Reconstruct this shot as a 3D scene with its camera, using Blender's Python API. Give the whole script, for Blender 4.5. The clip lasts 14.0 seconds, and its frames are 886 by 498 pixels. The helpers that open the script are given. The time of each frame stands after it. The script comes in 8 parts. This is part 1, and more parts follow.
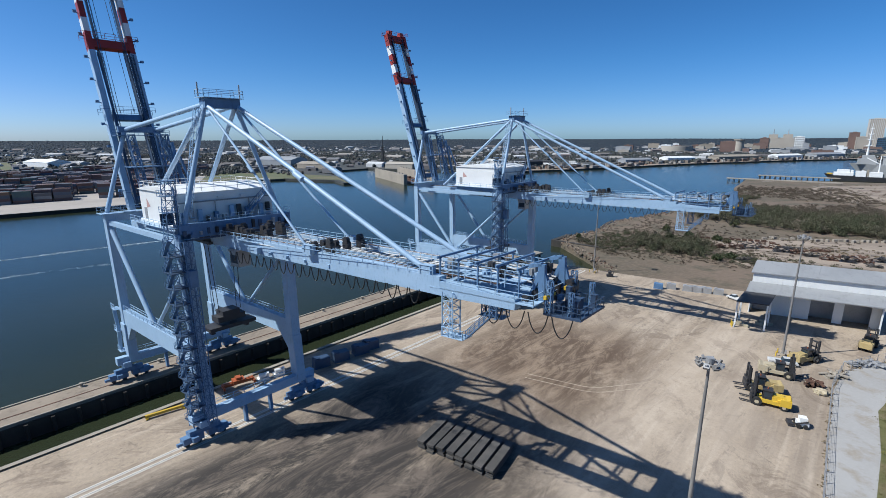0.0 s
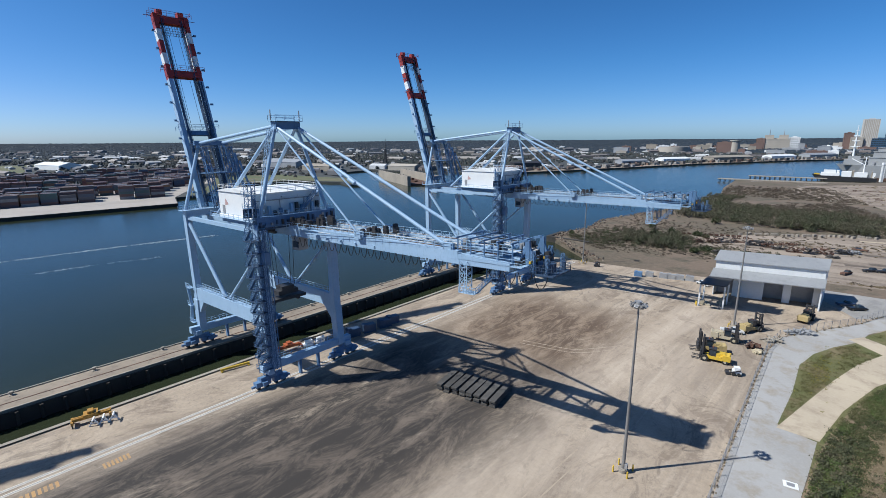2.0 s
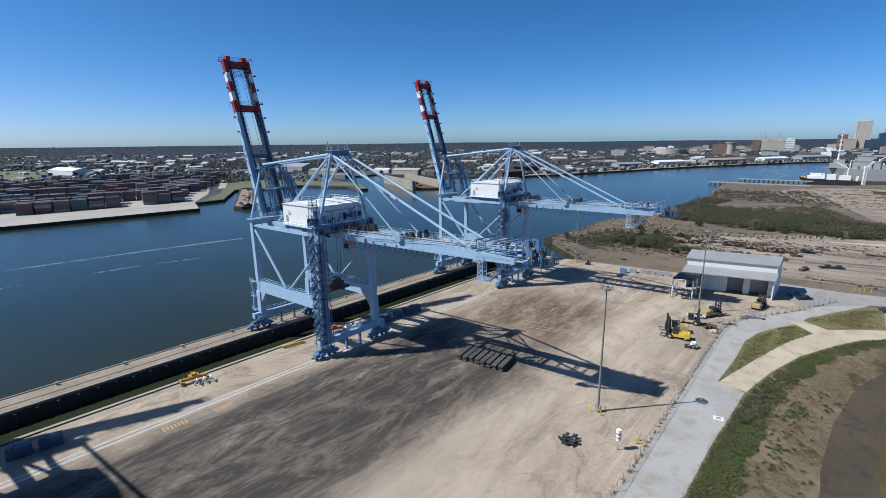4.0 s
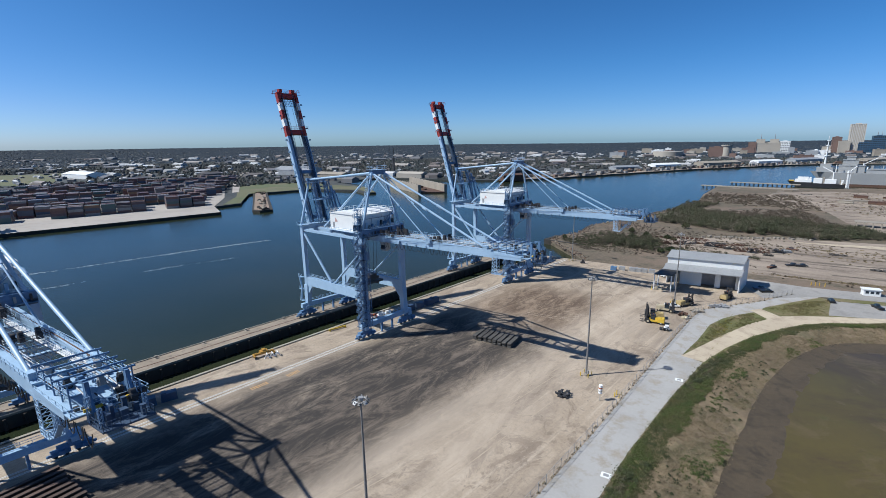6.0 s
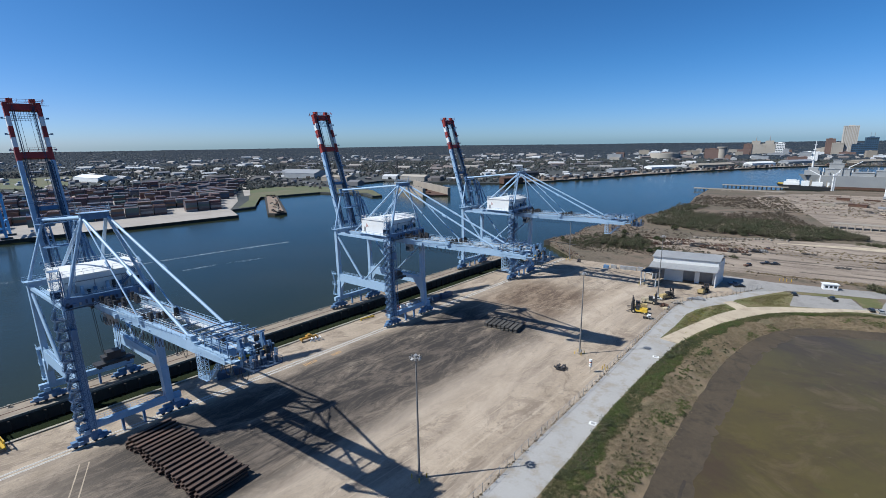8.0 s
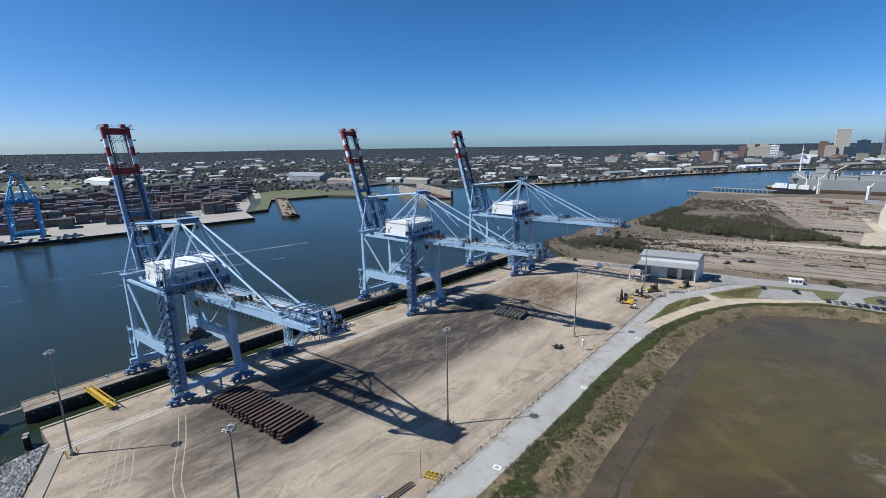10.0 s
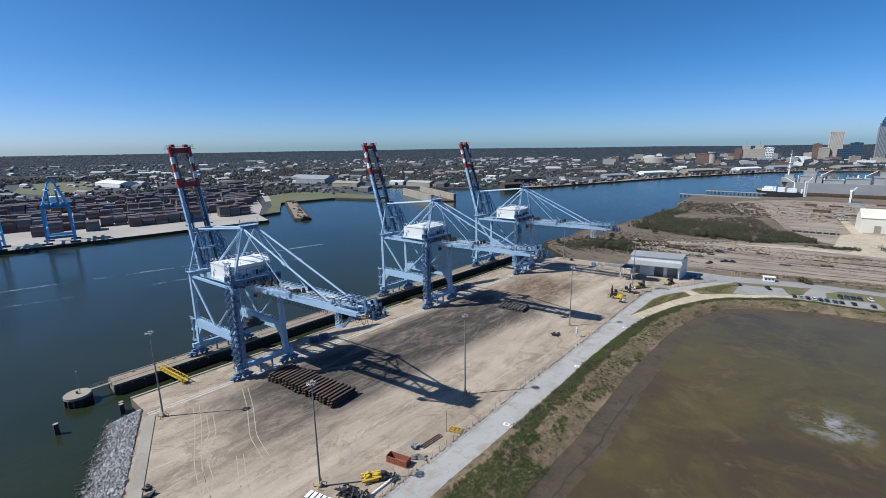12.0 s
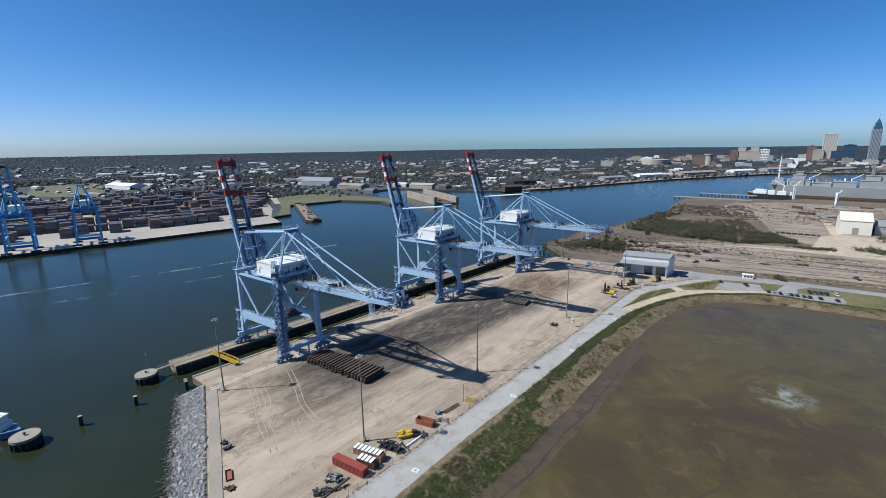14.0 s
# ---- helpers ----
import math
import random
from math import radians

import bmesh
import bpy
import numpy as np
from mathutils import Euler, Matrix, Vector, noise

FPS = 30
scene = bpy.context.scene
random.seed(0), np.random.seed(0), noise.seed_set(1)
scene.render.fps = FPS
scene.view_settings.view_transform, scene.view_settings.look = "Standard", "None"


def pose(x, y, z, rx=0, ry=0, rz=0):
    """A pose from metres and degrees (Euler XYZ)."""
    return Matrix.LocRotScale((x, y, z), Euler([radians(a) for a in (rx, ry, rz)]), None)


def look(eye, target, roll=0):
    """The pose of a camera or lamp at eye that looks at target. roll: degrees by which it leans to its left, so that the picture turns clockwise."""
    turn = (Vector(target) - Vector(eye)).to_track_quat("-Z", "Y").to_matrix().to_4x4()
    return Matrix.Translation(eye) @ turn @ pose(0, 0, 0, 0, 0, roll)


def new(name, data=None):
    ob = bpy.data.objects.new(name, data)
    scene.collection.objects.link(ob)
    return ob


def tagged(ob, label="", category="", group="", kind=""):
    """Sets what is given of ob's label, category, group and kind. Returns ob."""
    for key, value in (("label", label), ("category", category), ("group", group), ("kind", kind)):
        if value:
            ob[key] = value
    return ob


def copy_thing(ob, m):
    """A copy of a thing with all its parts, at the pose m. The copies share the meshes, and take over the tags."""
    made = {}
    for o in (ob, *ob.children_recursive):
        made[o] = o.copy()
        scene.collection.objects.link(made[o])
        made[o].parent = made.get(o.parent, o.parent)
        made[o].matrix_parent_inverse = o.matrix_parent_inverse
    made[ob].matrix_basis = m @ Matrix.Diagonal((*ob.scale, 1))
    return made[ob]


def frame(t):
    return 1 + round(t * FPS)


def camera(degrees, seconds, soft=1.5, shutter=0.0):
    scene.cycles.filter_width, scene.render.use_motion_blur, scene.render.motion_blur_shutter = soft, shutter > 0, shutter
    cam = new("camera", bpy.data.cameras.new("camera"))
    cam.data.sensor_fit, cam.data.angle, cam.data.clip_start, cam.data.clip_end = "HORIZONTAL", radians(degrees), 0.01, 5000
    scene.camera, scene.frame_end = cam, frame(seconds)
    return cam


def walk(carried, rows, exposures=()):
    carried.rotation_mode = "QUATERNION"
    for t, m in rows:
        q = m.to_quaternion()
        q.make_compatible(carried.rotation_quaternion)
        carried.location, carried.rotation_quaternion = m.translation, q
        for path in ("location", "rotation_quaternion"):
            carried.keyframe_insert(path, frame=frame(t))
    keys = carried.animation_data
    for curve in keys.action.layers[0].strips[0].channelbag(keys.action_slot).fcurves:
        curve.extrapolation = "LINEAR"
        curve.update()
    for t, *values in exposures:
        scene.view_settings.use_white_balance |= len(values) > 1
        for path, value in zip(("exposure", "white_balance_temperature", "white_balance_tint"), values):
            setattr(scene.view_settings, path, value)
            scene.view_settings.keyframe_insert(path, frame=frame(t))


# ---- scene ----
cam = camera(88.0, 14.0, 0.8)
PATH = [
    (0, (80.693, -20.387, 52.532), (79.37, -18.962, 52.065), -0.2),
    (0.5, (84.019, -24.503, 52.601), (82.695, -23.078, 52.135), -0.3),
    (1, (87.386, -29.174, 53.068), (86.064, -27.748, 52.603), -0.4),
    (1.5, (91.078, -34.376, 53.874), (89.754, -32.95, 53.409), -0.4),
    (2, (94.849, -39.888, 55.065), (93.525, -38.462, 54.602), -0.4),
    (2.5, (98.794, -45.61, 56.587), (97.47, -44.184, 56.127), -0.4),
    (3, (102.622, -51.354, 58.148), (101.297, -49.928, 57.688), -0.5),
    (5.5, (121.163, -83.871, 66.365), (119.84, -82.44, 65.913), -0.7),
    (6, (125.105, -90.216, 68.148), (123.782, -88.787, 67.696), -0.7),
    (6.5, (128.804, -96.36, 70.126), (127.481, -94.93, 69.674), -0.7),
    (7, (132.059, -102.43, 71.554), (130.737, -101.0, 71.103), -0.8),
    (7.5, (135.86, -108.931, 73.423), (134.538, -107.499, 72.972), -0.8),
    (8, (139.052, -115.352, 74.782), (137.731, -113.919, 74.332), -0.8),
    (10.5, (157.553, -148.72, 82.42), (156.237, -147.281, 81.977), -0.8),
    (11, (161.154, -155.256, 84.248), (159.839, -153.816, 83.806), -0.8),
    (11.5, (165.002, -161.785, 85.96), (163.687, -160.345, 85.518), -0.8),
    (12, (168.503, -168.295, 87.732), (167.189, -166.854, 87.29), -0.8),
    (12.5, (172.198, -174.638, 89.552), (170.885, -173.196, 89.11), -0.8),
    (13, (175.54, -181.068, 91.09), (174.227, -179.625, 90.648), -0.8),
    (13.5, (179.107, -187.698, 92.808), (177.796, -186.254, 92.366), -0.8),
    (14, (182.575, -193.95, 94.289), (181.264, -192.506, 93.849), -0.8),
]
walk(cam, [(t, look(eye, target, roll)) for t, eye, target, roll in PATH], [(0.0, 0.40, 5780, 7), (14.0, 0.37, 5780, 7)])

# ---- light ----
SUN_AZ, SUN_EL = math.atan2(-0.63, -0.775), radians(48.5)
world = bpy.data.worlds.new("world")
scene.world = world
world.use_nodes = True
wn = world.node_tree.nodes
sky = wn.new("ShaderNodeTexSky")
sky.sky_type, sky.sun_disc = "NISHITA", False
sky.sun_elevation, sky.sun_rotation = SUN_EL, SUN_AZ
sky.altitude, sky.air_density, sky.dust_density, sky.ozone_density = 0, 0.56, 0.62, 2.5
deep = wn.new("ShaderNodeHueSaturation")     # the deep blue of dry winter air
deep.inputs["Saturation"].default_value = 1.22
tint = wn.new("ShaderNodeMix")
tint.data_type, tint.blend_type = "RGBA", "MULTIPLY"
tint.inputs[0].default_value = 1.0
bright = wn.new("ShaderNodeRGBToBW")          # the bright low sky is hazier and greyer
low = wn.new("ShaderNodeMapRange")
low.inputs["From Min"].default_value, low.inputs["From Max"].default_value = 2.7, 4.8
hue = wn.new("ShaderNodeMix")
hue.data_type = "RGBA"
hue.inputs[6].default_value, hue.inputs[7].default_value = (0.76, 0.972, 1.045, 1), (0.86, 0.92, 1.025, 1)
world.node_tree.links.new(sky.outputs[0], bright.inputs[0])
world.node_tree.links.new(bright.outputs[0], low.inputs["Value"])
world.node_tree.links.new(low.outputs[0], hue.inputs[0])
world.node_tree.links.new(hue.outputs[2], tint.inputs[7])
world.node_tree.links.new(sky.outputs[0], deep.inputs["Color"])
world.node_tree.links.new(deep.outputs[0], tint.inputs[6])
world.node_tree.links.new(tint.outputs[2], wn["Background"].inputs[0])
wn["Background"].inputs[1].default_value = 0.089
sun = new("sun", bpy.data.lights.new("sun", "SUN"))
sun.data.energy, sun.data.angle, sun.data.color = 5.0, radians(0.53), (1.0, 0.93, 0.82)
sun.matrix_world = look((math.sin(SUN_AZ) * 300, math.cos(SUN_AZ) * 300, 300 * math.tan(SUN_EL)), (0, 0, 0))


# ---- materials ----
def nodes_of(m):
    m.use_nodes = True
    return m.node_tree.nodes, m.node_tree.links, m.node_tree.nodes["Principled BSDF"]


def noise_node(ns, ls, scale, detail=4.0, rough=0.6, stretch=None, local=False, warp=0.0):
    """A noise texture in metres, in the world or in the object's own space."""
    if local:
        src = ns.new("ShaderNodeTexCoord").outputs["Object"]
    else:
        src = ns.new("ShaderNodeNewGeometry").outputs["Position"]
    if stretch:
        mp = ns.new("ShaderNodeMapping")
        mp.inputs["Scale"].default_value = stretch
        ls.new(src, mp.inputs["Vector"])
        src = mp.outputs[0]
    n = ns.new("ShaderNodeTexNoise")
    n.inputs["Scale"].default_value, n.inputs["Detail"].default_value, n.inputs["Roughness"].default_value = scale, detail, rough
    n.inputs["Distortion"].default_value = warp
    ls.new(src, n.inputs["Vector"])
    return n.outputs["Fac"]


def ramp(ns, ls, fac, lo, hi):
    r = ns.new("ShaderNodeMapRange")
    r.inputs["From Min"].default_value, r.inputs["From Max"].default_value = lo, hi
    ls.new(fac, r.inputs["Value"])
    return r.outputs[0]


def mix(ns, ls, fac, a, b):
    m = ns.new("ShaderNodeMix")
    m.data_type = "RGBA"
    for s, v in ((m.inputs[6], a), (m.inputs[7], b)):
        if isinstance(v, tuple):
            s.default_value = (*v, 1)
        else:
            ls.new(v, s)
    if isinstance(fac, float):
        m.inputs[0].default_value = fac
    else:
        ls.new(fac, m.inputs[0])
    return m.outputs[2]


def times(ns, ls, a, b):
    m = ns.new("ShaderNodeMath")
    m.operation = "MULTIPLY"
    for s, v in zip(m.inputs, (a, b)):
        if isinstance(v, float):
            s.default_value = v
        else:
            ls.new(v, s)
    return m.outputs[0]


def bump(ns, ls, bsdf, fac, strength, dist):
    b = ns.new("ShaderNodeBump")
    b.inputs["Strength"].default_value, b.inputs["Distance"].default_value = strength, dist
    ls.new(fac, b.inputs["Height"])
    ls.new(b.outputs[0], bsdf.inputs["Normal"])


def tone(c):
    return tuple(0.68 * v for v in c)


def paint(name, a, b, dirt=(0.12, 0.10, 0.08), rough=0.55, metal=0.0, coarse=0.35, fine=4.0, amount=0.35, relief=0.1, vary=0.0, local=False):
    """Two colours at a coarse scale, dirt at a fine one, slight relief; vary: shade from thing to thing."""
    m = bpy.data.materials.new(name)
    ns, ls, bs = nodes_of(m)
    a, b, dirt = tone(a), tone(b), tone(dirt)
    col = mix(ns, ls, ramp(ns, ls, noise_node(ns, ls, coarse, 5, 0.6, None, local), 0.35, 0.65), a, b)
    grime = ramp(ns, ls, noise_node(ns, ls, fine, 6, 0.7, (1, 1, 0.35), local), 0.52, 0.78)
    col = mix(ns, ls, times(ns, ls, grime, amount), col, dirt)
    if vary:
        info = ns.new("ShaderNodeObjectInfo")
        hsv = ns.new("ShaderNodeHueSaturation")
        ls.new(ramp(ns, ls, info.outputs["Random"], 0, 1), hsv.inputs["Value"])
        hsv.inputs["Value"].links[0].from_node.inputs["To Min"].default_value = 1 - vary
        hsv.inputs["Value"].links[0].from_node.inputs["To Max"].default_value = 1 + vary
        ls.new(col, hsv.inputs["Color"])
        col = hsv.outputs[0]
    ls.new(col, bs.inputs["Base Color"])
    bs.inputs["Roughness"].default_value, bs.inputs["Metallic"].default_value = rough, metal
    if relief:
        bump(ns, ls, bs, noise_node(ns, ls, fine * 2, 5, 0.6, None, local), relief, 0.05)
    return m


# very dark crane blue: the shade on the steel is put into the colour
NAVY = paint("navy_steel_shaded", (0.062, 0.105, 0.185), (0.045, 0.080, 0.15), (0.03, 0.035, 0.045), 0.5, amount=0.5, fine=1.2)
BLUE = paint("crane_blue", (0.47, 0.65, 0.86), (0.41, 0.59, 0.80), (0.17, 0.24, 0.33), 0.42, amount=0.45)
# grimier copy of the crane blue, darkened in colour for members in shade
BLUE2 = paint("crane_blue_worn_shaded", (0.17, 0.30, 0.50), (0.12, 0.225, 0.40), (0.05, 0.065, 0.09), 0.5, amount=0.6, fine=1.2)
RED = paint("signal_red", (0.44, 0.045, 0.03), (0.36, 0.04, 0.028), (0.14, 0.06, 0.05), 0.45)
FADERED = paint("faded_red", (0.72, 0.48, 0.44), (0.62, 0.40, 0.37), (0.5, 0.4, 0.38), 0.6)
WHITE = paint("white_paint", (1.05, 1.05, 1.03), (0.98, 0.99, 0.98), (0.55, 0.52, 0.48), 0.45, amount=0.25)
POLE = paint("weathered_pole", (0.33, 0.315, 0.30), (0.26, 0.25, 0.24), (0.12, 0.09, 0.07), 0.6, 0.2)
STEEL = paint("galvanised_steel", (0.50, 0.50, 0.50), (0.42, 0.42, 0.43), (0.2, 0.18, 0.16), 0.5, 0.3)
DARK = paint("dark_machinery", (0.05, 0.05, 0.055), (0.035, 0.035, 0.04), (0.10, 0.07, 0.05), 0.55)
RUBBER = paint("rubber", (0.022, 0.022, 0.022), (0.03, 0.03, 0.03), (0.09, 0.08, 0.07), 0.8)
YELLOW = paint("machine_yellow", (0.80, 0.54, 0.05), (0.70, 0.46, 0.045), (0.16, 0.10, 0.05), 0.45, vary=0.1)
CREAM = paint("cream_paint", (0.62, 0.54, 0.38), (0.55, 0.47, 0.33), (0.2, 0.15, 0.1), 0.55)
RUST = paint("rusted_steel", (0.145, 0.072, 0.045), (0.095, 0.052, 0.036), (0.04, 0.028, 0.024), 0.8, fine=2.5, amount=0.8, relief=0.3, vary=0.25)
TIMBER = paint("dark_timber_mat", (0.115, 0.105, 0.095), (0.075, 0.070, 0.064), (0.16, 0.14, 0.12), 0.85, fine=3, amount=0.5, relief=0.3, vary=0.25)
BARGEDECK = paint("rusty_deck", (0.36, 0.27, 0.20), (0.27, 0.20, 0.15), (0.13, 0.08, 0.06), 0.9, coarse=0.06, fine=0.4, amount=0.7)
CONC = paint("pale_concrete", (0.42, 0.37, 0.30), (0.34, 0.30, 0.25), (0.16, 0.14, 0.12), 0.85, coarse=0.06, fine=0.6, amount=0.6, relief=0.2)
WALLC = paint("quay_wall", (0.055, 0.048, 0.040), (0.035, 0.032, 0.028), (0.10, 0.09, 0.075), 0.9, coarse=0.15, fine=0.8, amount=0.6, relief=0.4)
CABLE = paint("black_cable", (0.012, 0.012, 0.012), (0.02, 0.02, 0.02), (0.03, 0.03, 0.03), 0.5, relief=0)
RAILC = paint("pale_rail_grout", (0.80, 0.74, 0.65), (0.70, 0.64, 0.56), (0.40, 0.35, 0.29), 0.9, coarse=0.2, fine=0.9, amount=0.6)
ROOF = paint("roof_sheet", (0.50, 0.51, 0.52), (0.43, 0.44, 0.45), (0.2, 0.19, 0.18), 0.5, 0.3, coarse=0.1, fine=0.7)
ORANGE = paint("orange_paint", (0.50, 0.12, 0.03), (0.42, 0.10, 0.03), (0.12, 0.07, 0.05), 0.55)
ROCK = paint("riprap_stone", (0.50, 0.49, 0.48), (0.33, 0.325, 0.32), (0.14, 0.13, 0.12), 0.9, coarse=1.6, fine=2.5, amount=0.6, relief=0.4)
GLASS = paint("dark_window_glass", (0.03, 0.045, 0.06), (0.04, 0.055, 0.07), (0.05, 0.05, 0.05), 0.08, relief=0)


def apron_material():
    """Tan concrete hardstanding, darkened by spilled ore and for crane shade, swept along the quay."""
    m = bpy.data.materials.new("apron_concrete")
    ns, ls, bs = nodes_of(m)
    N = lambda *a, **k: noise_node(ns, ls, *a, **k)
    R = lambda f, lo, hi: ramp(ns, ls, f, lo, hi)
    T = lambda a, b: times(ns, ls, a, b)
    M = lambda f, a, b: mix(ns, ls, f, a, b)
    pos = ns.new("ShaderNodeSeparateXYZ")
    ls.new(ns.new("ShaderNodeNewGeometry").outputs["Position"], pos.inputs[0])

    def band(sock, lo, a, b, hi):
        return T(R(sock, lo, a), R(sock, hi, b))

    base = M(R(N(0.05, 6, 0.65, warp=1.0), 0.38, 0.62), (0.385, 0.312, 0.233), (0.285, 0.226, 0.164))
    # pale swept lanes and darker traffic streaks, both along the quay
    base = M(T(R(N(0.13, 7, 0.66, (1.0, 0.13, 1.0)), 0.47, 0.60), 0.55), base, (0.185, 0.148, 0.115))
    base = M(T(R(N(0.22, 6, 0.6, (1.0, 0.06, 1.0)), 0.54, 0.68), 0.55), base, (0.47, 0.395, 0.31))
    base = M(T(R(N(0.7, 3, 0.5, (1.0, 0.03, 1.0)), 0.61, 0.70), 0.40), base, (0.50, 0.42, 0.33))
    # water stains and oil spots
    base = M(T(R(N(0.085, 8, 0.74, (1.0, 0.6, 1.0), warp=1.4), 0.53, 0.60), 0.60), base, (0.150, 0.112, 0.082))
    base = M(T(R(N(0.19, 8, 0.75, (1.0, 0.45, 1.0), warp=1.8), 0.56, 0.63), 0.55), base, (0.135, 0.105, 0.080))
    base = M(T(R(N(0.40, 6, 0.7, warp=0.8), 0.60, 0.68), 0.55), base, (0.10, 0.082, 0.066))
    base = M(T(R(N(1.4, 8, 0.8), 0.42, 0.66), 0.42), base, (0.135, 0.108, 0.084))
    base = M(T(R(N(0.75, 6, 0.75, warp=1.0), 0.62, 0.74), 0.5), base, (0.50, 0.43, 0.35))
    # spilled ore along the middle of the quay, darkened further to deepen crane shadows
    zone = T(band(pos.outputs[0], 1.0, 9.0, 40.0, 62.0), band(pos.outputs[1], -128.0, -92.0, 34.0, 60.0))
    zone2 = T(band(pos.outputs[0], 2.0, 14.0, 40.0, 56.0), band(pos.outputs[1], 46.0, 62.0, 86.0, 106.0))
    broad = R(N(0.055, 8, 0.72, (1.0, 0.45, 1.0), warp=1.0), 0.30, 0.46)
    fine = R(N(0.20, 10, 0.80, (1.0, 0.30, 1.0), warp=0.8), 0.40, 0.55)
    holes = R(N(0.11, 9, 0.8, (1.0, 0.35, 1.0), warp=1.4), 0.66, 0.54)
    base = M(T(T(zone, broad), 0.88), base, (0.098, 0.077, 0.061))
    base = M(T(T(T(zone, fine), holes), 0.94), base, (0.024, 0.020, 0.017))
    base = M(T(T(zone2, broad), 0.6), base, (0.19, 0.128, 0.08))
    base = M(T(T(T(zone2, fine), holes), 0.9), base, (0.070, 0.045, 0.028))
    lane = T(band(pos.outputs[0], 46.0, 54.0, 68.0, 76.0), R(N(0.06, 7, 0.7, (1.0, 0.2, 1.0), warp=0.6), 0.40, 0.60))
    base = M(T(lane, 0.55), base, (0.44, 0.365, 0.285))
    ls.new(base, bs.inputs["Base Color"])
    bs.inputs["Roughness"].default_value = 0.9
    bump(ns, ls, bs, N(1.5, 6, 0.7), 0.25, 0.08)
    return m


def soil(name, cols, scales=(0.01, 0.06, 0.5), relief=0.3, stretch=None):
    """Open ground: three colours at three scales."""
    m = bpy.data.materials.new(name)
    ns, ls, bs = nodes_of(m)
    cols = [tone(c) for c in cols]
    c = mix(ns, ls, ramp(ns, ls, noise_node(ns, ls, scales[0], 6, 0.6, stretch), 0.42, 0.58), cols[0], cols[1])
    c = mix(ns, ls, ramp(ns, ls, noise_node(ns, ls, scales[1], 6, 0.65, stretch), 0.50, 0.64), c, cols[2])
    c = mix(ns, ls, times(ns, ls, ramp(ns, ls, noise_node(ns, ls, scales[2], 6, 0.7), 0.45, 0.72), 0.5), c, cols[3])
    ls.new(c, bs.inputs["Base Color"])
    bs.inputs["Roughness"].default_value = 0.95
    bump(ns, ls, bs, noise_node(ns, ls, scales[2] * 2, 6, 0.7), relief, 0.3)
    return m


def water(name, a, b, rough, wave, scale, strength, patch=0.01):
    m = bpy.data.materials.new(name)
    ns, ls, bs = nodes_of(m)
    c = mix(ns, ls, ramp(ns, ls, noise_node(ns, ls, patch, 5, 0.6), 0.38, 0.62), a, b)
    ls.new(c, bs.inputs["Base Color"])
    bs.inputs["Roughness"].default_value, bs.inputs["IOR"].default_value = rough, 1.33
    bump(ns, ls, bs, noise_node(ns, ls, scale, 5, 0.6, wave), strength, 0.25)
    return m


APRON = apron_material()
LAND = soil("bare_land", ((0.20, 0.148, 0.105), (0.135, 0.108, 0.072), (0.082, 0.076, 0.045), (0.30, 0.235, 0.175)))
# blue-grey of distant haze is mixed into the ground colours
FARLAND = soil("hazed_far_land", ((0.048, 0.058, 0.060), (0.074, 0.076, 0.072), (0.035, 0.045, 0.050), (0.115, 0.11, 0.10)), (0.004, 0.02, 0.1))
YARD = soil("sandy_yard", ((0.40, 0.325, 0.255), (0.27, 0.213, 0.163), (0.145, 0.112, 0.086), (0.50, 0.42, 0.335)), (0.045, 0.14, 0.8), 0.2, (0.22, 1, 1))
GRAVEL = soil("gravel_road", ((0.47, 0.455, 0.435), (0.41, 0.395, 0.375), (0.38, 0.335, 0.275), (0.52, 0.505, 0.485)), (0.05, 0.2, 1.5), 0.25)
PATHC = soil("sand_path", ((0.62, 0.52, 0.38), (0.54, 0.45, 0.33), (0.42, 0.34, 0.25), (0.66, 0.56, 0.43)), (0.05, 0.2, 1.5), 0.2)
ASPH = soil("grey_road", ((0.39, 0.37, 0.345), (0.335, 0.32, 0.30), (0.29, 0.275, 0.26), (0.48, 0.46, 0.44)), (0.03, 0.15, 1.0), 0.15)
GRASS = soil("grass", ((0.135, 0.142, 0.046), (0.19, 0.168, 0.066), (0.235, 0.19, 0.098), (0.098, 0.105, 0.036)), (0.03, 0.12, 0.9), 0.5)
BANK = soil("dike_bank", ((0.25, 0.185, 0.11), (0.19, 0.14, 0.085), (0.125, 0.108, 0.05), (0.33, 0.255, 0.165)), (0.03, 0.12, 0.9), 0.6)
LEAF = soil("leaves", ((0.045, 0.065, 0.022), (0.07, 0.085, 0.03), (0.10, 0.10, 0.045), (0.03, 0.045, 0.018)), (0.05, 0.2, 1.0), 0.2)
SCRUB = soil("winter_scrub", ((0.072, 0.085, 0.035), (0.105, 0.105, 0.055), (0.15, 0.125, 0.075), (0.052, 0.064, 0.026)), (0.05, 0.2, 1.0), 0.2)
# woods colours shifted to blue: the haze is in the base colour
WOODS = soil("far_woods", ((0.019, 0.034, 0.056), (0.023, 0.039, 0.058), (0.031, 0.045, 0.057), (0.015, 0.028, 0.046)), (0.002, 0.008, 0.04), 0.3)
RIVER = water("river_water", (0.017, 0.023, 0.012), (0.024, 0.029, 0.016), 0.16, (1.0, 1.0, 1.0), 0.35, 0.35)
POND = water("muddy_pond", (0.084, 0.067, 0.026), (0.066, 0.053, 0.026), 0.26, (1.0, 1.0, 1.0), 0.12, 0.05, 0.018)
RIVER.node_tree.nodes["Principled BSDF"].inputs["Specular IOR Level"].default_value = 0.36
POND.node_tree.nodes["Principled BSDF"].inputs["Specular IOR Level"].default_value = 0.25
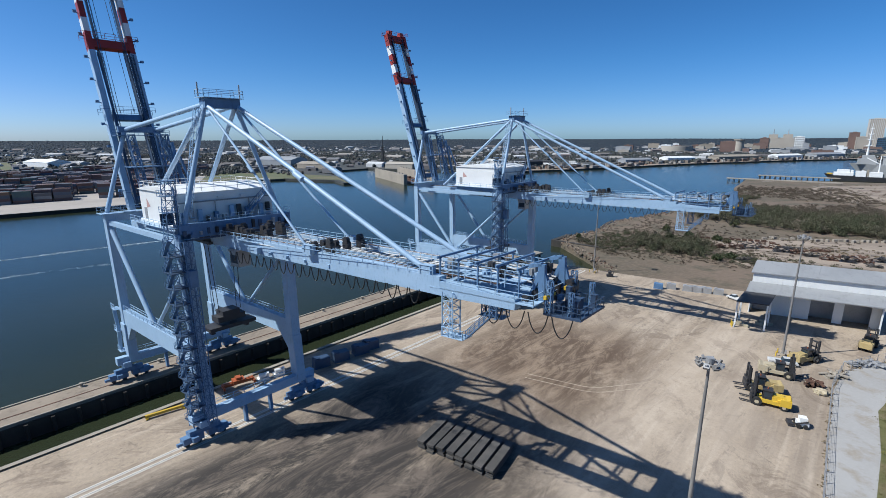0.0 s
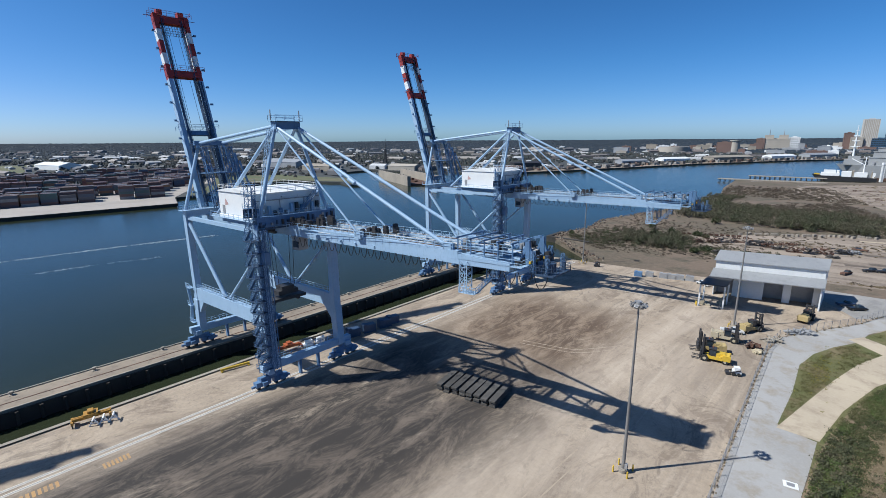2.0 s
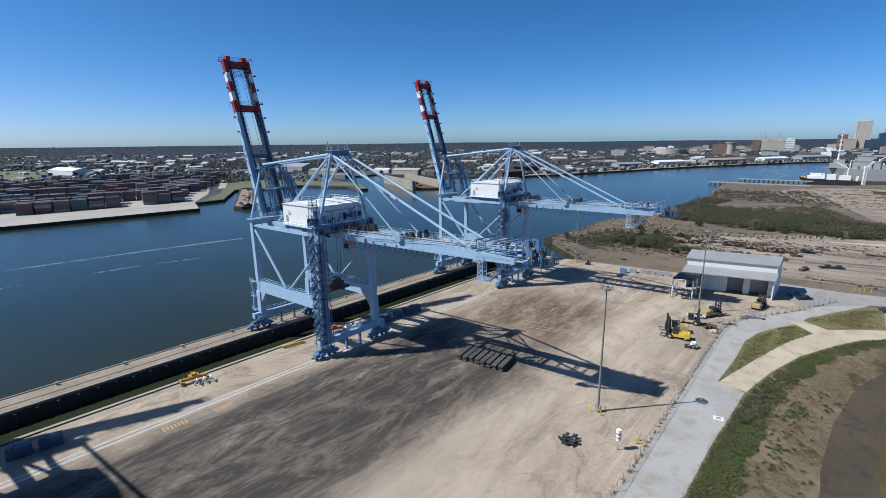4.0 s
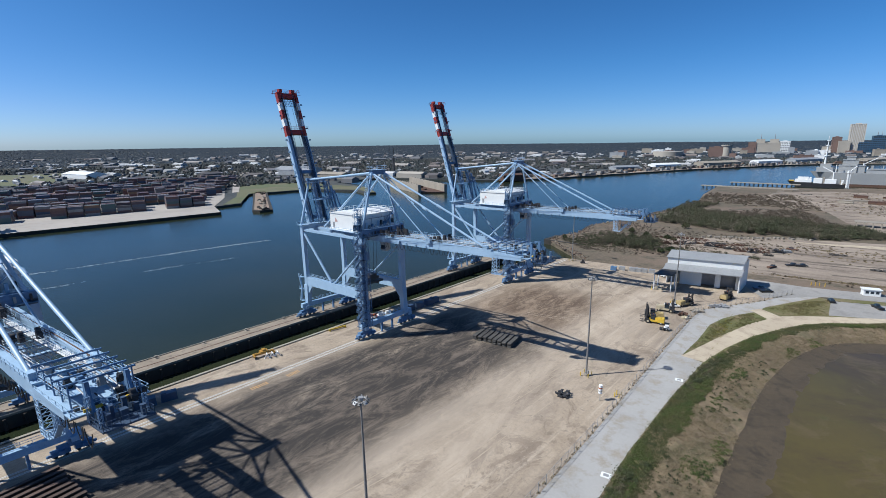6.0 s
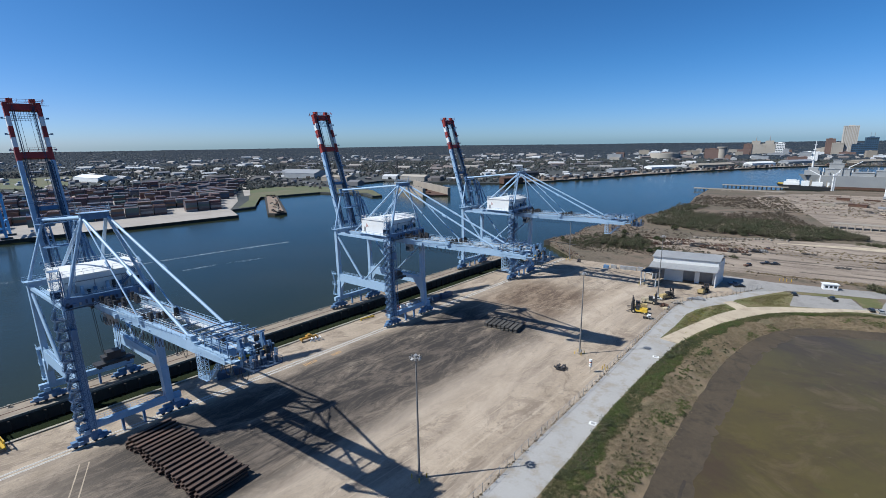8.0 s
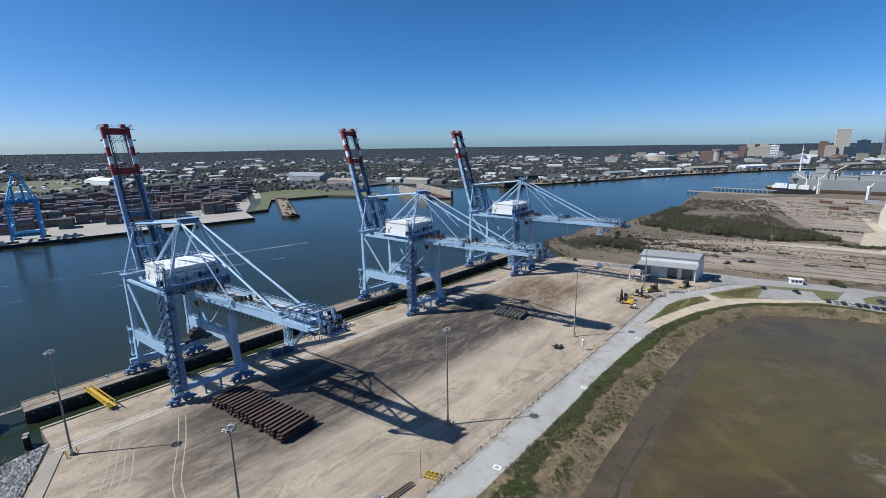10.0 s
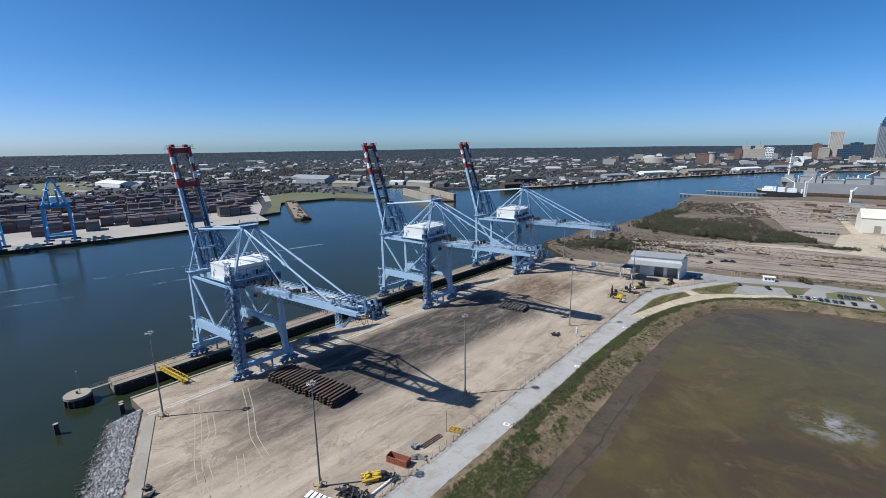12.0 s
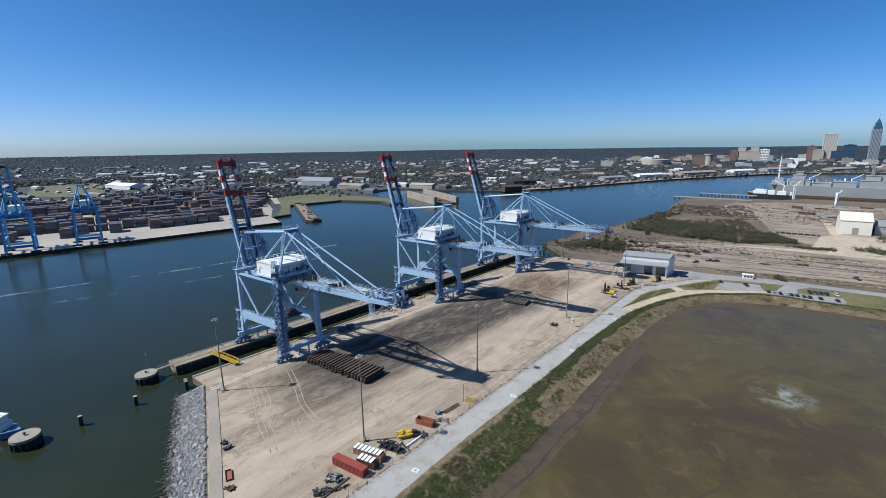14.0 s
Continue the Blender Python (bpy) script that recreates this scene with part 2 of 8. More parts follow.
MUD = soil("wet_mud", ((0.094, 0.069, 0.041), (0.072, 0.053, 0.032), (0.050, 0.038, 0.024), (0.125, 0.093, 0.057)), (0.05, 0.22, 0.9), 0.6)


WETMUD = soil("dark_wet_mud", ((0.060, 0.046, 0.032), (0.048, 0.037, 0.027), (0.040, 0.031, 0.023), (0.08, 0.061, 0.043)), (0.1, 0.4, 1.5), 0.3)


def pond_silt(m, cx, cy, rad):
    """Olive shallows, brown and grey silt, weed patches and a pale grey patch with a ragged edge."""
    ns, ls, bs = nodes_of(m)
    base = bs.inputs["Base Color"].links[0].from_socket
    for scale, lo, hi, k, c, wp in ((0.016, 0.46, 0.60, 0.8, (0.050, 0.038, 0.026), 0.8), (0.030, 0.50, 0.66, 0.65, (0.086, 0.074, 0.026), 0.8), (0.024, 0.55, 0.66, 0.7, (0.058, 0.040, 0.028), 1.0),
                                    (0.06, 0.55, 0.68, 0.5, (0.118, 0.088, 0.050), 1.0), (0.13, 0.60, 0.70, 0.5, (0.066, 0.068, 0.026), 0.8), (0.30, 0.62, 0.74, 0.35, (0.15, 0.12, 0.08), 0.8), (0.9, 0.5, 0.75, 0.3, (0.06, 0.046, 0.028), 0.0)):
        f = ramp(ns, ls, noise_node(ns, ls, scale, 8, 0.7, warp=wp), lo, hi)
        base = mix(ns, ls, times(ns, ls, f, k), base, c)
    d = ns.new("ShaderNodeVectorMath")
    d.operation = "DISTANCE"
    d.inputs[1].default_value = (cx, cy, 0.16)
    ls.new(ns.new("ShaderNodeNewGeometry").outputs["Position"], d.inputs[0])
    f = times(ns, ls, ramp(ns, ls, d.outputs["Value"], rad, 1.0), ramp(ns, ls, noise_node(ns, ls, 0.13, 9, 0.78, warp=0.5), 0.45, 0.66))
    ls.new(mix(ns, ls, f, base, (0.38, 0.39, 0.40)), bs.inputs["Base Color"])


pond_silt(POND, 172, 8, 12)


# ---- geometry ----
class Shape:
    """Vertices and faces gathered from boxes, beams, tubes and prisms."""

    def __init__(self):
        self.v, self.f, self.s = [], [], []

    def add(self, verts, faces, smooth=False):
        n = len(self.v)
        self.v += [tuple(p) for p in verts]
        self.f += [tuple(i + n for i in q) for q in faces]
        self.s += [smooth] * len(faces)
        return self

    def box(self, x0, y0, z0, x1, y1, z1, m=None):
        p = [Vector((x, y, z)) for z in (z0, z1) for x, y in ((x0, y0), (x1, y0), (x1, y1), (x0, y1))]
        if m is not None:
            p = [m @ q for q in p]
        return self.add(p, [(3, 2, 1, 0), (4, 5, 6, 7), (0, 1, 5, 4), (1, 2, 6, 5), (2, 3, 7, 6), (3, 0, 4, 7)])

    def beam(self, p, q, w, h, up=(0, 0, 1), w2=None, h2=None):
        """A box from p to q, w wide and h deep, tapering to w2, h2."""
        p, q = Vector(p), Vector(q)
        a = (q - p).normalized()
        s = a.cross(Vector(up))
        s = s.normalized() if s.length > 1e-4 else a.cross(Vector((1, 0, 0))).normalized()
        u = s.cross(a)
        w2, h2 = w2 or w, h2 or h
        r = [p + s * i * w / 2 + u * j * h / 2 for i, j in ((-1, -1), (1, -1), (1, 1), (-1, 1))]
        r += [q + s * i * w2 / 2 + u * j * h2 / 2 for i, j in ((-1, -1), (1, -1), (1, 1), (-1, 1))]
        return self.add(r, [(0, 1, 2, 3), (7, 6, 5, 4), (0, 4, 5, 1), (1, 5, 6, 2), (2, 6, 7, 3), (3, 7, 4, 0)])

    def tube(self, p, q, r, n=8, r2=None, caps=True):
        p, q = Vector(p), Vector(q)
        a = (q - p).normalized()
        s = a.orthogonal().normalized()
        u = a.cross(s)
        r2 = r if r2 is None else r2
        ring = [(math.cos(2 * math.pi * i / n), math.sin(2 * math.pi * i / n)) for i in range(n)]
        v = [p + (s * c + u * d) * r for c, d in ring] + [q + (s * c + u * d) * r2 for c, d in ring]
        self.add(v, [(i, (i + 1) % n, n + (i + 1) % n, n + i) for i in range(n)], True)
        if caps:
            self.add(v, [tuple(range(n - 1, -1, -1)), tuple(range(n, 2 * n))])
        return self

    def path(self, pts, r, n=5):
        """A tube swept along a line, as one skin."""
        pts = [Vector(p) for p in pts]
        v = []
        for i, p in enumerate(pts):
            a = (pts[min(i + 1, len(pts) - 1)] - pts[max(i - 1, 0)]).normalized()
            u = Vector((0, 1, 0)) if abs(a.y) < 0.8 else Vector((1, 0, 0))
            c = a.cross(u).normalized()
            u = c.cross(a)
            v += [p + (c * math.cos(2 * math.pi * k / n) + u * math.sin(2 * math.pi * k / n)) * r for k in range(n)]
        return self.add(v, [(i * n + k, i * n + (k + 1) % n, (i + 1) * n + (k + 1) % n, (i + 1) * n + k) for i in range(len(pts) - 1) for k in range(n)], True)

    def prism(self, pts, z0, z1):
        n = len(pts)
        v = [(x, y, z0) for x, y in pts] + [(x, y, z1) for x, y in pts]
        return self.add(v, [tuple(range(n - 1, -1, -1)), tuple(range(n, 2 * n))] + [(i, (i + 1) % n, n + (i + 1) % n, n + i) for i in range(n)])

    def rail(self, pts, h=1.1, step=2.0, r=0.035):
        """A handrail: two bars and posts along a line."""
        for a, b in zip(pts, pts[1:]):
            a, b = Vector(a), Vector(b)
            n = max(1, round((b - a).length / step))
            for k in (h, h * 0.52):
                self.beam(a + Vector((0, 0, k)), b + Vector((0, 0, k)), 2 * r, 2 * r)
            for i in range(n + 1):
                c = a.lerp(b, i / n)
                self.beam(c, c + Vector((0, 0, h)), 2 * r, 2 * r)
        return self

    def lattice(self, p, q, w, bays, r=0.06, up=(0, 1, 0)):
        """A square lattice mast from p to q."""
        p, q = Vector(p), Vector(q)
        a = (q - p).normalized()
        s = a.cross(Vector(up)).normalized() * w / 2
        u = a.cross(s).normalized() * w / 2
        cs = [s + u, s - u, -s - u, -s + u]
        for c in cs:
            self.beam(p + c, q + c, 2 * r, 2 * r)
        for i in range(bays):
            b0, b1 = p.lerp(q, i / bays), p.lerp(q, (i + 1) / bays)
            for k in range(4):
                self.beam(b0 + cs[k], b1 + cs[(k + 1) % 4], 1.3 * r, 1.3 * r)
                self.beam(b1 + cs[k], b1 + cs[(k + 1) % 4], 1.3 * r, 1.3 * r)
        return self

    def mesh(self, name, mat, fix=None):
        me = bpy.data.meshes.new(name)
        me.from_pydata([fix(p) for p in self.v] if fix else self.v, [], self.f)
        me.polygons.foreach_set("use_smooth", self.s)
        me.validate()
        me.materials.append(mat)
        me.update()
        return me


def part(name, shape, mat, parent, label="", fix=None):
    ob = new(name, shape.mesh(name, mat, fix))
    ob.parent = parent
    return tagged(ob, label) if label else ob


def thing(name, label, category, m=None, group="", kind=""):
    ob = tagged(new(name), label, category, group, kind)
    ob.empty_display_size = 0.5
    if m is not None:
        ob.matrix_basis = m
    return ob


def solid(name, shape, mat, label, category="", group="", kind="", m=None):
    ob = tagged(new(name, shape.mesh(name, mat)), label, category, group, kind)
    if m is not None:
        ob.matrix_basis = m
    return ob


def sheet(name, pts, z, mat, label, category, kind="structure", thick=0.25):
    """A flat paved or planted area with real edges."""
    return solid(name, Shape().prism(pts, z - thick, z), mat, label, category, "", kind)


rng = random.Random(7)

# ---- ground and water ----
WATER_Z = -3.0
g = Shape()
near = [(-16.5, -134), (-4, -133.5), (34, -148), (58, -157.5), (88, -171), (90, -420), (4000, -1500), (4000, 780), (420, 775), (120, 765), (90, 730), (-40, 700), (-27, 560), (-8, 455),
        (-18, 400), (-24, 330), (-38, 272), (-32, 235), (-38, 209), (-36, 195), (-5, 170), (8, 156), (-16.5, 152)]
g.prism(near, -7, 0)
far = [(-404, -420), (-400, -164), (-383, -22), (-371, 103), (-424, 118), (-428, 150), (-528, 202), (-515, 300), (-440, 330), (-400, 316), (-394, 330), (-470, 374), (-600, 402), (-612, 520), (-424, 577), (-364, 617), (-320, 710), (-270, 863), (-195, 1100),
       (-84, 1340), (-30, 1450), (60, 1570), (300, 1690), (520, 1740), (4000, 1700), (4000, 4900), (-4900, 4900), (-4900, -2600), (-1500, -2600), (-404, -900)]
solid("ground", g, LAND, "bare sandy land and scrub beside a river", "ground", "", "structure")
solid("ground_2", Shape().prism(far, -7, -0.4), FARLAND, "flat grey-green land on the far bank, tinted with haze blue", "ground", "", "structure")
solid("water", Shape().box(-4950, -4950, WATER_Z - 3, 4950, 4950, WATER_Z), RIVER, "dark blue rippled river water", "water", "", "structure")
sheet("pavement", [(-16.3, -133.8), (-4, -133.3), (34, -147.7), (60, -157.5), (90, -169), (90, 60), (84, 112), (96, 129), (120, 150), (112, 172), (60, 165), (8, 155.5), (-16.3, 151.8)],
      0.02, APRON, "tan concrete container apron with dark ore stains", "pavement")

# far terrain that rises gently to the horizon
n = 90
vs, fs = [], []
for j in range(n + 1):
    for i in range(n + 1):
        a = radians(-100 + 150 * i / n)
        d = 900 + 3900 * (j / n) ** 1.1
        x, y = math.sin(a) * d, math.cos(a) * d
        k = max(0.0, (d - 1500) / 3300)
        z = 46 * k ** 1.3 + 5 * k * noise.noise((x * 0.0012, y * 0.0012, 0)) - 0.6
        if d < 1500 or (x > -260 and y < 1800):
            z = -6.5
        vs.append((x, y, z))
fs = [(j * (n + 1) + i, j * (n + 1) + i + 1, (j + 1) * (n + 1) + i + 1, (j + 1) * (n + 1) + i) for j in range(n) for i in range(n)]
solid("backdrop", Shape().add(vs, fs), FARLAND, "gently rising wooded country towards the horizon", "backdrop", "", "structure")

# wharf in the river, set apart from the quay by a channel
w = Shape().box(-38.5, -136, -0.6, -29.8, 150, 0.9).box(-38.3, -135.7, -4, -30.0, 149.7, -0.6)
FENDER = paint("tarred_fender", (0.085, 0.062, 0.046), (0.055, 0.042, 0.033), (0.13, 0.085, 0.06), 0.9, coarse=0.15, fine=0.7, amount=0.6, relief=0.4)
WHARFC = paint("stained_wharf_concrete", (0.38, 0.31, 0.235), (0.29, 0.235, 0.18), (0.10, 0.075, 0.055), 0.9, coarse=0.12, fine=0.5, amount=0.8, relief=0.2)
wharf = solid("wharf", w, WHARFC, "pale concrete finger wharf on a dark piled face", "wharf", "", "structure")
w = Shape().box(-29.79, -136, -4, -29.5, 150, 0.45).box(-38.8, -136.02, -4, -38.52, 150, 0.3)
for i in range(72):
    y = -134 + i * 4
    w.tube((-29.3, y, -4.5), (-29.3, y, 0.2), 0.35, 7)
part("fender_wall", w, FENDER, wharf, "dark rust-brown weathered fender piles")
part("kerb", Shape().box(-38.5, -136, 0.9, -38.1, 150, 1.15).box(-30.2, -136, 0.9, -29.8, 150, 1.1), CONC, wharf)
part("crane_rail", Shape().box(-33.6, -135, 0.9, -33.3, 149, 0.97), RUST, wharf)
for i in range(19):
    y = -128 + i * 15
    part("bollard", Shape().tube((-37.2, y, 0.9), (-37.2, y, 1.5), 0.28, 8).tube((-37.2, y, 1.5), (-37.2, y, 1.75), 0.45, 8).box(-37.8, y - 0.6, 0.9, -36.6, y + 0.6, 0.98), CONC, wharf)
q = solid("quay_wall", Shape().box(-16.9, -134, -6, -16.3, 152, 0.25), WALLC, "dark stained quay wall with a concrete coping", "quay wall", "", "structure")
part("coping", Shape().box(-16.9, -134, 0.254, -15.9, 152, 0.34), CONC, q)
for x in (-0.75, 0.75):
    part("crane_rail", Shape().box(x - 0.36, -133, 0.02, x + 0.36, 151, 0.06), RAILC, q)
    part("rail_head", Shape().box(x - 0.06, -133, 0.06, x + 0.06, 151, 0.1), STEEL, q)

# ---- ship-to-shore cranes ----
GA = -33.5     # waterside rail


def skewed(p):
    x = p[0]
    return (x, p[1] + (0.185 * x if x > 0 else 0.10 * x if x > -34 else -3.4 + 0.03 * (x + 34)), p[2])


def bogie(c, x, y, z0):
    """One wheel truck under a sill beam: equaliser, two frames, wheels."""
    b = Shape()
    b.beam((x, y - 2.6, z0 + 2.3), (x, y + 2.6, z0 + 2.3), 1.0, 0.9, (0, 0, 1))
    b.beam((x, y, z0 + 2.4), (x, y, z0 + 4.0), 1.2, 1.6, (1, 0, 0))
    for s in (-1, 1):
        b.box(x - 0.65, y + s * 2.1 - 1.7, z0 + 0.75, x + 0.65, y + s * 2.1 + 1.7, z0 + 1.9)
        b.box(x + 0.6, y + s * 2.1 - 0.5, z0 + 1.0, x + 1.4, y + s * 2.1 + 0.5, z0 + 1.9)
        b.box(x - 1.3, y + s * 2.1 - 0.4, z0 + 1.3, x - 0.6, y + s * 2.1 + 0.6, z0 + 2.3)
    b.beam((x, y - 4.6, z0 + 1.0), (x, y - 3.8, z0 + 1.0), 0.5, 0.5)
    b.beam((x, y + 3.8, z0 + 1.0), (x, y + 4.6, z0 + 1.0), 0.5, 0.5)
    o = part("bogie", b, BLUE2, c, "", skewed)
    for k in (-3.1, -1.1, 1.1, 3.1):
        part("wheel", Shape().tube((x - 0.3, y + k, z0 + 0.45), (x + 0.3, y + k, z0 + 0.45), 0.42, 12), DARK, o, "", skewed)
    return o


def build_crane():
    c = thing("container_crane", "light blue ship-to-shore container crane with raised red-banded boom", "crane", None, "cranes along the quay")
    P = lambda name, s, m=BLUE, label="", parent=None: part(name, s, m, parent or c, label, skewed)
    YL, YG, ZG = 9.0, 3.8, 35.5
    for s in (-1, 1):
        y = s * YL
        # landside and waterside legs, wider at the foot
        P("leg", Shape().beam((0, y, 4.0), (-0.6, y, 14), 1.7, 1.9, (1, 0, 0), 1.9, 2.1).beam((-0.6, y, 14), (-0.6, y, 37.5), 1.8, 1.7, (1, 0, 0)))
        P("leg", Shape().beam((GA, y, 4.9), (GA + 0.5, y, 14), 1.7, 1.9, (1, 0, 0), 1.9, 2.1).beam((GA + 0.5, y, 14), (GA + 0.3, y, 37.5), 1.5, 1.5, (1, 0, 0)))
        # portal beam between them with knees
        b = Shape().beam((GA + 0.5, y, 15.6), (-0.6, y, 15.6), 1.3, 3.4)
        for x, d in ((GA + 1.4, 1), (-1.5, -1)):
            b.add([(x, y - 0.6, 14.0), (x + d * 3.0, y - 0.6, 14.0), (x, y - 0.6, 10.2), (x, y + 0.6, 14.0), (x + d * 3.0, y + 0.6, 14.0), (x, y + 0.6, 10.2)],
                  [(0, 1, 2), (5, 4, 3), (1, 4, 5, 2), (0, 2, 5, 3), (0, 3, 4, 1)])
        pb = P("portal_beam", b)
        P("handrail", Shape().rail([(GA + 2, y - 0.55, 17.3), (-2, y - 0.55, 17.3)]).rail([(GA + 2, y + 0.55, 17.3), (-2, y + 0.55, 17.3)]), BLUE, "", pb)
        # V bracing and tie
        P("diagonal", Shape().tube((GA + 0.6, y, 35.2), (-18.2, y, 17.4), 0.48, 10))
        P("diagonal", Shape().tube((-1.2, y, 31.5), (-16.4, y, 17.4), 0.34, 10))
        P("tie_beam", Shape().beam((GA + 0.6, y, 36.0), (-1.4, y, 36.0), 0.8, 0.9))
    for x, z0 in ((0, 0.1), (GA, 0.97)):
        sb = Shape().beam((x, -12.0, z0 + 4.6), (x, 12.0, z0 + 4.6), 1.3, 1.7)
        for s in (-1, 1):
            sb.beam((x, s * 10.5, z0 + 3.2), (x, s * 10.5, z0 + 4.4), 1.4, 3.0, (1, 0, 0))
        sill = P("sill_beam", sb)
        P("handrail", Shape().rail([(x - 0.6, -8, z0 + 5.5), (x - 0.6, 8, z0 + 5.5)]), BLUE, "", sill)
        for y in (-10.0, 10.0):
            bogie(c, x, y, z0)
        # struts of the drive in mid sill
        for y in (-2.5, 2.5):
            P("support_strut", Shape().beam((x, y, z0), (x, y, z0 + 4.2), 0.5, 0.7, (1, 0, 0)), BLUE2)
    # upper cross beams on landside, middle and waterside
    # landside beam gets the darker blue; its shade is painted in
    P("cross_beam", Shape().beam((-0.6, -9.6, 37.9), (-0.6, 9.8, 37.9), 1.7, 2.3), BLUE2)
    P("cross_beam", Shape().beam((GA + 0.4, -9.8, 37.0), (GA + 0.4, 9.8, 37.0), 1.4, 1.6))
    P("handrail", Shape().rail([(0.3, -9.5, 39.07), (0.3, 9.7, 39.07)], 1.1, 1.2, 0.03))
    for k in range(15):
        y, h = -9.0 + k * 1.27, rng.uniform(0.5, 1.7)
        P("junction_box", Shape().box(0.27, y - 0.25, 37.2, 0.27 + rng.uniform(0.2, 0.5), y + rng.uniform(0.1, 0.35), 37.2 + h), (NAVY, BLUE2, STEEL, NAVY, DARK)[k % 5])
    P("cable_tray", Shape().beam((0.36, -9.4, 36.5), (0.36, 9.6, 36.5), 0.18, 0.3).beam((0.4, -9.6, 36.5), (0.7, -9.6, 6), 0.14, 0.14, (1, 0, 0)), NAVY)
    hc = Shape().lattice((-0.9, -10.5, 37.0), (-1.1, -9.8, 46.2), 1.5, 6, 0.05, (1, 0, 0))
    for z in (38.6, 41.2, 43.8, 46.2):
        hc.box(-1.9, -11.3, z, 0.1, -9.2, z + 0.06).rail([(-1.9, -11.3, z), (0.1, -11.3, z), (0.1, -9.2, z)], 1.0, 1.0, 0.03)
    P("upper_stair", hc, BLUE2)
    P("upper_stair_plating", Shape().box(-1.9, -11.32, 39.0, -1.84, -9.3, 41.0).box(-1.6, -9.25, 38.7, -0.3, -9.19, 43.0), NAVY)
    P("walkway", Shape().box(GA - 1.2, -10.5, 37.85, GA + 1.6, 10.5, 37.95).rail([(GA - 1.1, -10.4, 37.95), (GA - 1.1, 10.4, 37.95)]).rail([(GA + 1.5, -10.4, 37.95), (GA + 1.5, -4.5, 37.95)]))
    # machine house with barrel roof
    X0, X1, Y0, Y1, Z0, Z1 = -17.6, -3.4, -8.2, 8.6, 38.4, 43.8
    mh = P("machine_house", Shape().box(X0, Y0, Z0, X1, Y1, Z1).box(X0 - 0.3, Y0 - 0.3, Z0 - 0.55, X1 + 0.3, Y1 + 0.3, Z0 - 0.01), WHITE, "white sheet-steel machine house")
    r = Shape()
    arc = [(X0 - 0.25 + (X1 - X0 + 0.5) * i / 10, Z1 + 0.9 * math.sin(math.pi * i / 10) ** 0.8) for i in range(11)]
    nv = len(arc)
    pts = [(x, Y0 - 0.25, z) for x, z in arc] + [(x, Y1 + 0.25, z) for x, z in arc]
    r.add(pts, [(i, i + 1, nv + i + 1, nv + i) for i in range(nv - 1)], True)
    r.add(pts, [tuple(range(nv - 1, -1, -1)), tuple(range(nv, 2 * nv)), (0, nv, 2 * nv - 1, nv - 1)])
    P("roof", r, WHITE, "", mh)
    P("handrail", Shape().rail([(X0, Y0 + 0.2, Z1 + 0.1), (X1, Y0 + 0.2, Z1 + 0.1), (X1, Y1, Z1 + 0.1), (X0, Y1, Z1 + 0.1), (X0, Y0 + 0.2, Z1 + 0.1)], 1.3), WHITE, "", mh)
    for k in (-5, -1, 3, 7):
        P("lamp_bracket", Shape().box(X1 + 0.02, k - 0.5, Z1 - 1.2, X1 + 0.5, k + 0.5, Z1 - 0.9), WHITE, "", mh)
    P("door", Shape().box(-16.2, Y0 - 0.06, Z0 + 0.1, -15.2, Y0 - 0.01, Z0 + 2.2), STEEL, "", mh)
    P("emblem", Shape().add([(-15.0, Y0 - 0.03, Z0 + 2.2), (-13.4, Y0 - 0.03, Z0 + 2.5), (-14.8, Y0 - 0.03, Z0 + 3.9)], [(0, 1, 2)]), FADERED, "faded red triangular emblem", mh)
    for k in range(12):
        y, z, h = -7.6 + k * 1.35, rng.uniform(38.2, 39.6), rng.uniform(0.8, 2.4)
        P("equipment_box", Shape().box(X1 + 0.35, y - 0.3, z, X1 + 0.9, y + 0.35, z + h), (BLUE2, STEEL, BLUE, DARK)[k % 4], "", mh)
    P("stair_flight", Shape().beam((X1 + 1.1, 2.0, 38.3), (X1 + 1.1, 7.5, 43.6), 0.8, 0.12).rail([(X1 + 1.5, 2.0, 38.3), (X1 + 1.5, 7.5, 43.6)], 1.0, 1.2, 0.04).rail([(X1 + 0.7, 2.0, 38.3), (X1 + 0.7, 7.5, 43.6)], 1.0, 1.2, 0.04), BLUE2, "", mh)
    P("pipe_run", Shape().path([(X1 + 0.25, Y0 + 0.3, 42.2), (X1 + 0.25, Y1 - 0.3, 42.2)], 0.12).path([(X1 + 0.25, -2, 42.2), (X1 + 0.25, -2, 38.2)], 0.1).path([(X1 + 0.25, 4, 42.2), (X1 + 0.25, 4, 38.2)], 0.1), STEEL, "", mh)
    P("stack_pipe", Shape().tube((X1 + 0.3, -8.4, 38), (X1 + 0.3, -8.4, 45.0), 0.14, 8), BLUE2, "", mh)
    for y in (-7.5, 7.5):
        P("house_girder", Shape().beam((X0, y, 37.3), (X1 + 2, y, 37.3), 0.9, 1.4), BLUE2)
    P("walkway", Shape().box(X0 - 2.0, -9.6, 37.86, X1 + 2.2, -8.55, 37.94).rail([(X0 - 2, -9.55, 37.94), (X1 + 2.2, -9.55, 37.94)]).box(X1 + 0.4, -8.5, 37.86, X1 + 1.6, 9, 37.94).rail([(X1 + 1.6, -8.5, 38.2), (X1 + 1.6, 9, 38.2)]))
    # pylon
    AX, AZ = -1.6, 58.6
    for s in (-1, 1):
        a = (AX, s * 2.5, AZ - 0.4)
        P("pylon_leg", Shape().tube((-0.6, s * 8.8, 37.8), a, 0.38, 10))
        P("pylon_strut", Shape().tube((GA + 8.5, s * 5.2, 37.4), a, 0.40, 10))
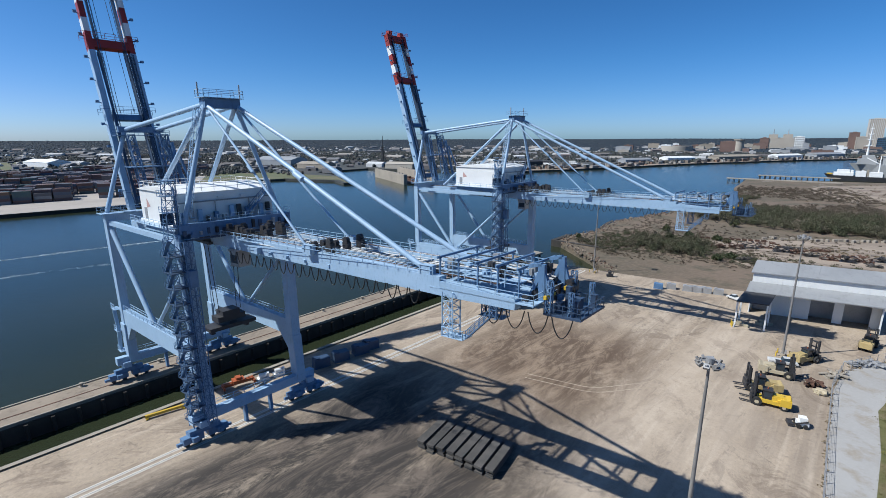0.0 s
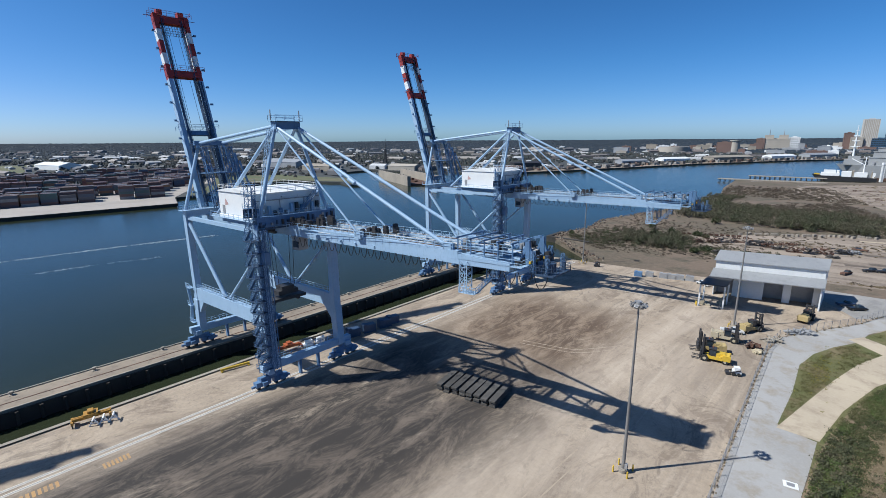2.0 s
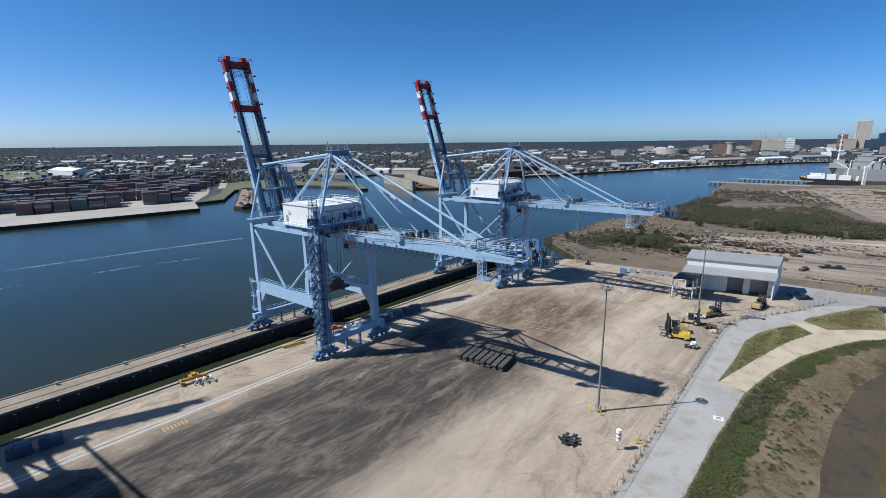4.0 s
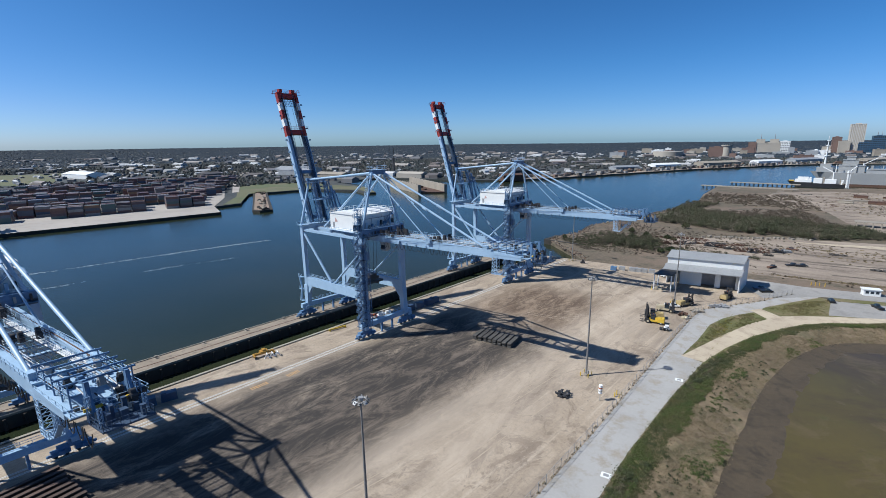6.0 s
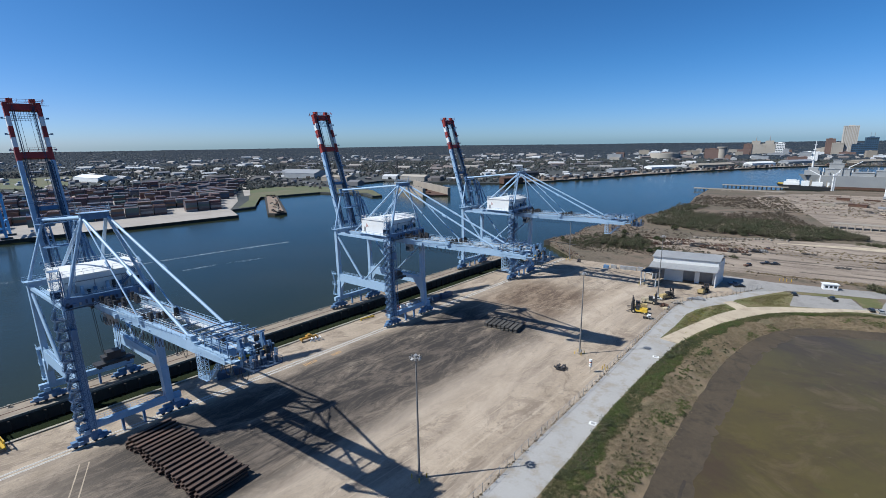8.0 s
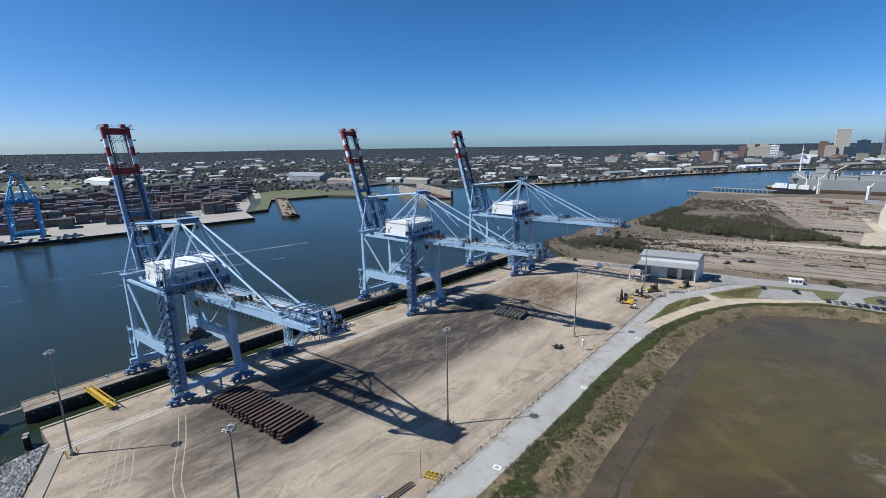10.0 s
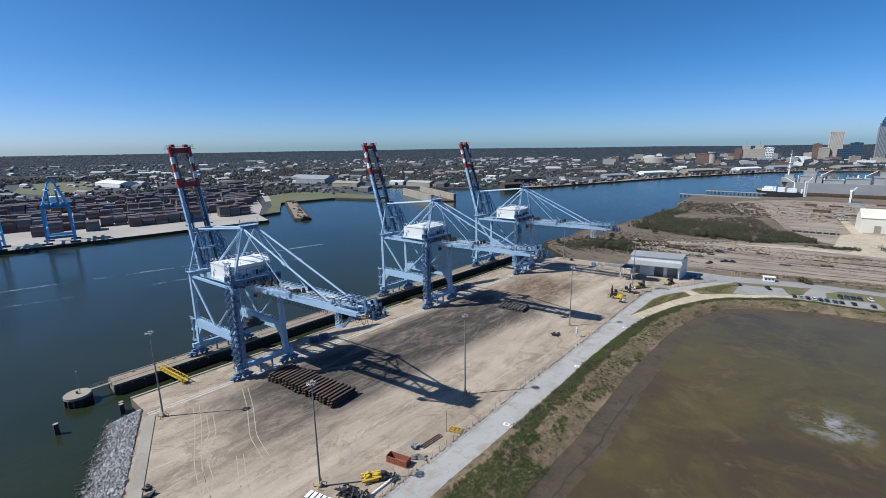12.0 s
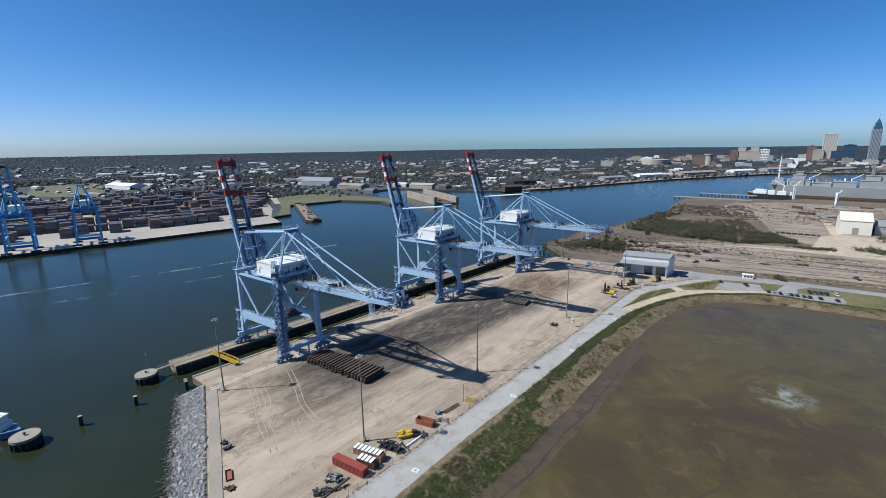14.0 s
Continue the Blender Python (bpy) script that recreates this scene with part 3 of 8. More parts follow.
        P("forestay", Shape().tube(a, (GA - 2.2, s * 2.9, 54.6), 0.40, 10))
        P("front_leg", Shape().tube((GA - 0.6, s * 8.9, 37.8), (GA - 2.2, s * 2.9, 54.8), 0.42, 10))
        P("backstay", Shape().tube(a, (22.3, s * 3.8, 37.0), 0.19, 8).tube((9.5, s * 3.3, 48.6), (10.6, s * 3.33, 47.6), 0.27, 8))
        P("backstay", Shape().tube(a, (42.8, s * 3.8, 37.0), 0.34, 10).tube((20.0, s * 3.35, 47.8), (21.6, s * 3.38, 47.0), 0.44, 10))
        for x in (21.6, 42.0):
            P("stay_bracket", Shape().box(x, s * 3.8 - 0.5, 36.3, x + 1.6, s * 3.8 + 0.5, 37.7))
    ab = P("apex_beam", Shape().box(AX - 0.9, -2.9, AZ - 1.0, AX + 0.9, 2.9, AZ + 0.6), BLUE2)
    P("handrail", Shape().rail([(AX - 1.4, -3.2, AZ + 0.8), (AX + 1.4, -3.2, AZ + 0.8), (AX + 1.4, 3.2, AZ + 0.8), (AX - 1.4, 3.2, AZ + 0.8), (AX - 1.4, -3.2, AZ + 0.8)]).box(AX - 1.5, -3.3, AZ + 0.61, AX + 1.5, 3.3, AZ + 0.69), BLUE, "", ab)
    P("aviation_lamp", Shape().tube((AX, -3.4, AZ + 0.8), (AX, -3.4, AZ + 3), 0.12, 6), STEEL, "", ab)
    P("aviation_lamp", Shape().tube((AX, 3.4, AZ + 0.8), (AX, 3.4, AZ + 3), 0.12, 6), STEEL, "", ab)
    P("front_beam", Shape().beam((GA - 2.2, -4.2, 54.7), (GA - 2.2, 4.2, 54.7), 1.0, 1.1).box(GA - 3.4, -5, 53.4, GA - 0.8, 5, 53.5).rail([(GA - 3.4, -5, 53.5), (GA - 3.4, 5, 53.5)]).rail([(GA - 0.8, -5, 53.5), (GA - 0.8, 5, 53.5)]), BLUE2)
    P("ladder", Shape().lattice((-1.9, -7.2, 40), (-2.0, -3.6, 57.5), 0.8, 14, 0.04, (1, 0, 0)), BLUE)
    # landward girders, tapering at the end
    for s in (-1, 1):
        y = s * YG
        gd = P("girder", Shape().beam((GA - 2.6, y, ZG), (45, y, ZG), 1.2, 2.3).beam((45, y, ZG - 0.25), (54.5, y, ZG - 0.5), 1.2, 1.8, (0, 0, 1), 1.2, 1.2))
        P("trolley_rail", Shape().box(GA - 2, y - s * 0.45 - 0.08, ZG + 1.16, 52, y - s * 0.45 + 0.08, ZG + 1.3), RUST, "", gd)
        P("walkway", Shape().rail([(2, y + s * 0.55, ZG + 1.16), (44, y + s * 0.55, ZG + 1.16)], 1.1, 1.8, 0.03), BLUE, "", gd)
        P("handrail", Shape().rail([(4, y - s * 1.1, ZG + 0.8), (41, y - s * 1.1, ZG + 0.8)]).box(4, y - s * 0.85 - 0.3, ZG + 0.74, 10, y - s * 0.85 + 0.3, ZG + 0.82), BLUE, "", gd)
        P("bracket", Shape().beam((GA - 0.2, y, ZG + 1), (GA - 0.2, y, 37), 0.8, 1.2, (1, 0, 0)), BLUE2)
        P("bracket", Shape().beam((-0.6, y, ZG + 1), (-0.6, y, 36.4), 1.0, 1.2, (1, 0, 0)), BLUE2)
    for x in (GA + 8, -9, 10, 30, 44.5):
        P("girder_tie", Shape().beam((x, -YG, ZG - 0.4), (x, YG, ZG - 0.4), 0.7, 1.0))
    for s in (-1, 1):
        P("deck_plate", Shape().box(10, s * 2.55 - 0.62, ZG + 0.64, 44, s * 2.55 + 0.62, ZG + 0.72).rail([(10, s * 1.95, ZG + 0.72), (44, s * 1.95, ZG + 0.72)], 1.1, 1.8, 0.03), WHITE, "pale walkway plating between the girders")
    for x in (13, 17, 21, 26, 34, 38, 41):
        P("girder_tie", Shape().beam((x, -YG, ZG - 0.5), (x, YG, ZG - 0.5), 0.3, 0.45))
    for y in (-1.9, -1.2, -0.5, 0.3, 1.0, 1.8):
        P("deck_rope", Shape().tube((2, y, ZG + 1.0), (44, y * 0.9, ZG + 0.95), 0.045, 5), CABLE)
    for x in (14, 19, 28, 33, 38):
        P("rope_saddle", Shape().box(x - 0.12, -3.1, ZG + 0.73, x + 0.12, 3.1, ZG + 0.93), BLUE2)
    # rope sheave stations on the girders
    for x in (3.5, 8.0, 24.5):
        b = Shape()
        for k in range(7):
            xx = x + rng.uniform(-2.2, 2.2)
            y = rng.uniform(-3, 3)
            h = rng.uniform(0.5, 1.5)
            b.box(xx - 0.4, y - 0.35, ZG + 1.2, xx + 0.5, y + 0.4, ZG + 1.2 + h)
            b.tube((xx, y - 0.3, ZG + 1.5 + h), (xx, y + 0.3, ZG + 1.5 + h), 0.45, 10)
        b.rail([(x - 2.5, -3.4, ZG + 1.2), (x + 2.5, -3.4, ZG + 1.2), (x + 2.5, 3.4, ZG + 1.2), (x - 2.5, 3.4, ZG + 1.2)])
        P("sheave_station", b, DARK)
    # service platform, gantry frames and rear machinery at the landward end
    EW = 3.5
    ends = P("end_platform", Shape().box(43.6, -EW - 0.9, ZG - 0.35, 56.6, EW + 0.9, ZG - 0.2).rail([(43.6, -EW - 0.8, ZG - 0.2), (56.5, -EW - 0.8, ZG - 0.2), (56.5, EW + 0.8, ZG - 0.2), (43.6, EW + 0.8, ZG - 0.2)]), BLUE)
    for x in (44.4, 46.9, 49.4, 51.9, 54.4):
        P("gantry_frame", Shape().beam((x, -EW, ZG - 0.3), (x, -EW, ZG + 3.3), 0.16, 0.16, (1, 0, 0)).beam((x, EW, ZG - 0.3), (x, EW, ZG + 3.3), 0.16, 0.16, (1, 0, 0)).beam((x, -EW - 0.5, ZG + 3.35), (x, EW + 0.5, ZG + 3.35), 0.18, 0.26), BLUE2, "", ends)
    for k in (1.2, 2.2):
        P("handrail", Shape().rail([(44.4, -EW, ZG + k - 0.2), (54.4, -EW, ZG + k - 0.2)], 1.0, 1.6, 0.035), BLUE, "", ends)
        P("handrail", Shape().rail([(44.4, EW, ZG + k - 0.2), (54.4, EW, ZG + k - 0.2)], 1.0, 1.6, 0.035), BLUE, "", ends)
    P("grating_floor", Shape().box(44.2, -EW + 0.2, ZG + 1.75, 54.6, -1.2, ZG + 1.83).box(44.2, 1.2, ZG + 1.75, 54.6, EW - 0.2, ZG + 1.83).box(48.4, -1.19, ZG + 1.75, 50.2, 1.19, ZG + 1.83), BLUE, "", ends)
    P("handrail", Shape().rail([(44.4, 0.0, ZG + 1.83), (54, 0.0, ZG + 1.83)]), BLUE, "", ends)
    for y, z, rr in ((-2.2, 2.2, 0.14), (-1.2, 2.1, 0.1), (1.4, 2.2, 0.14), (2.4, 2.6, 0.1), (0.8, 2.05, 0.18)):
        P("pipe_run", Shape().path([(43.8, y, ZG + z), (50, y + 0.2, ZG + z), (56, y, ZG + z - 0.6)], rr), STEEL if rr > 0.12 else DARK, "", ends)
    for k in range(16):
        x, y, h = 44.6 + k * 0.72, rng.uniform(-2.8, 2.8), rng.uniform(0.4, 1.4)
        P("equipment_box", Shape().box(x - 0.35, y - 0.3, ZG + 1.84, x + 0.35, y + 0.3, ZG + 1.84 + h).box(x - 0.1, y - 0.5, ZG + 1.84, x + 0.1, y + 0.5, ZG + 1.84 + h * 0.6), (BLUE2, STEEL, DARK, BLUE)[k % 4], "", ends)
    for s in (-1, 1):
        P("end_column", Shape().beam((56.4, s * 2.2, ZG - 0.2), (56.2, s * 2.2, ZG + 3.9), 0.5, 0.7, (1, 0, 0)).beam((56.2, s * 2.2, ZG + 3.9), (54.8, s * 2.2, ZG + 3.5), 0.5, 0.4).beam((55.0, s * 2.2, ZG), (56.2, s * 2.2, ZG + 3.5), 0.35, 0.4).beam((57.4, s * 2.2, ZG), (56.4, s * 2.2, ZG + 3.0), 0.35, 0.4), BLUE2, "", ends)
        P("hazard_bumper", Shape().box(57.0, s * 2.2 - 1.0, ZG + 0.3, 57.3, s * 2.2 + 1.0, ZG + 0.7), YELLOW, "yellow and black buffer beam", ends)
    for k in range(26):
        x, y, h = rng.uniform(55.0, 57.8), rng.uniform(-3.4, 3.4), rng.uniform(0.4, 1.3)
        b = Shape().box(x - 0.3, y - 0.25, ZG - 0.2, x + 0.3, y + 0.25, ZG - 0.2 + h)
        if k % 3 == 0:
            b.tube((x, y - 0.4, ZG + h), (x, y + 0.4, ZG + h), 0.4, 10)
        P("winch_motor", b, DARK if k % 4 else BLUE2, "", ends)
    # trolley parked at the landward end
    TZ = ZG - 1.3
    tr = P("trolley", Shape().box(56.9, -2.9, TZ - 0.25, 60.9, 2.9, TZ).box(56.9, -2.9, TZ, 57.1, -2.6, ZG).box(56.9, 2.6, TZ, 57.1, 2.9, ZG), NAVY, "dark blue trolley platform with cabinets")
    for k in (0.0,):
        P("handrail", Shape().rail([(57.0, -2.8, TZ + k), (60.8, -2.8, TZ + k), (60.8, 2.8, TZ + k), (57.0, 2.8, TZ + k)], 1.1, 0.95, 0.03), NAVY, "", tr)
    for x, y, w_, h_ in ((58.1, -1.9, 0.3, 1.2), (59.9, -1.8, 0.25, 1.6), (59.2, 0.1, 0.4, 1.3), (58.2, 1.8, 0.3, 1.1), (60.1, 1.9, 0.25, 1.4), (58.6, -0.9, 0.2, 2.0), (57.8, 0.8, 0.25, 2.2)):
        P("cabinet", Shape().box(x - w_, y - w_, TZ, x + w_, y + w_, TZ + h_).box(x - w_ - 0.05, y - w_ - 0.05, TZ + h_, x + w_ + 0.05, y + w_ + 0.05, TZ + 0.07 + h_), NAVY, "", tr)
    for y in (-2.7, 2.7):
        P("trolley_mast", Shape().lattice((57.4, y, TZ), (57.4, y, TZ + 3.6), 0.5, 5, 0.045, (1, 0, 0)).lattice((59.6, y * 0.9, TZ), (59.6, y * 0.9, TZ + 2.6), 0.4, 4, 0.035, (1, 0, 0)), BLUE2, "", tr)
    P("access_cage", Shape().lattice((46.3, -4.0, ZG - 0.4), (46.3, -4.0, ZG - 6.0), 1.4, 5, 0.055, (1, 0, 0)).box(45.5, -4.8, ZG - 6.1, 48.4, -3.0, ZG - 6.02).rail([(45.5, -4.75, ZG - 6.02), (48.4, -4.75, ZG - 6.02), (48.4, -3.0, ZG - 6.02)], 1.1, 1.0, 0.03), BLUE)
    P("access_stair", Shape().beam((48.4, -3.9, ZG - 6.0), (51.5, -3.9, ZG - 2.6), 0.7, 0.12).rail([(48.4, -4.25, ZG - 6.0), (51.5, -4.25, ZG - 2.6)], 1.0, 1.0, 0.03).rail([(48.4, -3.55, ZG - 6.0), (51.5, -3.55, ZG - 2.6)], 1.0, 1.0, 0.03).lattice((51.9, -3.9, ZG - 0.6), (51.9, -3.9, ZG - 2.7), 0.8, 2, 0.04, (1, 0, 0)), BLUE2)
    P("access_cage", Shape().lattice((47, 2.2, ZG - 0.6), (47, 2.2, ZG - 5.0), 1.1, 4, 0.05, (1, 0, 0)).box(46.2, 1.4, ZG - 5.1, 49.5, 3.0, ZG - 5.02).rail([(46.2, 2.95, ZG - 5.02), (49.5, 2.95, ZG - 5.02), (49.5, 1.4, ZG - 5.02)], 1.1, 1.0, 0.03), BLUE2)
    # hanging cable loops under the near girder
    for k in range(22):
        x = 4.6 + k * 1.72
        d = 1.9 if k % 2 else 1.6
        P("festoon_cable", Shape().path([(x + 1.5 * t, -YG - 0.75, ZG - 0.9 - d * math.sin(math.pi * t) ** 0.7) for t in [j / 8 for j in range(9)]], 0.07), CABLE)
    for k in range(4):
        x = 50.5 + k * 2.6
        P("festoon_cable", Shape().path([(x + 2.2 * t, -EW - 0.3, ZG - 1.2 - 2.2 * math.sin(math.pi * t) ** 0.7) for t in [j / 10 for j in range(11)]], 0.065), CABLE)
    # head block hanging in the portal
    hb = P("head_block", Shape().box(-8.5, -2.6, 18.5, -6.0, 2.6, 19.6).box(-8.9, -4.4, 17.2, -5.6, 4.4, 17.9).box(-8.6, -1.6, 19.6, -6, 1.6, 20.6).box(-8.0, -3.6, 16.2, -7.0, -2.9, 17.2).box(-8.0, 2.9, 16.2, -7.0, 3.6, 17.2), DARK, "rust-brown spreader head block")
    P("hoist_rope", Shape().tube((-8, -2, 20.4), (-8, -2.6, 35), 0.06, 5).tube((-6.5, -2, 20.4), (-6.5, -2.6, 35), 0.06, 5).tube((-8, 2, 20.4), (-8, 2.6, 35), 0.06, 5).tube((-6.5, 2, 20.4), (-6.5, 2.6, 35), 0.06, 5), CABLE, "", hb)
    P("trolley_frame", Shape().box(-10.5, -3.4, ZG - 1.2, -4, 3.4, ZG - 0.7).box(-10, -3, ZG - 0.7, -4.6, -1, ZG + 0.9).box(-9, 0.6, ZG - 0.7, -5, 3, ZG + 0.7), DARK)
    cab = P("operator_cab", Shape().box(1.6, -3.0, ZG - 4.2, 3.8, -0.8, ZG - 1.6).box(1.4, -3.2, ZG - 1.6, 4.0, -0.6, ZG - 1.2), STEEL, "grey operator cab under the girder")
    P("window", Shape().box(1.57, -2.8, ZG - 3.6, 1.6, -1.0, ZG - 2.2).box(1.8, -3.03, ZG - 3.6, 3.6, -3.0, ZG - 2.2), GLASS, "", cab)
    # stair tower wrapped round the near landside leg
    st = Shape().lattice((-0.4, -10.9, 3.2), (-0.9, -10.6, 37), 1.7, 16, 0.07, (1, 0, 0))
    for k in range(12):
        z = 4.5 + k * 2.7
        st.beam((-1.4, -11.7, z), (0.9, -11.7, z + 2.7), 0.6, 0.1).rail([(-1.4, -12.0, z), (0.9, -12.0, z + 2.7)], 1.0, 1.2, 0.03)
        st.box(-1.7, -12.1, z - 0.06, 1.2, -9.9, z)
        st.rail([(1.2, -12.1, z), (1.2, -9.9, z)], 1.0, 1.2, 0.03).rail([(-1.7, -12.1, z), (-1.7, -9.9, z)], 1.0, 1.2, 0.03)
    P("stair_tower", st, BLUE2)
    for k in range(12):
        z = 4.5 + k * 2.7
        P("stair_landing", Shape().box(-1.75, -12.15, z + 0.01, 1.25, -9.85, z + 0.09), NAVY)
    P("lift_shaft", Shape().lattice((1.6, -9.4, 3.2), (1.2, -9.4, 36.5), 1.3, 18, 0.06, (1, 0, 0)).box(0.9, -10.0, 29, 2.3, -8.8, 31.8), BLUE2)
    P("stair_flight", Shape().box(GA - 3.2, -10.6, 16.9, GA - 0.5, -9.4, 17.0).rail([(GA - 3.2, -10.5, 17), (GA - 0.5, -10.5, 17)]).beam((GA - 2.8, -10.2, 17), (GA - 1.4, -10.2, 12), 0.7, 0.1).rail([(GA - 2.8, -10.5, 17), (GA - 1.4, -10.5, 12)])
      .box(GA - 3.0, -10.7, 11.9, GA - 0.8, -9.4, 12.0).rail([(GA - 3, -10.6, 12), (GA - 0.8, -10.6, 12)]).beam((GA - 1.4, -10.2, 12), (GA - 2.8, -10.2, 7.2), 0.7, 0.1).rail([(GA - 1.4, -10.5, 12), (GA - 2.8, -10.5, 7.2)]).box(GA - 3.2, -10.7, 7.1, GA - 0.8, -9.4, 7.2).rail([(GA - 3, -10.6, 7.2), (GA - 0.8, -10.6, 7.2)]))
    # raised boom
    H, T = Vector((GA - 2.6, 0, 36.6)), Vector((-52.3, 0, 88.2))
    d = (T - H).normalized()
    nrm = Vector((d.z, 0, -d.x))
    at = lambda f, y, k=0.0: H + (T - H) * f + Vector((0, y, 0)) + nrm * k
    for s in (-1, 1):
        y = s * YG
        bm_ = P("boom_girder", Shape().beam(at(0, y), at(0.67, y), 1.1, 1.8, (1, 0, 0)))
        for a, b, m in ((0.67, 0.745, RED), (0.745, 0.80, WHITE), (0.80, 0.865, RED), (0.865, 0.92, WHITE), (0.92, 1.0, RED)):
            P("boom_band", Shape().beam(at(a, y), at(b, y), 1.1, 1.8, (1, 0, 0)), m, "", bm_)
        # walkway sheet made wide so its dark colour shades the girder's inner face
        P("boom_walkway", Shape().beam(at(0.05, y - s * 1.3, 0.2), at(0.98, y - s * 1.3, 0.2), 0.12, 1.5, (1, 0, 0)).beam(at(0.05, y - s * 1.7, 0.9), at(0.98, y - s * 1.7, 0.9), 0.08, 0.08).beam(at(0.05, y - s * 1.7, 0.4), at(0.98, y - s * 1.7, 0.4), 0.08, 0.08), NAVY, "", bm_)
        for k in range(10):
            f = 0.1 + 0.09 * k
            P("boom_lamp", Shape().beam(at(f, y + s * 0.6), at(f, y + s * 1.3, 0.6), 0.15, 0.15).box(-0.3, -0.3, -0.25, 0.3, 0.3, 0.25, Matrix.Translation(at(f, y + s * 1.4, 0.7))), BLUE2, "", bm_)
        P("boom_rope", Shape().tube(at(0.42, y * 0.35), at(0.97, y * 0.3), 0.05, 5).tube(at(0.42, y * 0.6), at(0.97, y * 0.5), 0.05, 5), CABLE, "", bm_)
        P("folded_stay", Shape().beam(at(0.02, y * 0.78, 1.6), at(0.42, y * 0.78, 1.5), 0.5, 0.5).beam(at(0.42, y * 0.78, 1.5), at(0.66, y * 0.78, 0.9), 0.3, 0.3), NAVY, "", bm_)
    for f, m, w_, h_ in ((0.70, RED, 1.6, 1.8), (0.975, RED, 1.4, 2.0), (0.40, BLUE2, 1.2, 1.2), (0.06, BLUE2, 1.2, 1.4)):
        cb = P("boom_cross_beam", Shape().beam(at(f, -YG - 0.6), at(f, YG + 0.6), w_, h_, d), m)
        P("handrail", Shape().rail([at(f, -YG - 1.4, 1.3) + d * 0.9, at(f, YG + 1.4, 1.3) + d * 0.9]).rail([at(f, -YG - 1.4, -1.0) + d * 0.9, at(f, YG + 1.4, -1.0) + d * 0.9]), RED if m is RED else BLUE2, "", cb)
    gr = Shape()
    for k in range(9):
        gr.beam(at(0.90, -2.9 + k * 0.72), at(0.95, -2.9 + k * 0.72), 0.1, 0.1)
    for k in range(5):
        gr.beam(at(0.90 + 0.0125 * k, -3.2), at(0.90 + 0.0125 * k, 3.2), 0.1, 0.1)
    P("boom_grating", gr, STEEL)
    for s in (-1, 1):
        P("boom_tip_platform", Shape().box(-0.8, -0.7, 0, 0.8, 0.7, 1.3, Matrix.Translation(at(1.0, s * 2.6))), RED)
        P("handrail", Shape().rail([at(1.0, s * 3.8 - 1.2, -1), at(1.0, s * 3.8 + 1.2, -1), at(1.0, s * 3.8 + 1.2, 1.2)]), RED)
        P("tip_arm", Shape().beam(at(0.99, s * 4.2, 0), at(0.99, s * 6.4, 0), 0.12, 0.12), RED)
    P("ladder", Shape().lattice(at(0.04, YG - 0.7, 1.0), at(0.66, YG - 0.7, 1.0), 0.9, 26, 0.07), NAVY)
    # latch frame beside the raised boom
    P("latch_frame", Shape().lattice((GA + 2.0, 3.6, 38), (GA - 0.6, 3.4, 53.5), 1.6, 7, 0.12).lattice((GA + 2.0, -2.0, 38), (GA - 0.6, -2.6, 53.5), 1.2, 7, 0.1)
      .beam((GA + 4.5, 5, 38), (GA + 1.0, 4.4, 52), 0.5, 0.6).beam((GA + 7, 6, 38), (GA + 2.0, 5, 50.0), 0.35, 0.4).box(GA - 1.5, -4.5, 47, GA + 3, 5.5, 47.12).rail([(GA + 3, -4.5, 47.12), (GA + 3, 5.5, 47.12)]).rail([(GA - 1.5, 5.5, 47.12), (GA + 3, 5.5, 47.12)]), BLUE2)
    return c


crane = build_crane()
CRANES = (13.5, -90.6, 101.8)
crane.location.y = CRANES[0]
for y in CRANES[1:]:
    copy_thing(crane, pose(0, y, 0))

# ---- roads, dike, pond ----
FENCE = [(90.5, -420), (89.6, -135), (88.6, -105), (87, -60), (85.8, -30), (85, 5), (84, 30), (83, 55), (82, 80), (81.4, 101), (82.6, 113), (87, 121), (91.2, 128), (98, 139), (104, 153), (108.5, 162)]
KERB = [(100.5, -420), (99.4, -123), (97.5, -90), (97, -67), (95.6, -22), (94.2, 3), (94, 33), (94.7, 52)]
sheet("road", [(x + 0.35, y) for x, y in FENCE] + [(117, 163), (108, 146), (101, 132), (99.5, 124), (95, 116), (91, 106), (88.8, 97), (89.2, 80), (88.6, 63), (94.9, 61.5)] + KERB[::-1], 0.06, GRAVEL, "pale grey gravel service road beside the apron", "road")
sheet("road_2", [(84, 168), (98, 145), (104, 150), (117, 163), (137, 171), (150, 175), (160, 180), (202, 185), (420, 212), (420, 222), (202, 194), (150, 188), (125, 180), (110, 175.5), (88, 174)], 0.07, ASPH, "worn grey access road past the shed", "road")
sheet("path", [(88.6, 62), (92, 77), (95.5, 92), (99.5, 106.5), (104, 117), (100, 121), (97, 124), (100, 128.5), (107, 123.5), (114, 130), (122, 135.8), (141, 148.5), (152, 154.5), (152, 151), (141, 144.4), (131.5, 135), (122.5, 127.5), (115, 120), (109.2, 109), (102.8, 95), (97.9, 77.7), (95.2, 62)], 0.085, PATHC, "curved sandy concrete path", "path")
sheet("grass_verge_5", [(94.5, 50), (100, 60), (106, 85), (118, 108), (135, 127), (160, 138), (205, 146), (260, 157), (260, 172), (176, 160), (146, 150), (131, 152), (123, 157), (116, 152), (104, 136), (94, 118), (88, 100), (88.5, 64)], 0.04, GRASS, "rough olive grass between road, path and dike", "grass", "structure")
sheet("grass_verge", [(88.9, 65), (92, 78.5), (95.3, 93), (99.2, 107), (103.4, 117), (99, 120.6), (94.4, 115), (90.7, 106), (88.8, 96), (89.3, 79)], 0.10, GRASS, "rough green verge with yellow weeds", "grass", "structure")
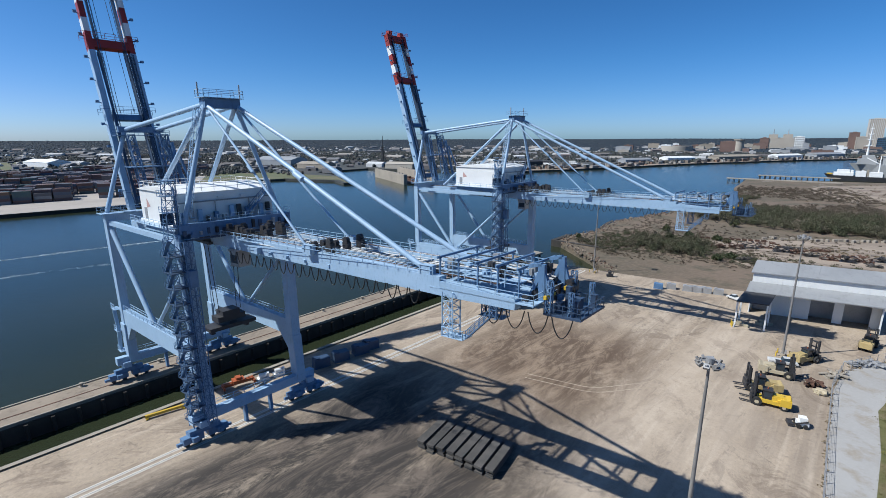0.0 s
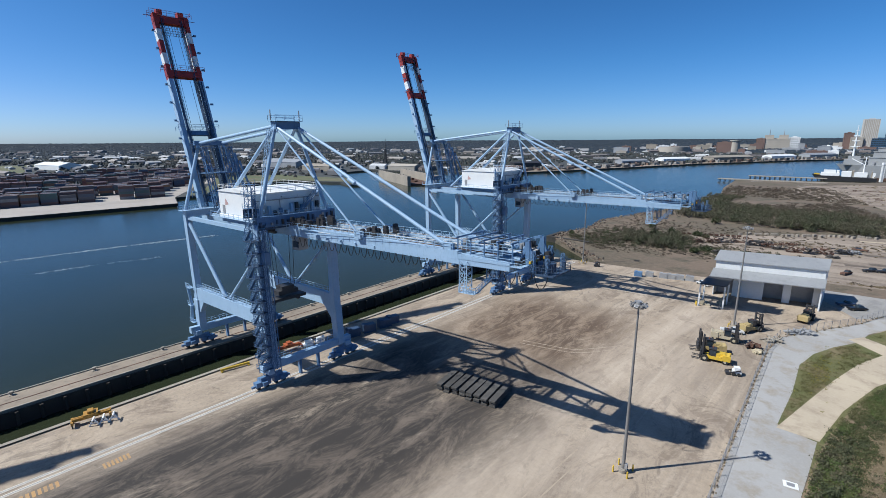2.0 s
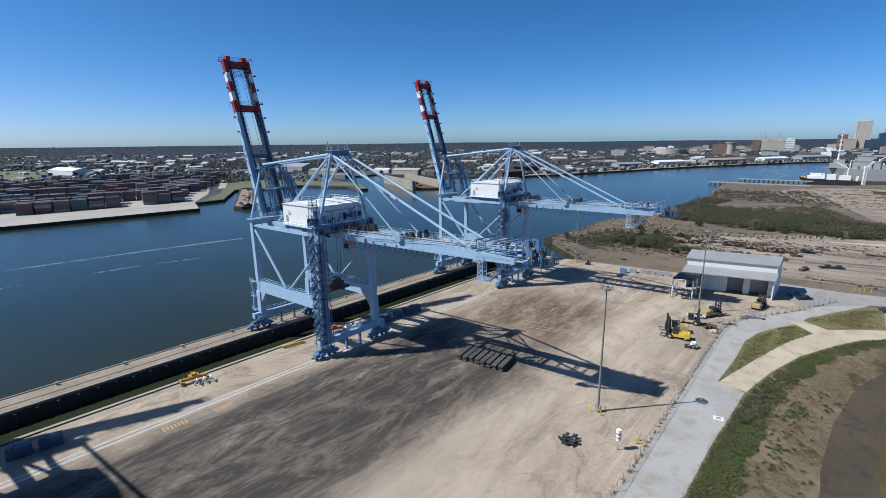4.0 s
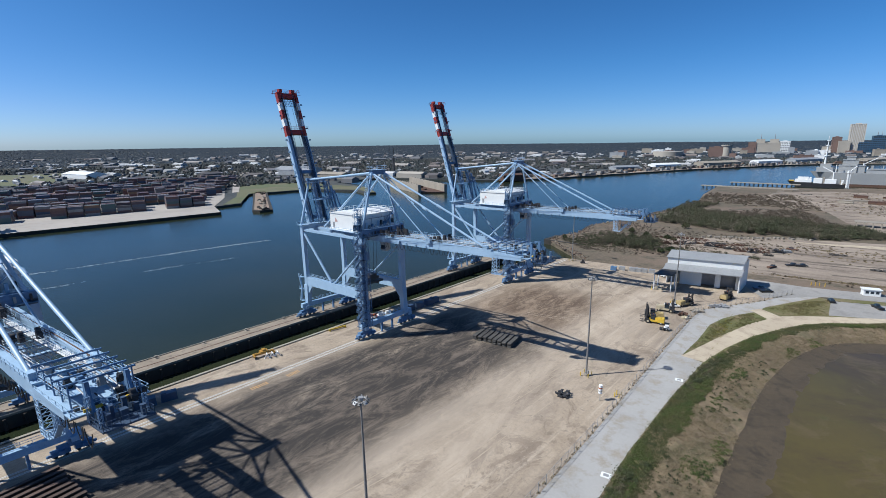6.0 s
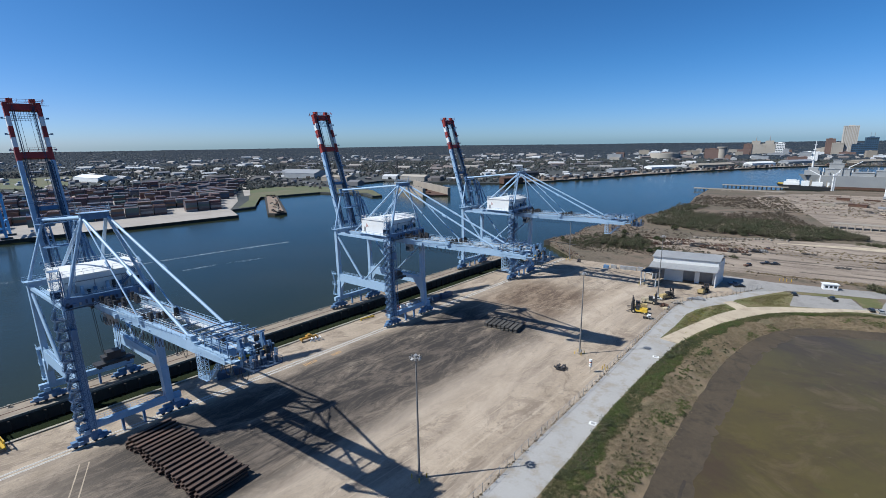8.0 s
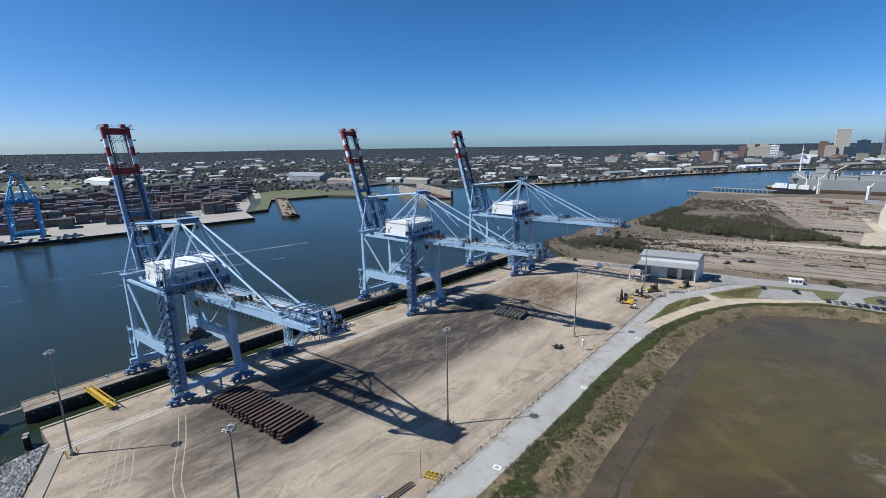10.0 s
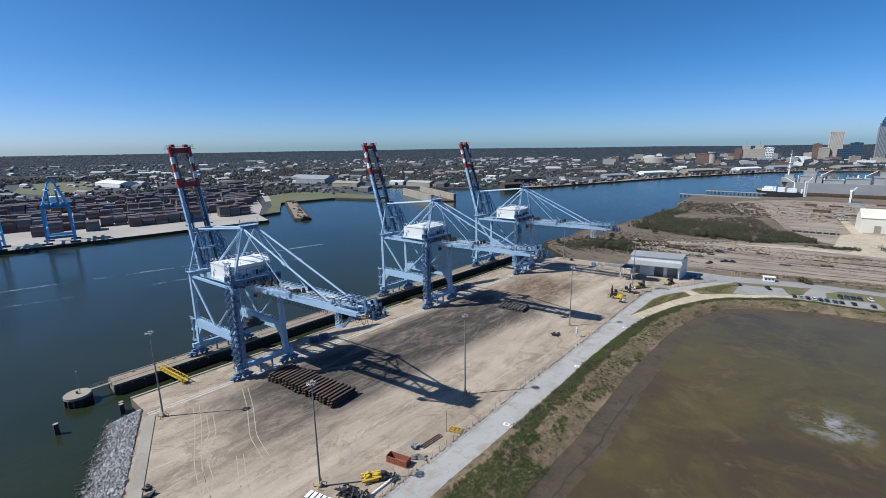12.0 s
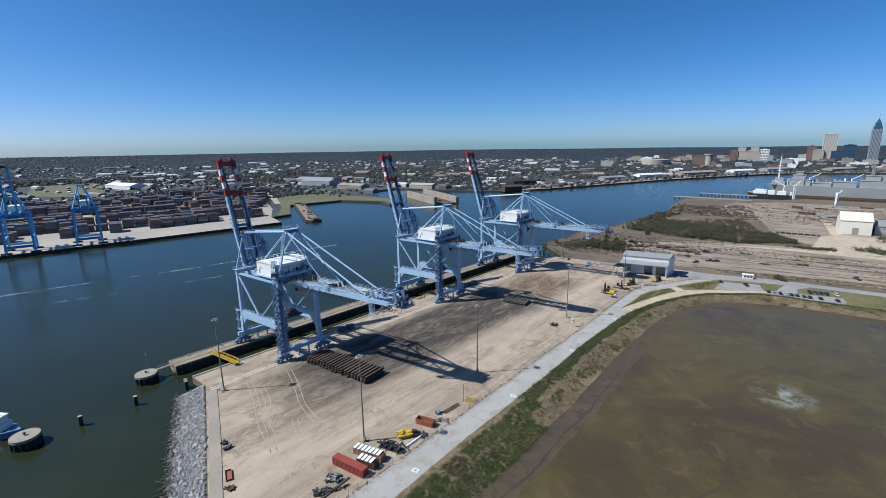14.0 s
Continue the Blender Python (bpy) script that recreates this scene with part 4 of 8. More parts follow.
sheet("grass_verge_2", [(101, 131), (107, 125), (114, 131), (121, 137), (120.5, 160), (116.8, 161), (108.4, 146)], 0.10, GRASS, "rough green verge by the fork", "grass", "structure")
sheet("grass_verge_3", [(163, 160.5), (184, 166.5), (187, 155.6), (202, 158), (260, 165), (260, 190), (202, 184.5), (169, 178.5), (161.5, 171)], 0.10, GRASS, "worn grass beside the car park", "grass", "structure")
sheet("grass_verge_4", [(119.5, 159), (142, 167.2), (143.4, 165), (146, 155.5), (152, 159.5), (152.8, 168), (150, 174), (137, 170.5), (119, 163)], 0.10, GRASS, "narrow grass strip beside the access road", "grass", "structure")
sheet("parking", [(121.2, 137), (143, 148.5), (161, 148), (182, 149.5), (187, 157), (184.5, 167), (162.5, 161), (162, 171), (168, 180), (155, 180), (152.9, 168), (152, 158), (146, 154), (141.5, 167), (119.5, 158.5)], 0.075, ASPH, "grey asphalt car park", "car park")
sheet("yard", [(92, 186), (160, 200), (420, 246), (420, 420), (170, 330), (100, 305), (42, 268), (20, 250), (40, 212), (64, 184)], 0.05, YARD, "wide sandy storage yard with tyre tracks", "yard")
sheet("yard_5", [(150, 345), (200, 330), (420, 322), (420, 431), (100, 471), (118, 400)], 0.045, YARD, "bare sandy ground round the yard halls", "yard")
sheet("yard_6", [(158, 330), (186, 316), (240, 330), (240, 408), (172, 416), (160, 392)], 0.052, PATHC, "bright trodden sand before the cream hall", "yard")
sheet("yard_2", [(100, 470), (420, 430), (420, 700), (90, 690), (40, 640), (30, 540)], 0.05, YARD, "bare shipyard ground", "yard")


def smooth_line(pts, n):
    """Points spread evenly along a line."""
    ps = [Vector((x, y, 0)) for x, y in pts]
    d = [0.0]
    for a, b in zip(ps, ps[1:]):
        d.append(d[-1] + (b - a).length)
    out = []
    for i in range(n):
        s = d[-1] * i / (n - 1)
        k = max(j for j in range(len(ps) - 1) if d[j] <= s + 1e-6)
        out.append(ps[k].lerp(ps[k + 1], (s - d[k]) / (d[k + 1] - d[k])))
    for _ in range(6):
        out = [out[0]] + [(a + b * 2 + c) / 4 for a, b, c in zip(out, out[1:], out[2:])] + [out[-1]]
    return out


# pairs of points on the road side and on the water side of the dike
RIM = (((100.5, -420), (126, -420)), ((99.9, -172), (125.4, -172)), ((99.4, -123), (125, -123)), ((97.5, -90), (124.5, -88)), ((97, -67), (124, -62)), ((95.6, -22), (122, -25)), ((94.2, 3), (119.6, 5)), ((94, 33), (119.3, 33)), ((94.9, 52), (119.6, 54)), ((95.8, 62), (120, 60)),
       ((98.4, 77), (121.5, 73)), ((103.2, 94), (125, 90)), ((109.5, 108), (130, 100.5)), ((115.2, 119), (137, 106)), ((123, 127), (146, 110.5)), ((132, 134.5), (156, 114.5)), ((142, 143.5), (165, 117.5)), ((154, 147), (172, 119.5)), ((170, 148), (180, 121)), ((190, 150.5), (194, 122)), ((212, 157), (213, 124)), ((440, 200), (440, 160)))
outer, inner = [], []
for (a, b), (c, d) in zip(RIM, RIM[1:]):
    a, b, c, d = [Vector((*q, 0)) for q in (a, b, c, d)]
    n_ = max(2, int((c - a).length / (1.1 if -175 < a.y and a.x < 210 else 8)))
    outer += [a.lerp(c, i / n_) for i in range(n_)]
    inner += [b.lerp(d, i / n_) for i in range(n_)]
for _ in range(30):
    for row in (outer, inner):
        row[1:-1] = [(a + b * 2 + c) / 4 for a, b, c in zip(row, row[1:], row[2:])]
NEAR = [i for i, p in enumerate(outer) if p.y > -170 and p.x < 230]
LEVELS = ((0.0, 0.03), (0.06, 0.35), (0.14, 0.9), (0.22, 1.45), (0.30, 1.75), (0.36, 1.7), (0.44, 1.4), (0.52, 1.0), (0.60, 0.65), (0.66, 0.38), (0.70, 0.30), (0.78, 0.27), (0.86, 0.23), (0.93, 0.20), (1.0, 0.17), (1.08, 0.0))


def dike_at(a, b, f):
    """A point of the dike's surface: f runs from the road side (0) to the water (1)."""
    p = a.lerp(b, f)
    k = next(i for i in range(len(LEVELS) - 1) if f <= LEVELS[i + 1][0] + 1e-6)
    (f0, z0), (f1, z1) = LEVELS[k], LEVELS[k + 1]
    z = z0 + (z1 - z0) * (f - f0) / (f1 - f0)
    rough_ = 0.45 if 0.05 < f < 0.64 else 0.05
    z += rough_ * (noise.noise((p.x * 0.35, p.y * 0.35, 1)) + 0.8 * noise.noise((p.x * 0.08, p.y * 0.08, 5)) + 0.4 * noise.noise((p.x * 0.9, p.y * 0.9, 6)))
    w_ = 0.7 * noise.noise((p.x * 0.05, p.y * 0.05, 9)) + (0.5 * noise.noise((p.x * 0.2, p.y * 0.2, 3)) if f > 0.5 else 0)
    if f > 0.05:
        p = p + (b - a).normalized() * w_
    return Vector((p.x, p.y, max(z, 0.02)))


def dike_strip(name, f0, f1, n_, mat, label, category):
    vs, row = [], [f0 + (f1 - f0) * i / n_ for i in range(n_ + 1)]
    for a, b in zip(outer, inner):
        vs += [dike_at(a, b, f) for f in row]
    k = n_ + 1
    solid(name, Shape().add(vs, [(i * k + j + 1, (i + 1) * k + j + 1, (i + 1) * k + j, i * k + j) for i in range(len(outer) - 1) for j in range(n_)], True), mat, label, category, "", "structure")


dike_strip("dike_2", 0.0, 0.33, 9, BANK, "weedy road-side slope of a low earth dike", "dike")
dike_strip("dike", 0.33, 0.67, 10, BANK, "brown dry-grass slope of a low earth dike", "dike")
dike_strip("mud_bank", 0.67, 1.08, 9, MUD, "dark wet mud along the foot of the dike", "mud")
pond_pts = [(p.x - 1.5, p.y + 0.5) for p in inner[::5]] + [(440, -420)]
solid("pond", Shape().prism([(x, y) for x, y in reversed(pond_pts)], -0.2, 0.16), POND, "shallow muddy brown settling pond", "pond", "", "structure")
# dark runnels cut in the mud, and a half-sunk crust ridge in the shallows
r = random.Random(17)
for f, lo, hi, wd in ((0.90, -150, -12, 0.45),):
    rows_ = [(a, b) for a, b in zip(outer, inner) if lo < a.y < hi]
    sh = Shape()
    row = []
    for a, b in rows_:
        p = dike_at(a, b, f + 0.03 * noise.noise((a.y * 0.05, f, 2)))
        k = wd * (0.6 + 0.8 * abs(noise.noise((p.x * 0.2, p.y * 0.2, 8))))
        row += [(p.x - k, p.y, p.z + 0.03), (p.x + k, p.y, p.z + 0.01)]
    sh.add(row, [(2 * i, 2 * i + 1, 2 * i + 3, 2 * i + 2) for i in range(len(rows_) - 1)])
    solid("mud_runnel", sh, WETMUD, "dark wet runnel in the mud", "mud", "", "structure")
for line in (((162, -69), (164, -64), (166, -59), (166.5, -56), (167.6, -51.6)), ((168, -48), (168.6, -40), (170, -34)), ((197, 2), (196, -10), (196.5, -21), (195.6, -39), (196, -60))):
    sh = Shape()
    for p in smooth_line(line, 70):
        k, x, y = r.uniform(0.15, 0.42), p.x + r.uniform(-0.5, 0.5), p.y + r.uniform(-0.3, 0.3)
        sh.add([(x - k, y - k, 0.15), (x + k, y - k * 0.7, 0.15), (x + k * 0.8, y + k, 0.15), (x - k, y + k * 0.8, 0.15), (x, y, 0.17 + 0.12 * k)], [(0, 1, 4), (1, 2, 4), (2, 3, 4), (3, 0, 4)])
    solid("mud_ridge", sh, WETMUD, "ragged dark crust of mud in the shallows", "mud", "", "structure")


# ---- plants ----
def leaf_cloud(spots, per, leaf, mat, name, label, kind="stuff", category="bushes"):
    """Crowns of many small leaf cards: spots of (x, y, z, radius, height)."""
    r = np.random.RandomState(len(spots) * 7 + per)
    V, Fc = [], []
    for x, y, z, rad, h in spots:
        lobes = r.normal(0, 0.45, (5, 3)) * (rad, rad, 0.25 * h) + (0, 0, 0.55 * h)
        c = lobes[r.randint(0, 5, per)] + r.normal(0, 0.33, (per, 3)) * (rad, rad, 0.42 * h)
        c[:, 2] = np.clip(c[:, 2], 0.08 * h, h)
        c += (x, y, z)
        a, b = r.normal(0, 1, (per, 3)), r.normal(0, 1, (per, 3))
        a /= np.linalg.norm(a, axis=1)[:, None]
        b -= a * (a * b).sum(1)[:, None]
        b /= np.linalg.norm(b, axis=1)[:, None]
        s = (leaf * r.uniform(0.6, 1.4, per))[:, None]
        V.append(np.stack([c + a * s, c + b * s * 0.7, c - a * s, c - b * s * 0.7], 1).reshape(-1, 3))
    V = np.concatenate(V)
    me = bpy.data.meshes.new(name)
    n_ = len(V)
    me.vertices.add(n_)
    me.vertices.foreach_set("co", V.astype(np.float32).ravel())
    me.loops.add(n_)
    me.loops.foreach_set("vertex_index", np.arange(n_, dtype=np.int32))
    me.polygons.add(n_ // 4)
    me.polygons.foreach_set("loop_start", np.arange(0, n_, 4, dtype=np.int32))
    me.polygons.foreach_set("loop_total", np.full(n_ // 4, 4, dtype=np.int32))
    me.materials.append(mat)
    me.update(calc_edges=True)
    return tagged(new(name, me), label, category, "", kind)


GREEN = soil("bank_weeds", ((0.080, 0.120, 0.026), (0.115, 0.138, 0.034), (0.145, 0.128, 0.052), (0.054, 0.080, 0.022)), (0.04, 0.15, 0.8), 0.1)
TUFT = soil("dry_weeds", ((0.30, 0.235, 0.145), (0.24, 0.185, 0.115), (0.16, 0.14, 0.07), (0.36, 0.29, 0.19)), (0.04, 0.15, 0.8), 0.1)
OLIVE = soil("olive_weeds", ((0.085, 0.098, 0.032), (0.12, 0.115, 0.045), (0.055, 0.068, 0.024), (0.15, 0.13, 0.06)), (0.04, 0.15, 0.8), 0.1)
r = random.Random(3)


def dike_spots(n_, lo, hi, keep, rad, h):
    """Spots for plants between two lines of the dike, where keep(p, f) holds."""
    out = []
    for _ in range(n_):
        k, f = r.choice(NEAR), r.uniform(lo, hi)
        p = dike_at(outer[k], inner[k], f)
        if keep(p, f):
            out.append((p.x, p.y + r.uniform(-0.6, 0.6), p.z - 0.1, r.uniform(*rad), r.uniform(*h)))
    return out


patch = lambda p, s_, k: noise.noise((p.x * s_, p.y * s_ * 0.6, k))
edge_ = lambda f, p: (p.y > -58 + 10 * noise.noise((p.x * 0.1, p.y * 0.1, 2)) or f > 0.13 + 0.05 * noise.noise((p.x * 0.3, p.y * 0.3, 7))) and f < (0.27 if p.y > -58 else 0.40) + 0.10 * noise.noise((p.x * 0.1, p.y * 0.12, 12)) + 0.05 * noise.noise((p.x * 0.5, p.y * 0.5, 3))
lush = dike_spots(15000, 0.03, 0.42, lambda p, f: edge_(f, p) and patch(p, 0.10, 3) > -0.05 + max(0, p.y - 40) / 200, (0.4, 0.9), (0.4, 1.1))
lush += dike_spots(9000, 0.40, 0.68, lambda p, f: patch(p, 0.07, 21) + max(-0.3, min(0.55, (-45 - p.y) / 60)) > 0.20, (0.4, 0.9), (0.3, 0.9))
leaf_cloud(lush, 34, 0.115, GREEN, "bank_weeds", "lush green weeds along the dike", "stuff", "weeds")
olive = dike_spots(14000, 0.02, 0.40, lambda p, f: edge_(f, p) and patch(p, 0.10, 3) < 0.15 + p.y / 300, (0.4, 0.9), (0.3, 0.9))
leaf_cloud(olive, 30, 0.115, OLIVE, "olive_weeds", "olive-green rough grass along the dike and verges", "stuff", "weeds")
verge = []
for quad, n_ in ((((89, 66), (95, 92), (94.5, 113), (89, 95)), 300), (((95.5, 94), (103, 116), (99, 120), (94.5, 114)), 200), (((102, 130), (114, 131.5), (120, 158), (112, 150)), 420), (((108, 126), (121, 137.5), (120, 158), (105, 138)), 260)):
    a, b, c, d = [Vector((x, y, 0)) for x, y in quad]
    for _ in range(n_):
        p = a.lerp(b, r.random()).lerp(d.lerp(c, r.random()), r.random())
        verge.append((p.x, p.y, 0.1, r.uniform(0.3, 1.0), r.uniform(0.10, 0.28)))
leaf_cloud(verge, 26, 0.09, GRASS, "verge_grass", "rough olive tufts on the verge", "stuff", "grass")
YWEED = soil("yellow_weeds", ((0.30, 0.26, 0.03), (0.24, 0.22, 0.03), (0.16, 0.17, 0.03), (0.36, 0.30, 0.04)), (0.2, 0.6, 2.0), 0.1)
leaf_cloud([(r.gauss(93.0, 1.2), r.gauss(97, 7), 0.1, r.uniform(0.2, 0.6), r.uniform(0.12, 0.3)) for _ in range(90)], 16, 0.08, YWEED, "yellow_weeds", "yellow flowering weeds on the verge", "stuff", "weeds")
bushes = dike_spots(900, 0.03, 0.20, lambda p, f: -60 < p.y < 66 and noise.noise((p.x * 0.1, p.y * 0.05, 31)) > 0.02, (0.6, 1.2), (0.9, 1.9))
leaf_cloud(bushes, 70, 0.15, SCRUB, "dike_bushes", "dark low bushes on the road side of the dike", "stuff", "bushes")
clumps = dike_spots(900, 0.32, 0.62, lambda p, f: -110 < p.y < 70 and patch(p, 0.08, 40) > -0.1, (0.25, 0.55), (0.4, 0.9))
leaf_cloud(clumps, 26, 0.12, LEAF, "dark_clumps", "small dark weed clumps on the brown slope", "stuff", "weeds")
dry = dike_spots(13000, 0.24, 0.67, lambda p, f: patch(p, 0.12, 50) > -0.3, (0.3, 0.8), (0.14, 0.55))
dry += dike_spots(5000, 0.01, 0.24, lambda p, f: p.y < -40 or patch(p, 0.2, 9) > 0.1, (0.3, 0.7), (0.1, 0.4))
green = dike_spots(5200, 0.36, 0.66, lambda p, f: p.y > -60 and patch(p, 0.16, 61) > 0.24, (0.3, 0.7), (0.3, 0.8))
leaf_cloud(green, 30, 0.115, GREEN, "slope_weeds", "green weed patches on the brown pond-side slope", "stuff", "weeds")
leaf_cloud(dry, 20, 0.10, TUFT, "dry_weeds", "dry brown weeds on the dike", "stuff", "weeds")


DEADSCRUB = soil("dead_scrub", ((0.135, 0.105, 0.078), (0.105, 0.084, 0.062), (0.080, 0.070, 0.046), (0.17, 0.135, 0.10)), (0.04, 0.15, 0.8), 0.1)


def scatter(poly, n, rad, h, seed):
    """Spots spread at random inside a four-cornered patch."""
    q = random.Random(seed)
    a, b, c, d = [Vector((x, y, 0)) for x, y in poly]
    out = []
    for _ in range(n):
        p = a.lerp(b, q.random()).lerp(d.lerp(c, q.random()), q.random())
        k = q.uniform(0.7, 1.3)
        out.append((p.x, p.y, 0, q.uniform(*rad) * k, q.uniform(*h) * k))
    return out


THICKET = soil("winter_thicket", ((0.078, 0.088, 0.042), (0.108, 0.100, 0.060), (0.140, 0.115, 0.080), (0.052, 0.064, 0.030)), (0.05, 0.2, 1.0), 0.2)
belt = scatter([(-12, 322), (50, 304), (55, 372), (-8, 412)], 420, (1.6, 3.4), (3.2, 6.4), 1) + scatter([(50, 304), (104, 307), (96, 372), (55, 372)], 420, (1.6, 3.4), (3.6, 6.8), 2) + scatter([(104, 307), (150, 339), (130, 359), (96, 372)], 260, (1.4, 3.0), (2.6, 5.4), 8) + scatter([(-14, 372), (-6, 405), (16, 470), (-16, 455)], 90, (1.4, 2.8), (2.5, 5), 12)
leaf_cloud(belt, 230, 0.27, THICKET, "scrub_belt", "dense dark green-brown winter scrub along the shore", "stuff", "scrub")
leaf_cloud(scatter([(-8, 405), (56, 374), (118, 366), (80, 470)], 900, (1.0, 2.4), (0.8, 2.2), 20) + scatter([(-13, 472), (-26, 590), (62, 620), (101, 458)], 800, (1.0, 2.6), (0.6, 1.8), 21), 60, 0.26, DEADSCRUB, "dry_scrub", "low grey-brown dead scrub behind the thicket", "stuff", "scrub")
leaf_cloud(scatter([(139, 314), (176, 319), (176, 325), (138, 321)], 60, (1.0, 2.0), (1.2, 2.6), 22) + scatter([(184, 334), (215, 318), (240, 330), (195, 345)], 90, (1.4, 2.6), (2, 4.5), 23), 120, 0.28, SCRUB, "scrub_hedge", "ragged dark hedge of scrub across the yard", "stuff", "scrub")
leaf_cloud(scatter([(148, 274), (184, 284), (184, 289), (147, 280)], 50, (0.6, 1.6), (0.5, 1.8), 24) + scatter([(86, 188), (145, 196), (205, 210), (205, 218)], 420, (0.4, 1.2), (0.15, 0.5), 25) + scatter([(20, 245), (100, 285), (240, 300), (240, 230)], 500, (0.3, 1.0), (0.1, 0.5), 26) + scatter([(40, 470), (420, 440), (420, 690), (60, 680)], 900, (0.6, 2.0), (0.3, 1.2), 27), 40, 0.22, TUFT, "yard_weeds", "sparse dry weeds over the sandy yard", "stuff", "weeds")
leaf_cloud(scatter([(-8, 208), (34, 204), (30, 236), (-6, 232)], 120, (1.4, 3.0), (2.5, 5.5), 3), 240, 0.26, THICKET, "scrub_thicket", "grey-brown thicket by the inlet", "stuff", "scrub")
leaf_cloud(scatter([(-30, 215), (60, 190), (120, 290), (-30, 300)], 520, (0.4, 1.3), (0.2, 0.8), 4) + scatter([(30, 480), (420, 470), (420, 640), (-10, 600)], 500, (0.8, 2.2), (0.8, 2.2), 5) + scatter([(90, 182), (420, 230), (420, 246), (92, 190)], 160, (0.5, 1.2), (0.4, 1.1), 6),
           34, 0.22, DEADSCRUB, "low_scrub", "sparse low scrub on sandy ground", "stuff", "scrub")


leaf_cloud(scatter([(-32, 203), (-6, 186), (58, 214), (-24, 252)], 240, (0.8, 1.8), (0.8, 2.2), 41) + scatter([(34, 204), (62, 196), (92, 225), (40, 226)], 60, (0.8, 1.8), (0.8, 2.0), 42), 90, 0.2, THICKET, "point_scrub", "brown leafless brush on the point", "stuff", "scrub")
leaf_cloud(scatter([(-36, 205), (0, 180), (90, 200), (-30, 320)], 1500, (0.4, 1.2), (0.12, 0.5), 43), 26, 0.18, DEADSCRUB, "point_weeds", "rust-brown dead weeds on the point", "stuff", "weeds")


def bush(x, y, rad, h, label, mat, seed):
    o = thing("bush", label, "bush", pose(x, y, 0))
    q = random.Random(seed)
    tr = Shape()
    for _ in range(6):
        tr.tube((0, 0, 0), (q.uniform(-rad, rad) * 0.6, q.uniform(-rad, rad) * 0.6, h * 0.7), 0.12, 5, 0.03)
    part("trunk", tr, RUST, o)
    c = leaf_cloud([(0, 0, 0, rad * 0.75, h), (rad * 0.3, 0, 0, rad * 0.6, h * 0.8), (-rad * 0.3, rad * 0.2, 0, rad * 0.5, h * 0.7)], 240, 0.34, mat, "crown", "", "", "")
    for k in ("kind", "category", "label"):
        if k in c:
            del c[k]
    c.parent = o


for i, (x, y, rad, h, m) in enumerate(((8, 232, 2.6, 5.0, LEAF), (14, 243, 2.2, 5.2, LEAF), (-2, 258, 1.8, 4.5, LEAF), (26, 250, 2.4, 3.2, LEAF), (31, 247, 1.8, 2.6, SCRUB), (-31, 208, 1.3, 2.6, LEAF), (149, 190, 2.6, 3.6, SCRUB), (152, 187, 1.9, 2.6, SCRUB), (36, 205, 2.0, 3.0, LEAF), (40, 212, 2.2, 3.2, LEAF), (24, 300, 2.6, 5, LEAF), (206, 390, 6, 9, LEAF))):
    bush(x, y, rad, h, "rounded dark evergreen bush on open ground" if m is LEAF else "bare grey-brown shrub on sand", m, i)


# ---- far bank: woods, fields, sheds ----
def terrain(x, y):
    d = math.hypot(x, y)
    k = max(0.0, (d - 1500) / 3300)
    return max(-0.4, 46 * k ** 1.3 + 5 * k * noise.noise((x * 0.0012, y * 0.0012, 0)) - 0.6)


def on_far_bank(x, y):
    if x > 4000 or y > 4850:
        return False
    if y < 430:
        return x < -650 or (x < -560 and y > 330)
    edge = ((430, -620), (540, -600), (577, -440), (617, -370), (710, -325), (863, -275), (1100, -200), (1340, -90), (1450, -36), (1570, 54), (1690, 294), (1740, 4000))
    for (y0, x0), (y1, x1) in zip(edge, edge[1:]):
        if y0 <= y <= y1:
            return x < x0 + (x1 - x0) * (y - y0) / (y1 - y0) - 25
    return y > 1755


r = random.Random(11)
oct_v = np.array([(1, 0, 0), (0, 1, 0), (-1, 0, 0), (0, -1, 0), (0, 0, 1), (0.55, 0.55, 0.7), (-0.6, 0.5, 0.62), (-0.5, -0.6, 0.7), (0.6, -0.5, 0.66)])
oct_f = [(0, 1, 5), (1, 2, 6), (2, 3, 7), (3, 0, 8), (5, 4, 0), (4, 8, 0), (6, 4, 1), (4, 5, 1), (7, 4, 2), (4, 6, 2), (8, 4, 3), (4, 7, 3)]
V, Fc = [], []
count = 0
near_v, near_f = [], []
while count < 90000:
    a, d = radians(r.uniform(-97, 40)), 560 + 4150 * r.random() ** 1.05
    x, y = math.sin(a) * d, math.cos(a) * d
    if not on_far_bank(x, y) or (-1500 < x < -1000 and -60 < y < 125):
        continue
    dens = noise.noise((x * 0.0028, y * 0.0028, 2)) + 0.45 * noise.noise((x * 0.011, y * 0.011, 4)) + (d - 1100) / 1500 + 0.1
    if dens < r.uniform(-0.35, 0.35):
        continue
    s = r.uniform(2.2, 4.4) * (1 + max(0, d - 700) / 3000)
    vv, ff = (V, Fc) if d > 1900 else (near_v, near_f)
    base = len(vv) * 9
    jit = np.array([[r.uniform(0.6, 1.3) for _ in range(3)] for _ in range(9)])
    vv.append(oct_v * jit * (s, s, s * (r.uniform(0.3, 0.5) if d > 1700 else r.uniform(0.7, 1.5))) + (x, y, terrain(x, y) + 0.5))
    ff += [tuple(base + i for i in f) for f in oct_f]
    count += 1
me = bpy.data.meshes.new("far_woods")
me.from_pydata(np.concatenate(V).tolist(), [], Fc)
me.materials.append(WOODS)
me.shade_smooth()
tagged(new("far_woods", me), "dark woods, coloured haze-blue, reaching to the horizon", "woods", "", "stuff")
mixed_woods = (near_v, near_f)


